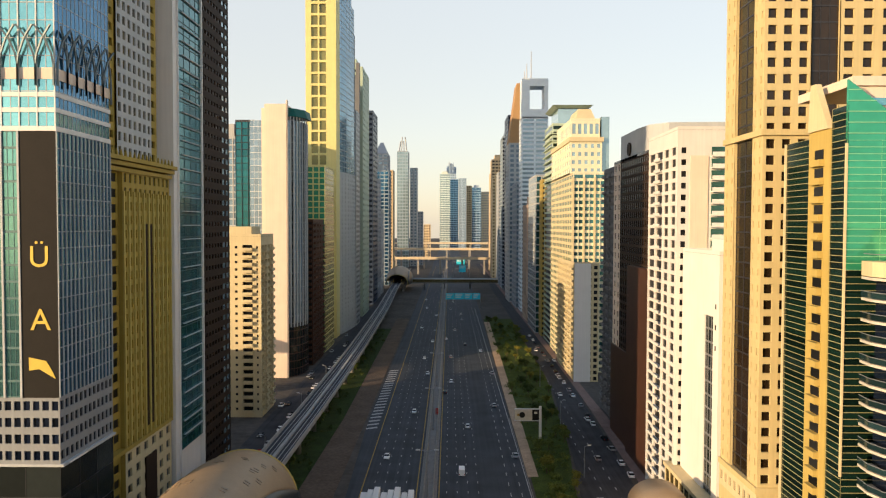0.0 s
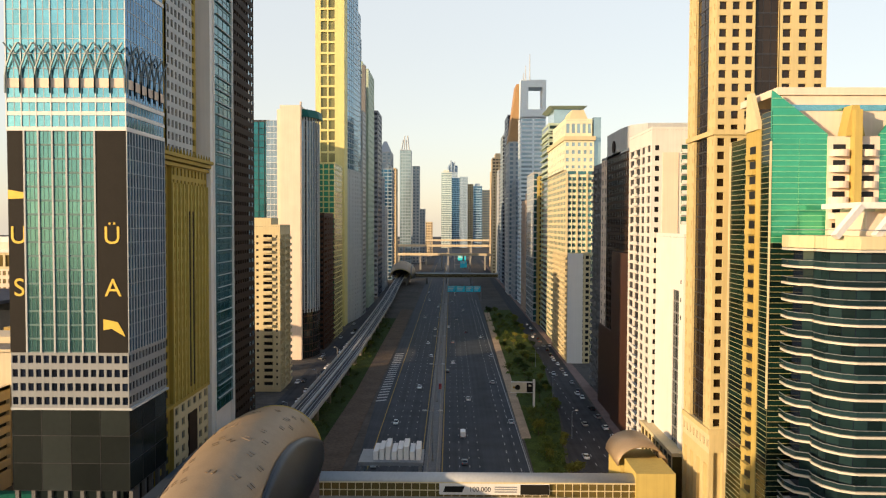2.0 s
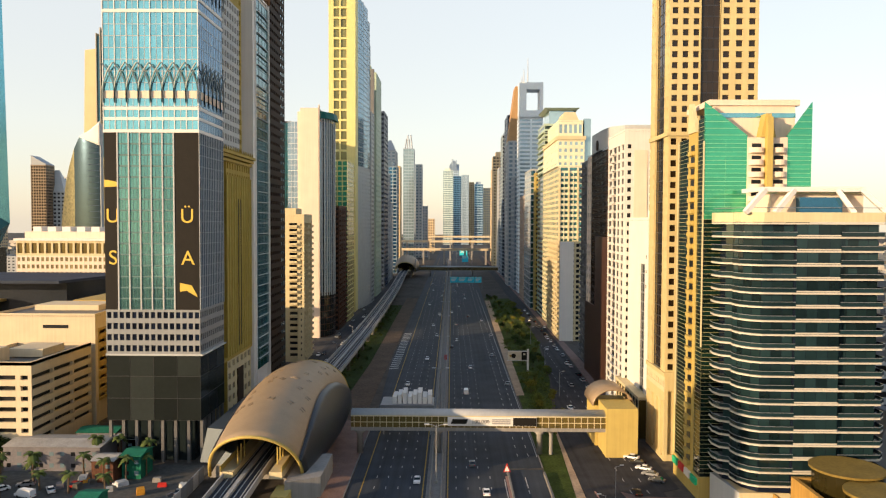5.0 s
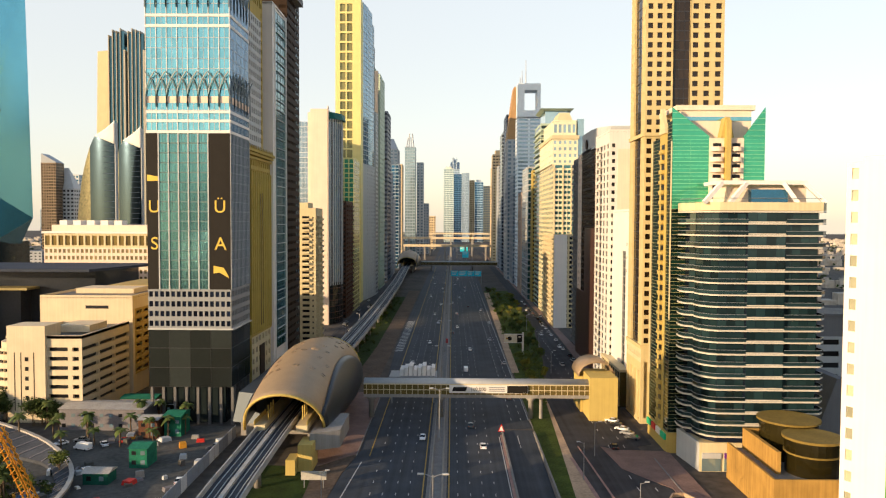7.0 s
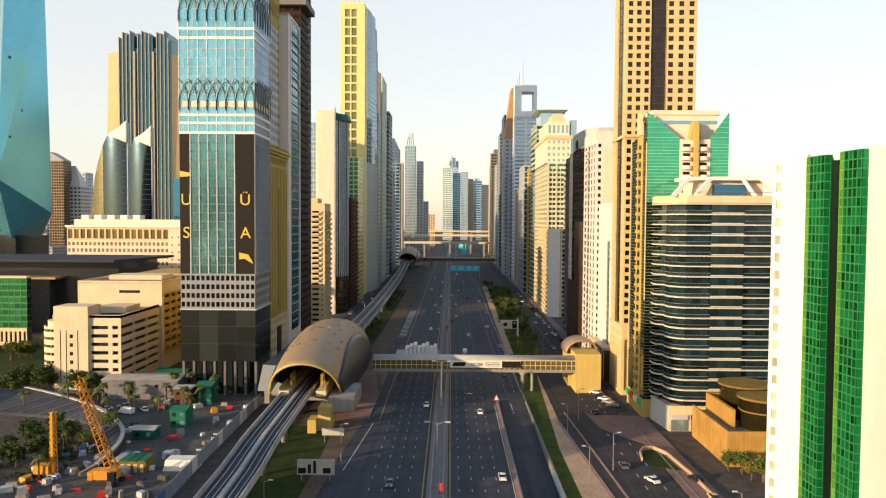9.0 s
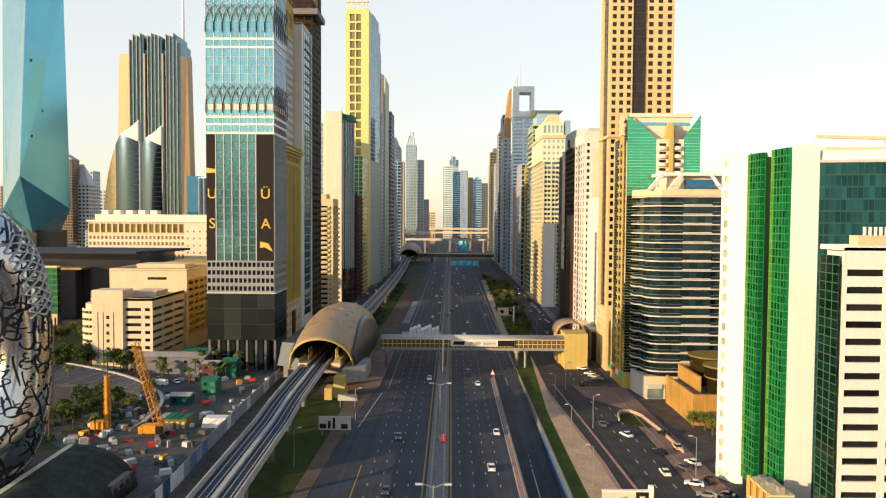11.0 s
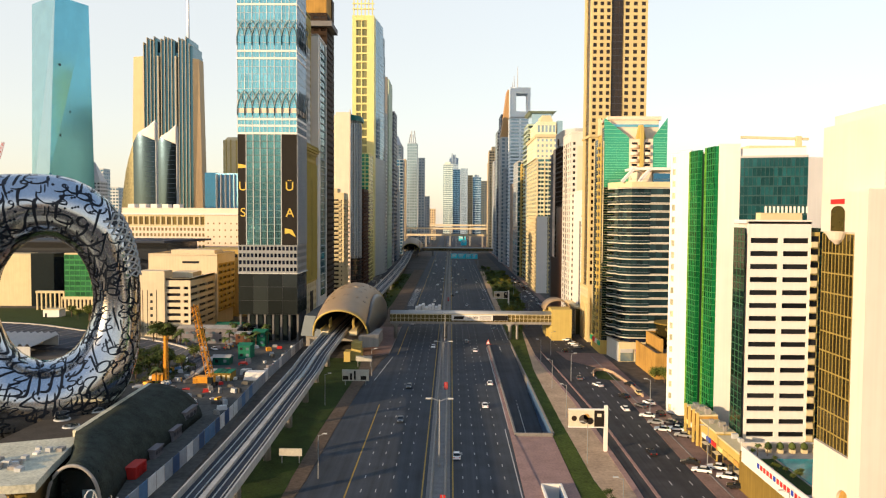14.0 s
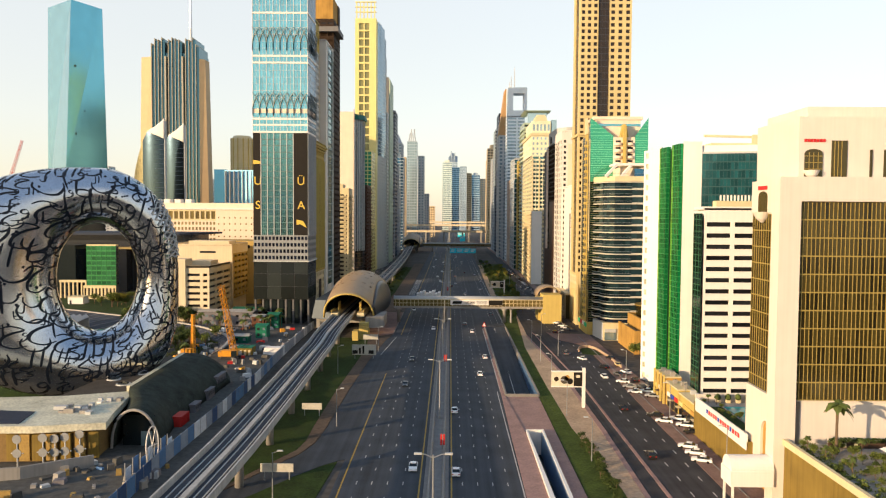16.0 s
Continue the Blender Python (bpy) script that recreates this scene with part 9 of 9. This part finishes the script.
def tree(seed, h, r, leaf, label):
    """A tree at the origin: tapered trunk, limbs and a ragged crown of small leaf clumps."""
    rng = random.Random(seed)
    t = thing("tree", label, "tree", group="trees")
    g = Geo().tube([(0, 0, -0.1), (0.1, 0, h * 0.25), (0.05, 0.1, h * 0.5)], (0.22, 0.17, 0.1), 8)
    ends = []
    for k in range(7):
        a, q = rng.uniform(0, 6.28), rng.uniform(0.45, 0.9) * r
        e = (q * math.cos(a), q * math.sin(a), h * rng.uniform(0.55, 0.9))
        g.tube([(0.05, 0.05, h * rng.uniform(0.28, 0.48)), (e[0] * 0.55, e[1] * 0.55, e[2] * 0.86), e], (0.1, 0.07, 0.03), 5)
        ends.append(e)
    part("trunk", g, M_BARK, t)
    g = Geo()
    ends += [(rng.uniform(-r, r) * 0.5, rng.uniform(-r, r) * 0.5, h * rng.uniform(0.7, 0.98)) for _ in range(7)]
    for e in ends:
        for _ in range(46):
            p = Vector((rng.gauss(0, 1), rng.gauss(0, 1), rng.gauss(0, 0.75))) * r * 0.24 + Vector(e)
            d1 = Vector((rng.uniform(-1, 1), rng.uniform(-1, 1), rng.uniform(-0.6, 0.6))).normalized() * rng.uniform(0.22, 0.5)
            d2 = d1.cross(Vector((rng.uniform(-1, 1), rng.uniform(-1, 1), rng.uniform(-1, 1)))).normalized() * rng.uniform(0.16, 0.36)
            g.quad(p - d1, p - d2 * 0.9, p + d1, p + d2)
    part("crown", g, leaf, t)
    return t


def palm(seed, h):
    rng = random.Random(seed)
    t = thing("palm_tree", "date palm with a ragged crown of fronds", "palm tree", group="palms")
    part("trunk", Geo().tube([(0, 0, -0.1), (0.1, 0, h * 0.5), (0.15, 0.05, h)], (0.3, 0.22, 0.24), 9), M_BARK, t)
    for k in range(13):
        a, lift = 2 * math.pi * k / 13 + rng.uniform(-0.2, 0.2), rng.uniform(-0.2, 1.0)
        L = rng.uniform(2.4, 3.3)
        g, n = Geo(), 7
        for j in range(n):
            u = j / (n - 1)
            q, z = L * u * (1 - 0.12 * u), h + lift * L * u * 0.8 - L * 0.75 * u * u
            w = 0.7 * math.sin(math.pi * min(1, u * 0.9 + 0.1)) + 0.04
            c = Vector((0.15 + q * math.cos(a), 0.05 + q * math.sin(a), z))
            s = Vector((-math.sin(a), math.cos(a), 0)) * w
            g.v += [tuple(c - s - Vector((0, 0, 0.28 * w))), tuple(c), tuple(c + s - Vector((0, 0, 0.28 * w)))]
        for j in range(n - 1):
            p = 3 * j
            g.f += [(p, p + 1, p + 4, p + 3), (p + 1, p + 2, p + 5, p + 4)]
        part("frond", g, M_PALM, t)
    return t


TREES = [tree(1, 6.5, 3.0, M_LEAF, "leafy green street tree in the verge"), tree(2, 5.0, 2.6, M_LEAFD, "dark green street tree with a ragged crown"), tree(3, 7.5, 3.2, M_LEAFD, "dark green street tree with a ragged crown"), tree(4, 5.5, 2.4, M_LEAFY, "yellow-green street tree in the verge")]
PALMS = [palm(1, 8.0), palm(2, 6.0)]
PLACED = set()


def plant(kinds, k, x, y, z=0.0, rot=0.0, s=1.0):
    ob = kinds[k]
    if ob.name in PLACED:
        c = copy_thing(ob, pose(x, y, z, 0, 0, rot))
    else:
        PLACED.add(ob.name)
        c = ob
        c.matrix_basis = pose(x, y, z, 0, 0, rot)
    c.scale = (s, s, s * rng.uniform(0.9, 1.1))
    return c


rng = random.Random(9)
for k in range(52):
    y = 190 + 415 * (k / 52) ** 1.1
    edge_x = 40.0 + 11 * min(1.0, max(0.0, (y - 215) / 165))
    plant(TREES, 3 if k == 40 else rng.choice((0, 0, 1, 3, 2)), rng.uniform(30.0, edge_x), y + rng.uniform(-4, 4), 0, rng.uniform(0, 360), rng.uniform(0.55, 0.95))
for k in range(22):
    plant(TREES, rng.choice((1, 2)), rng.uniform(28.6, 31.6) - (0.06 * (k - 6) if k < 6 else 0), -52 - 2.1 * k, 0, rng.uniform(0, 360), rng.uniform(0.2, 0.36))
for k in range(36):
    plant(TREES, rng.choice((0, 1, 2, 2)), rng.uniform(-172, -136), rng.uniform(138, 148), 0, rng.uniform(0, 360), rng.uniform(0.8, 1.25))
for k in range(26):
    plant(TREES, rng.choice((0, 1, 2)), rng.uniform(-136, -106), rng.uniform(56, 92), 0, rng.uniform(0, 360), rng.uniform(0.6, 1.1))
for k in range(26):
    plant(TREES, rng.choice((0, 1, 3)), rng.uniform(-226, -165), rng.uniform(200, 240), 0, rng.uniform(0, 360), rng.uniform(0.8, 1.3))
for k in range(26):
    plant(TREES, rng.choice((0, 1, 2)), rng.uniform(-60, -48), rng.uniform(195, 460), 0, rng.uniform(0, 360), rng.uniform(0.4, 0.75))
for k in range(18):
    plant(PALMS, k % 2, rng.uniform(-150, -82), rng.uniform(110, 141), 0, rng.uniform(0, 360), rng.uniform(0.85, 1.2))
for k in range(6):
    plant(PALMS, k % 2, rng.uniform(-130, -106), rng.uniform(44, 80), 0, rng.uniform(0, 360), rng.uniform(0.7, 1.0))
for x, y, z, s in ((68.5, -98, 12.5, 1.1), (63.6, -97, 12.5, 0.35), (65, -101, 12.5, 0.3), (66, -108, 12.5, 0.4), (72, -100, 12.5, 0.4), (62.0, -49, 8.7, 0.35), (64.5, -48, 8.7, 0.3)):
    plant(PALMS, 0, x, y, z, 40 * x, s)
for k in range(26):
    plant(TREES, rng.choice((0, 1)), rng.uniform(63, 74), rng.uniform(-118, -95), 12.5, rng.uniform(0, 360), rng.uniform(0.18, 0.34))
for k in range(10):
    plant(TREES, 0, 61.6 + k * 0.5, -55 + rng.uniform(-8, 8), 8.7, 0, 0.2)
for k in range(9):
    plant(TREES, rng.choice((0, 3)), rng.uniform(70, 78), rng.uniform(52, 64), 0, 30 * k, rng.uniform(0.5, 0.9))
for k in range(16):
    plant(TREES, rng.choice((0, 1, 2)), rng.uniform(105, 190), rng.uniform(30, 330), 0, rng.uniform(0, 360), rng.uniform(0.8, 1.3))


def undergrowth(name, label, spots, leaf, z=0.0):
    """Low shrubs grown into one another: many small leaf clumps."""
    g = Geo()
    for x, y, r in spots:
        for _ in range(34):
            a, b = rng.uniform(0, 2 * math.pi), rng.uniform(-0.1, 1.5)
            d = r * rng.uniform(0.5, 1.05)
            p = Vector((x + d * math.cos(a) * math.cos(b), y + d * math.sin(a) * math.cos(b), z + 0.1 + 0.8 * d * math.sin(b)))
            u = Vector((rng.uniform(-1, 1), rng.uniform(-1, 1), rng.uniform(-1, 1))).normalized()
            v = u.cross(Vector((rng.uniform(-1, 1), rng.uniform(-1, 1), 0.4))).normalized()
            s = r * rng.uniform(0.16, 0.3)
            g.quad(p - u * s, p + v * s * 0.6, p + u * s, p - v * s * 0.6)
    solid(name, g, leaf, label, "shrubs", "stuff")


spots = []
for k in range(230):
    y = 175 + 420 * (k / 230) ** 1.2
    right = 33 + (y - 175) * 0.16 if y < 230 else min(50.5, 42 + (y - 230) * 0.06)
    spots.append((rng.uniform(29.5, right), y + rng.uniform(-3, 3), rng.uniform(0.9, 2.2)))
undergrowth("shrubbery", "dense olive green shrubs along the verge", spots, M_LEAF)
undergrowth("shrubbery", "dark green shrubs beside the elevated track", [(rng.uniform(-60, -45), 192 + 360 * (k / 150) ** 1.1, rng.uniform(0.7, 1.6)) for k in range(150)], M_LEAFD)
undergrowth("shrubbery", "dark green shrubs at the edge of the grass", [(30.4 - 0.075 * (k * 0.9 - 20) * (k < 22) * 0.5 + rng.uniform(-1.2, 1.0), -52 - k * 0.9, rng.uniform(0.5, 1.1)) for k in range(70)], M_LEAFD)
undergrowth("shrubbery", "clipped green hedge on the podium", [(69.8 + 0.5 * k, -93.6, 0.9) for k in range(60)], M_LEAFD, 13.5)
undergrowth("shrubbery", "garden shrubs along the podium parapet", [(62.8 + rng.uniform(0, 4.5), -96 - 0.5 * k, rng.uniform(0.5, 1.1)) for k in range(60)], M_LEAF, 12.5)
undergrowth("shrubbery", "dark green planting between the museum and the site", [(rng.uniform(-132, -104), rng.uniform(40, 88), rng.uniform(0.8, 1.9)) for k in range(110)], M_LEAFD)

# ---- overpasses and the distance ----


def overpass(y, z, x0, x1, w, label):
    t = thing("overpass", label, "bridge", (x0 + x1) / 2, y, group="overpasses")
    part("deck", Geo().box(x0, x1, y, y + w, z - 2.2, z), M_SANDW, t)
    for s in (0, w - 0.5):
        part("parapet", Geo().box(x0, x1, y + s, y + s + 0.5, z, z + 1.4), M_SANDW, t)
    for k in range(7):
        x = x0 + (x1 - x0) * (k + 0.5) / 7
        part("pier", Geo().box(x - 1.4, x + 1.4, y + 1, y + w - 1, -0.1, z - 2.2), M_CONC, t)


overpass(1180, 26.0, -140, 110, 14, "pale concrete overpass across the highway")
overpass(1330, 36.0, -150, 140, 16, "pale concrete overpass across the highway")
overpass(1600, 40.0, -160, 160, 18, "pale concrete overpass across the highway")

# far claddings: the pale veil of distance haze is put into the base colours
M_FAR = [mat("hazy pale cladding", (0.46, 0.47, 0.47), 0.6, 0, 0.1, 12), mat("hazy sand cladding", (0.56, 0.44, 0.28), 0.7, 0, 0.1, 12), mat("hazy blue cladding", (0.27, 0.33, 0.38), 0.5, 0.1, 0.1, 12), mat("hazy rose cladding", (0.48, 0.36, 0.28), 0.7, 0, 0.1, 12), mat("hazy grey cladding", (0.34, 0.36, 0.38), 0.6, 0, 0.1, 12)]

# further far claddings, their colours likewise shifted to include distance haze
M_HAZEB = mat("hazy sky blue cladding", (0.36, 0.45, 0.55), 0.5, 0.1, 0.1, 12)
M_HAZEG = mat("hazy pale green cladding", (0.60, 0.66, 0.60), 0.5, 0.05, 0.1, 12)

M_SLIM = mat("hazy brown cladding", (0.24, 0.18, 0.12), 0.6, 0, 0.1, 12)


def far_tower(x0, x1, y0, y1, z, m, g_, label, fz=0.5, bay=6.0, floor=6.0, fx=0.6, crown=0):
    t = tower("far_tower", label, x0, x1, y0, y1, z, m, g_, floor, bay, fx, fz, limit=0, rec=0.5, group="towers in the distance")
    w = x1 - x0
    if crown == 1:
        part("crown", Geo().prism([(x0 + 1, y0 + 1), (x1 - 1, y0 + 1), (x1 - 1, y1 - 1), (x0 + 1, y1 - 1)], z + 0.9, z + w * 0.9, [(x0 + w * 0.4, (y0 + y1) / 2), (x1 - w * 0.4, (y0 + y1) / 2), (x1 - w * 0.4, (y0 + y1) / 2 + 1), (x0 + w * 0.4, (y0 + y1) / 2 + 1)]), m, t)
    if crown == 2:
        for k in range(4):
            xx = x0 + w * (0.15 + 0.23 * k)
            part("crown_fin", Geo().beam((xx, y0 + 3, z), (x0 + w * (0.3 + 0.13 * k), y0 + 6, z + 20 + 8 * (k % 2)), 1.6), M_FAR[4], t)
    if crown == 3:
        part("roof_house", Geo().box(x0 + w * 0.2, x1 - w * 0.25, y0 + 3, y1 - 3, z + 0.9, z + 8), m, t)
    return t


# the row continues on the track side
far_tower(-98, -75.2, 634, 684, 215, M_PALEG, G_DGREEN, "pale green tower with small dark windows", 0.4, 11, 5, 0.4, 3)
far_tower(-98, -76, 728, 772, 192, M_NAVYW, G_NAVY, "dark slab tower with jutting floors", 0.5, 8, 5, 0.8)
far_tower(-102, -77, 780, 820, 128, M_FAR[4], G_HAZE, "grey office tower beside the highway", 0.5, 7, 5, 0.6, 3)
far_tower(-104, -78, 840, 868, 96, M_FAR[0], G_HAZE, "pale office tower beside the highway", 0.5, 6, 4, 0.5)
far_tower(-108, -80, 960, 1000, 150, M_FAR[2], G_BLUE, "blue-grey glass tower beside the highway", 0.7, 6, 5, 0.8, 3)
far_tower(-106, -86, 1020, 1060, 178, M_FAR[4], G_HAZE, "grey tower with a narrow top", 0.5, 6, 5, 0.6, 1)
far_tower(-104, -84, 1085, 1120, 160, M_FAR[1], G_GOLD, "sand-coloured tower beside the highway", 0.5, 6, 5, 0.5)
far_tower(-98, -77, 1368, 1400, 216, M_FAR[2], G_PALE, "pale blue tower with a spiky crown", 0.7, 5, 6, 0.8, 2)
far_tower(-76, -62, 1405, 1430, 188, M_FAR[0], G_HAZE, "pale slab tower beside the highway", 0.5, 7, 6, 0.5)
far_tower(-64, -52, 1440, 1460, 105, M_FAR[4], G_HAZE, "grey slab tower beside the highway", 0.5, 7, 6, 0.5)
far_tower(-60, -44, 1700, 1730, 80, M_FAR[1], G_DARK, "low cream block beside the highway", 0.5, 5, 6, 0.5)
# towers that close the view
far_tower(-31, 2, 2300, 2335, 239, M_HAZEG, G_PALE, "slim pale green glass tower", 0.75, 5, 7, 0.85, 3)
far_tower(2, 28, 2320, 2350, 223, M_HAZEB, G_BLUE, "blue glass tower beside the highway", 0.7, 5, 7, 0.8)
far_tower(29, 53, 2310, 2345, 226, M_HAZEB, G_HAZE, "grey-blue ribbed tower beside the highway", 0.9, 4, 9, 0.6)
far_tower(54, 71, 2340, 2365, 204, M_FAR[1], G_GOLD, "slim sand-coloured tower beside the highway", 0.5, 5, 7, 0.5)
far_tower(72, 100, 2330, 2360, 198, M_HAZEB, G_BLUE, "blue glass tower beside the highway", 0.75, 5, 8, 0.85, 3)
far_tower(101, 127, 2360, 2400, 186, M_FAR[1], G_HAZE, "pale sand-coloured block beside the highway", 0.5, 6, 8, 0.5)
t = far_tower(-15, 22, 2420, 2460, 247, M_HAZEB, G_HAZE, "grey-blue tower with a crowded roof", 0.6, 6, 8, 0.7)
rng = random.Random(12)
for k in range(15):
    x, z = -12 + 2.1 * k, 247 + (298 - 247) * (0.35 + 0.65 * math.sin(math.pi * (k + 1) / 16)) * rng.uniform(0.65, 1.0)
    part("roof_block", Geo().box(x, x + rng.uniform(2, 4.5), 2424 + 2 * (k % 5), 2430 + 2 * (k % 5), 247 - 5, z), M_HAZEB, t)
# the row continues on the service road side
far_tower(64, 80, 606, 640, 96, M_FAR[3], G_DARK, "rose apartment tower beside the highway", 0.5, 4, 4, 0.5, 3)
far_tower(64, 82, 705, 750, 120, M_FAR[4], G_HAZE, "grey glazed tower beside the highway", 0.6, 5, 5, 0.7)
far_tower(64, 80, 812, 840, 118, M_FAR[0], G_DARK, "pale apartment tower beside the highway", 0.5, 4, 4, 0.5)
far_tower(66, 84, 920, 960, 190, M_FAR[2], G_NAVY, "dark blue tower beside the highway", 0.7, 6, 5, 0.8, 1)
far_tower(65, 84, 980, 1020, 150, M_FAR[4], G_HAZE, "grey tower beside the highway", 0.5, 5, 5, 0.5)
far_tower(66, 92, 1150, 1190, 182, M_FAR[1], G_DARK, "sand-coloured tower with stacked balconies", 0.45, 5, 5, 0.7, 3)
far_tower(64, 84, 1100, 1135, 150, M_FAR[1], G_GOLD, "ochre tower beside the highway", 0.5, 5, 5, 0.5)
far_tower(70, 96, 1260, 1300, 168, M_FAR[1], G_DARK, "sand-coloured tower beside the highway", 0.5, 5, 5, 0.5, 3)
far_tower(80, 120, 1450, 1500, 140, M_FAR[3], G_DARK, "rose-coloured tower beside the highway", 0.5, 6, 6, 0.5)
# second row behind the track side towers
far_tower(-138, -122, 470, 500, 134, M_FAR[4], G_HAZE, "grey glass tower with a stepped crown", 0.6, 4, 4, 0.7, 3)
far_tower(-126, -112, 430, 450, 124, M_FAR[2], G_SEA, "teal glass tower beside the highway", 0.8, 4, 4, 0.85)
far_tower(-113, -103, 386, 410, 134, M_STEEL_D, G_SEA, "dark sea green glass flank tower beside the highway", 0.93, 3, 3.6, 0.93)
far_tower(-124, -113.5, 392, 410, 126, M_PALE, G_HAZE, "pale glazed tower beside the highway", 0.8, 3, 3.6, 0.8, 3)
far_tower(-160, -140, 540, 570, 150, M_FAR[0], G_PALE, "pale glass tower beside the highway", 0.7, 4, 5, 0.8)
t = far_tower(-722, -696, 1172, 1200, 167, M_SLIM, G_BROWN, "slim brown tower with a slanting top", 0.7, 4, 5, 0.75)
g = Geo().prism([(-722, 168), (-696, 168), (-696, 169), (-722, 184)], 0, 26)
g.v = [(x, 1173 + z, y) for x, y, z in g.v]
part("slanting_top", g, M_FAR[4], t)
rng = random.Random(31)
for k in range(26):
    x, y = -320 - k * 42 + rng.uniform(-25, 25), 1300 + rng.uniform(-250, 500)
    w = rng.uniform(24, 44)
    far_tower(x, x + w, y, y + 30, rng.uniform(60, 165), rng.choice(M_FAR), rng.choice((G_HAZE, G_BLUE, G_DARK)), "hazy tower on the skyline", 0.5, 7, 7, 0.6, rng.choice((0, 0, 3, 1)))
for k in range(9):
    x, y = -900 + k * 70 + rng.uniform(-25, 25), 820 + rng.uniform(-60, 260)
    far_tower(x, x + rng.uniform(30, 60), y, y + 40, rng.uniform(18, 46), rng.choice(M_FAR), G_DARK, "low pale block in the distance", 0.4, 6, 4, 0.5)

# low houses that spread to the horizon
g = Geo()
for k in range(1500):
    x = rng.uniform(150, 1500) if k % 3 else rng.uniform(-1500, -330)
    y = rng.uniform(300, 2600) if k % 3 else rng.uniform(700, 2600)
    if x > 0 and x < 95 + y * 0.04:
        continue
    w, d, h = rng.uniform(8, 22), rng.uniform(8, 20), rng.uniform(4, 11)
    g.box(x, x + w, y, y + d, -0.2, h)
    if k % 2:
        g.box(x + 1, x + w * 0.4, y + 1, y + d * 0.5, h, h + 3)
ob = solid("low_houses", g, mat("pale low houses", (0.5, 0.44, 0.36), 0.8, 0, 0.35, 40), "spread of pale low houses to the horizon", "houses", "stuff")
g = Geo()
for k in range(2600):
    x, y = (rng.uniform(110, 1300), rng.uniform(260, 2400)) if k % 4 else (rng.uniform(-1300, -330), rng.uniform(600, 2200))
    r, h = rng.uniform(2.0, 4.5), rng.uniform(3, 8)
    for j in range(7):
        c = Vector((x + rng.gauss(0, r * 0.5), y + rng.gauss(0, r * 0.5), h * rng.uniform(0.4, 1)))
        d1 = Vector((rng.uniform(-1, 1), rng.uniform(-1, 1), rng.uniform(-0.7, 0.7))) * r * 0.6
        d2 = d1.cross(Vector((rng.uniform(-1, 1), rng.uniform(-1, 1), 1))).normalized() * r * 0.6
        g.quad(c - d1, c - d2, c + d1, c + d2)
solid("far_trees", g, M_LEAFD, "dark green trees scattered among the houses", "trees", "stuff")

# red tower cranes far off
for x, y, h in ((-330, 430, 96), (-300, 410, 90)):
    t = thing("tower_crane", "red lattice tower crane", "crane", x - 90, y, group="tower cranes")
    part("mast", lattice(Geo(), (x - 90, y, 0), (x - 90, y, h), 2.2, 26), M_RED, t)
    part("jib", lattice(Geo(), (x - 90, y, h), (x - 80 if x > -320 else x - 102, y, h + 30), 2.0, 9), M_RED, t)

# the city goes on behind the viewer, as the glass fronts mirror it
for x0, x1, y0, h, k in ((-118, -84, -520, 105, 0), (-150, -112, -640, 150, 2), (-112, -80, -760, 120, 4), (-260, -215, -560, 90, 1), (66, 98, -470, 120, 3), (64, 100, -590, 160, 4), (66, 104, -720, 110, 1), (120, 160, -540, 80, 0), (-60, 40, -1100, 140, 2), (-340, -300, -560, 118, 4), (-286, -256, -550, 104, 2), (-244, -226, -555, 132, 4), (-214, -184, -550, 100, 2)):
    t = thing("far_tower", "tall office tower with a dark glass front", "building", (x0 + x1) / 2, y0 + 20, 0, "towers in the distance")
    core(t, x0, x1, y0, y0 + 40, 0, h, M_FAR[k], 0.6)
    facade(t, (x1, y0 + 40), (x0, y0 + 40), 0, h, round((x1 - x0) / 4), round(h / 4), 0.7, 0.6, M_FAR[k], G_DARK, 0.4, 0)


def grey_office():
    t = thing("office_block", "grey office block with dark ribbon windows", "building", 136, 162)
    core(t, 122, 152, 150, 176, 0, 37, M_GREYWALL, 0.6)
    facade(t, (122, 150), (152, 150), 2, 30, 3, 7, 0.8, 0.45, M_PALE, G_DARK, 0.5)
    facade(t, (122, 176), (122, 150), 2, 37, 2, 8, 0.8, 0.35, M_GREYWALL, G_DARK, 0.5)
    part("slope", Geo().prism([(112, 128), (122, 128), (122, 150), (112, 150)], 0, 20, [(119, 128), (122, 128), (122, 150), (119, 150)]), M_GREYWALL, t)


grey_office()
flush()
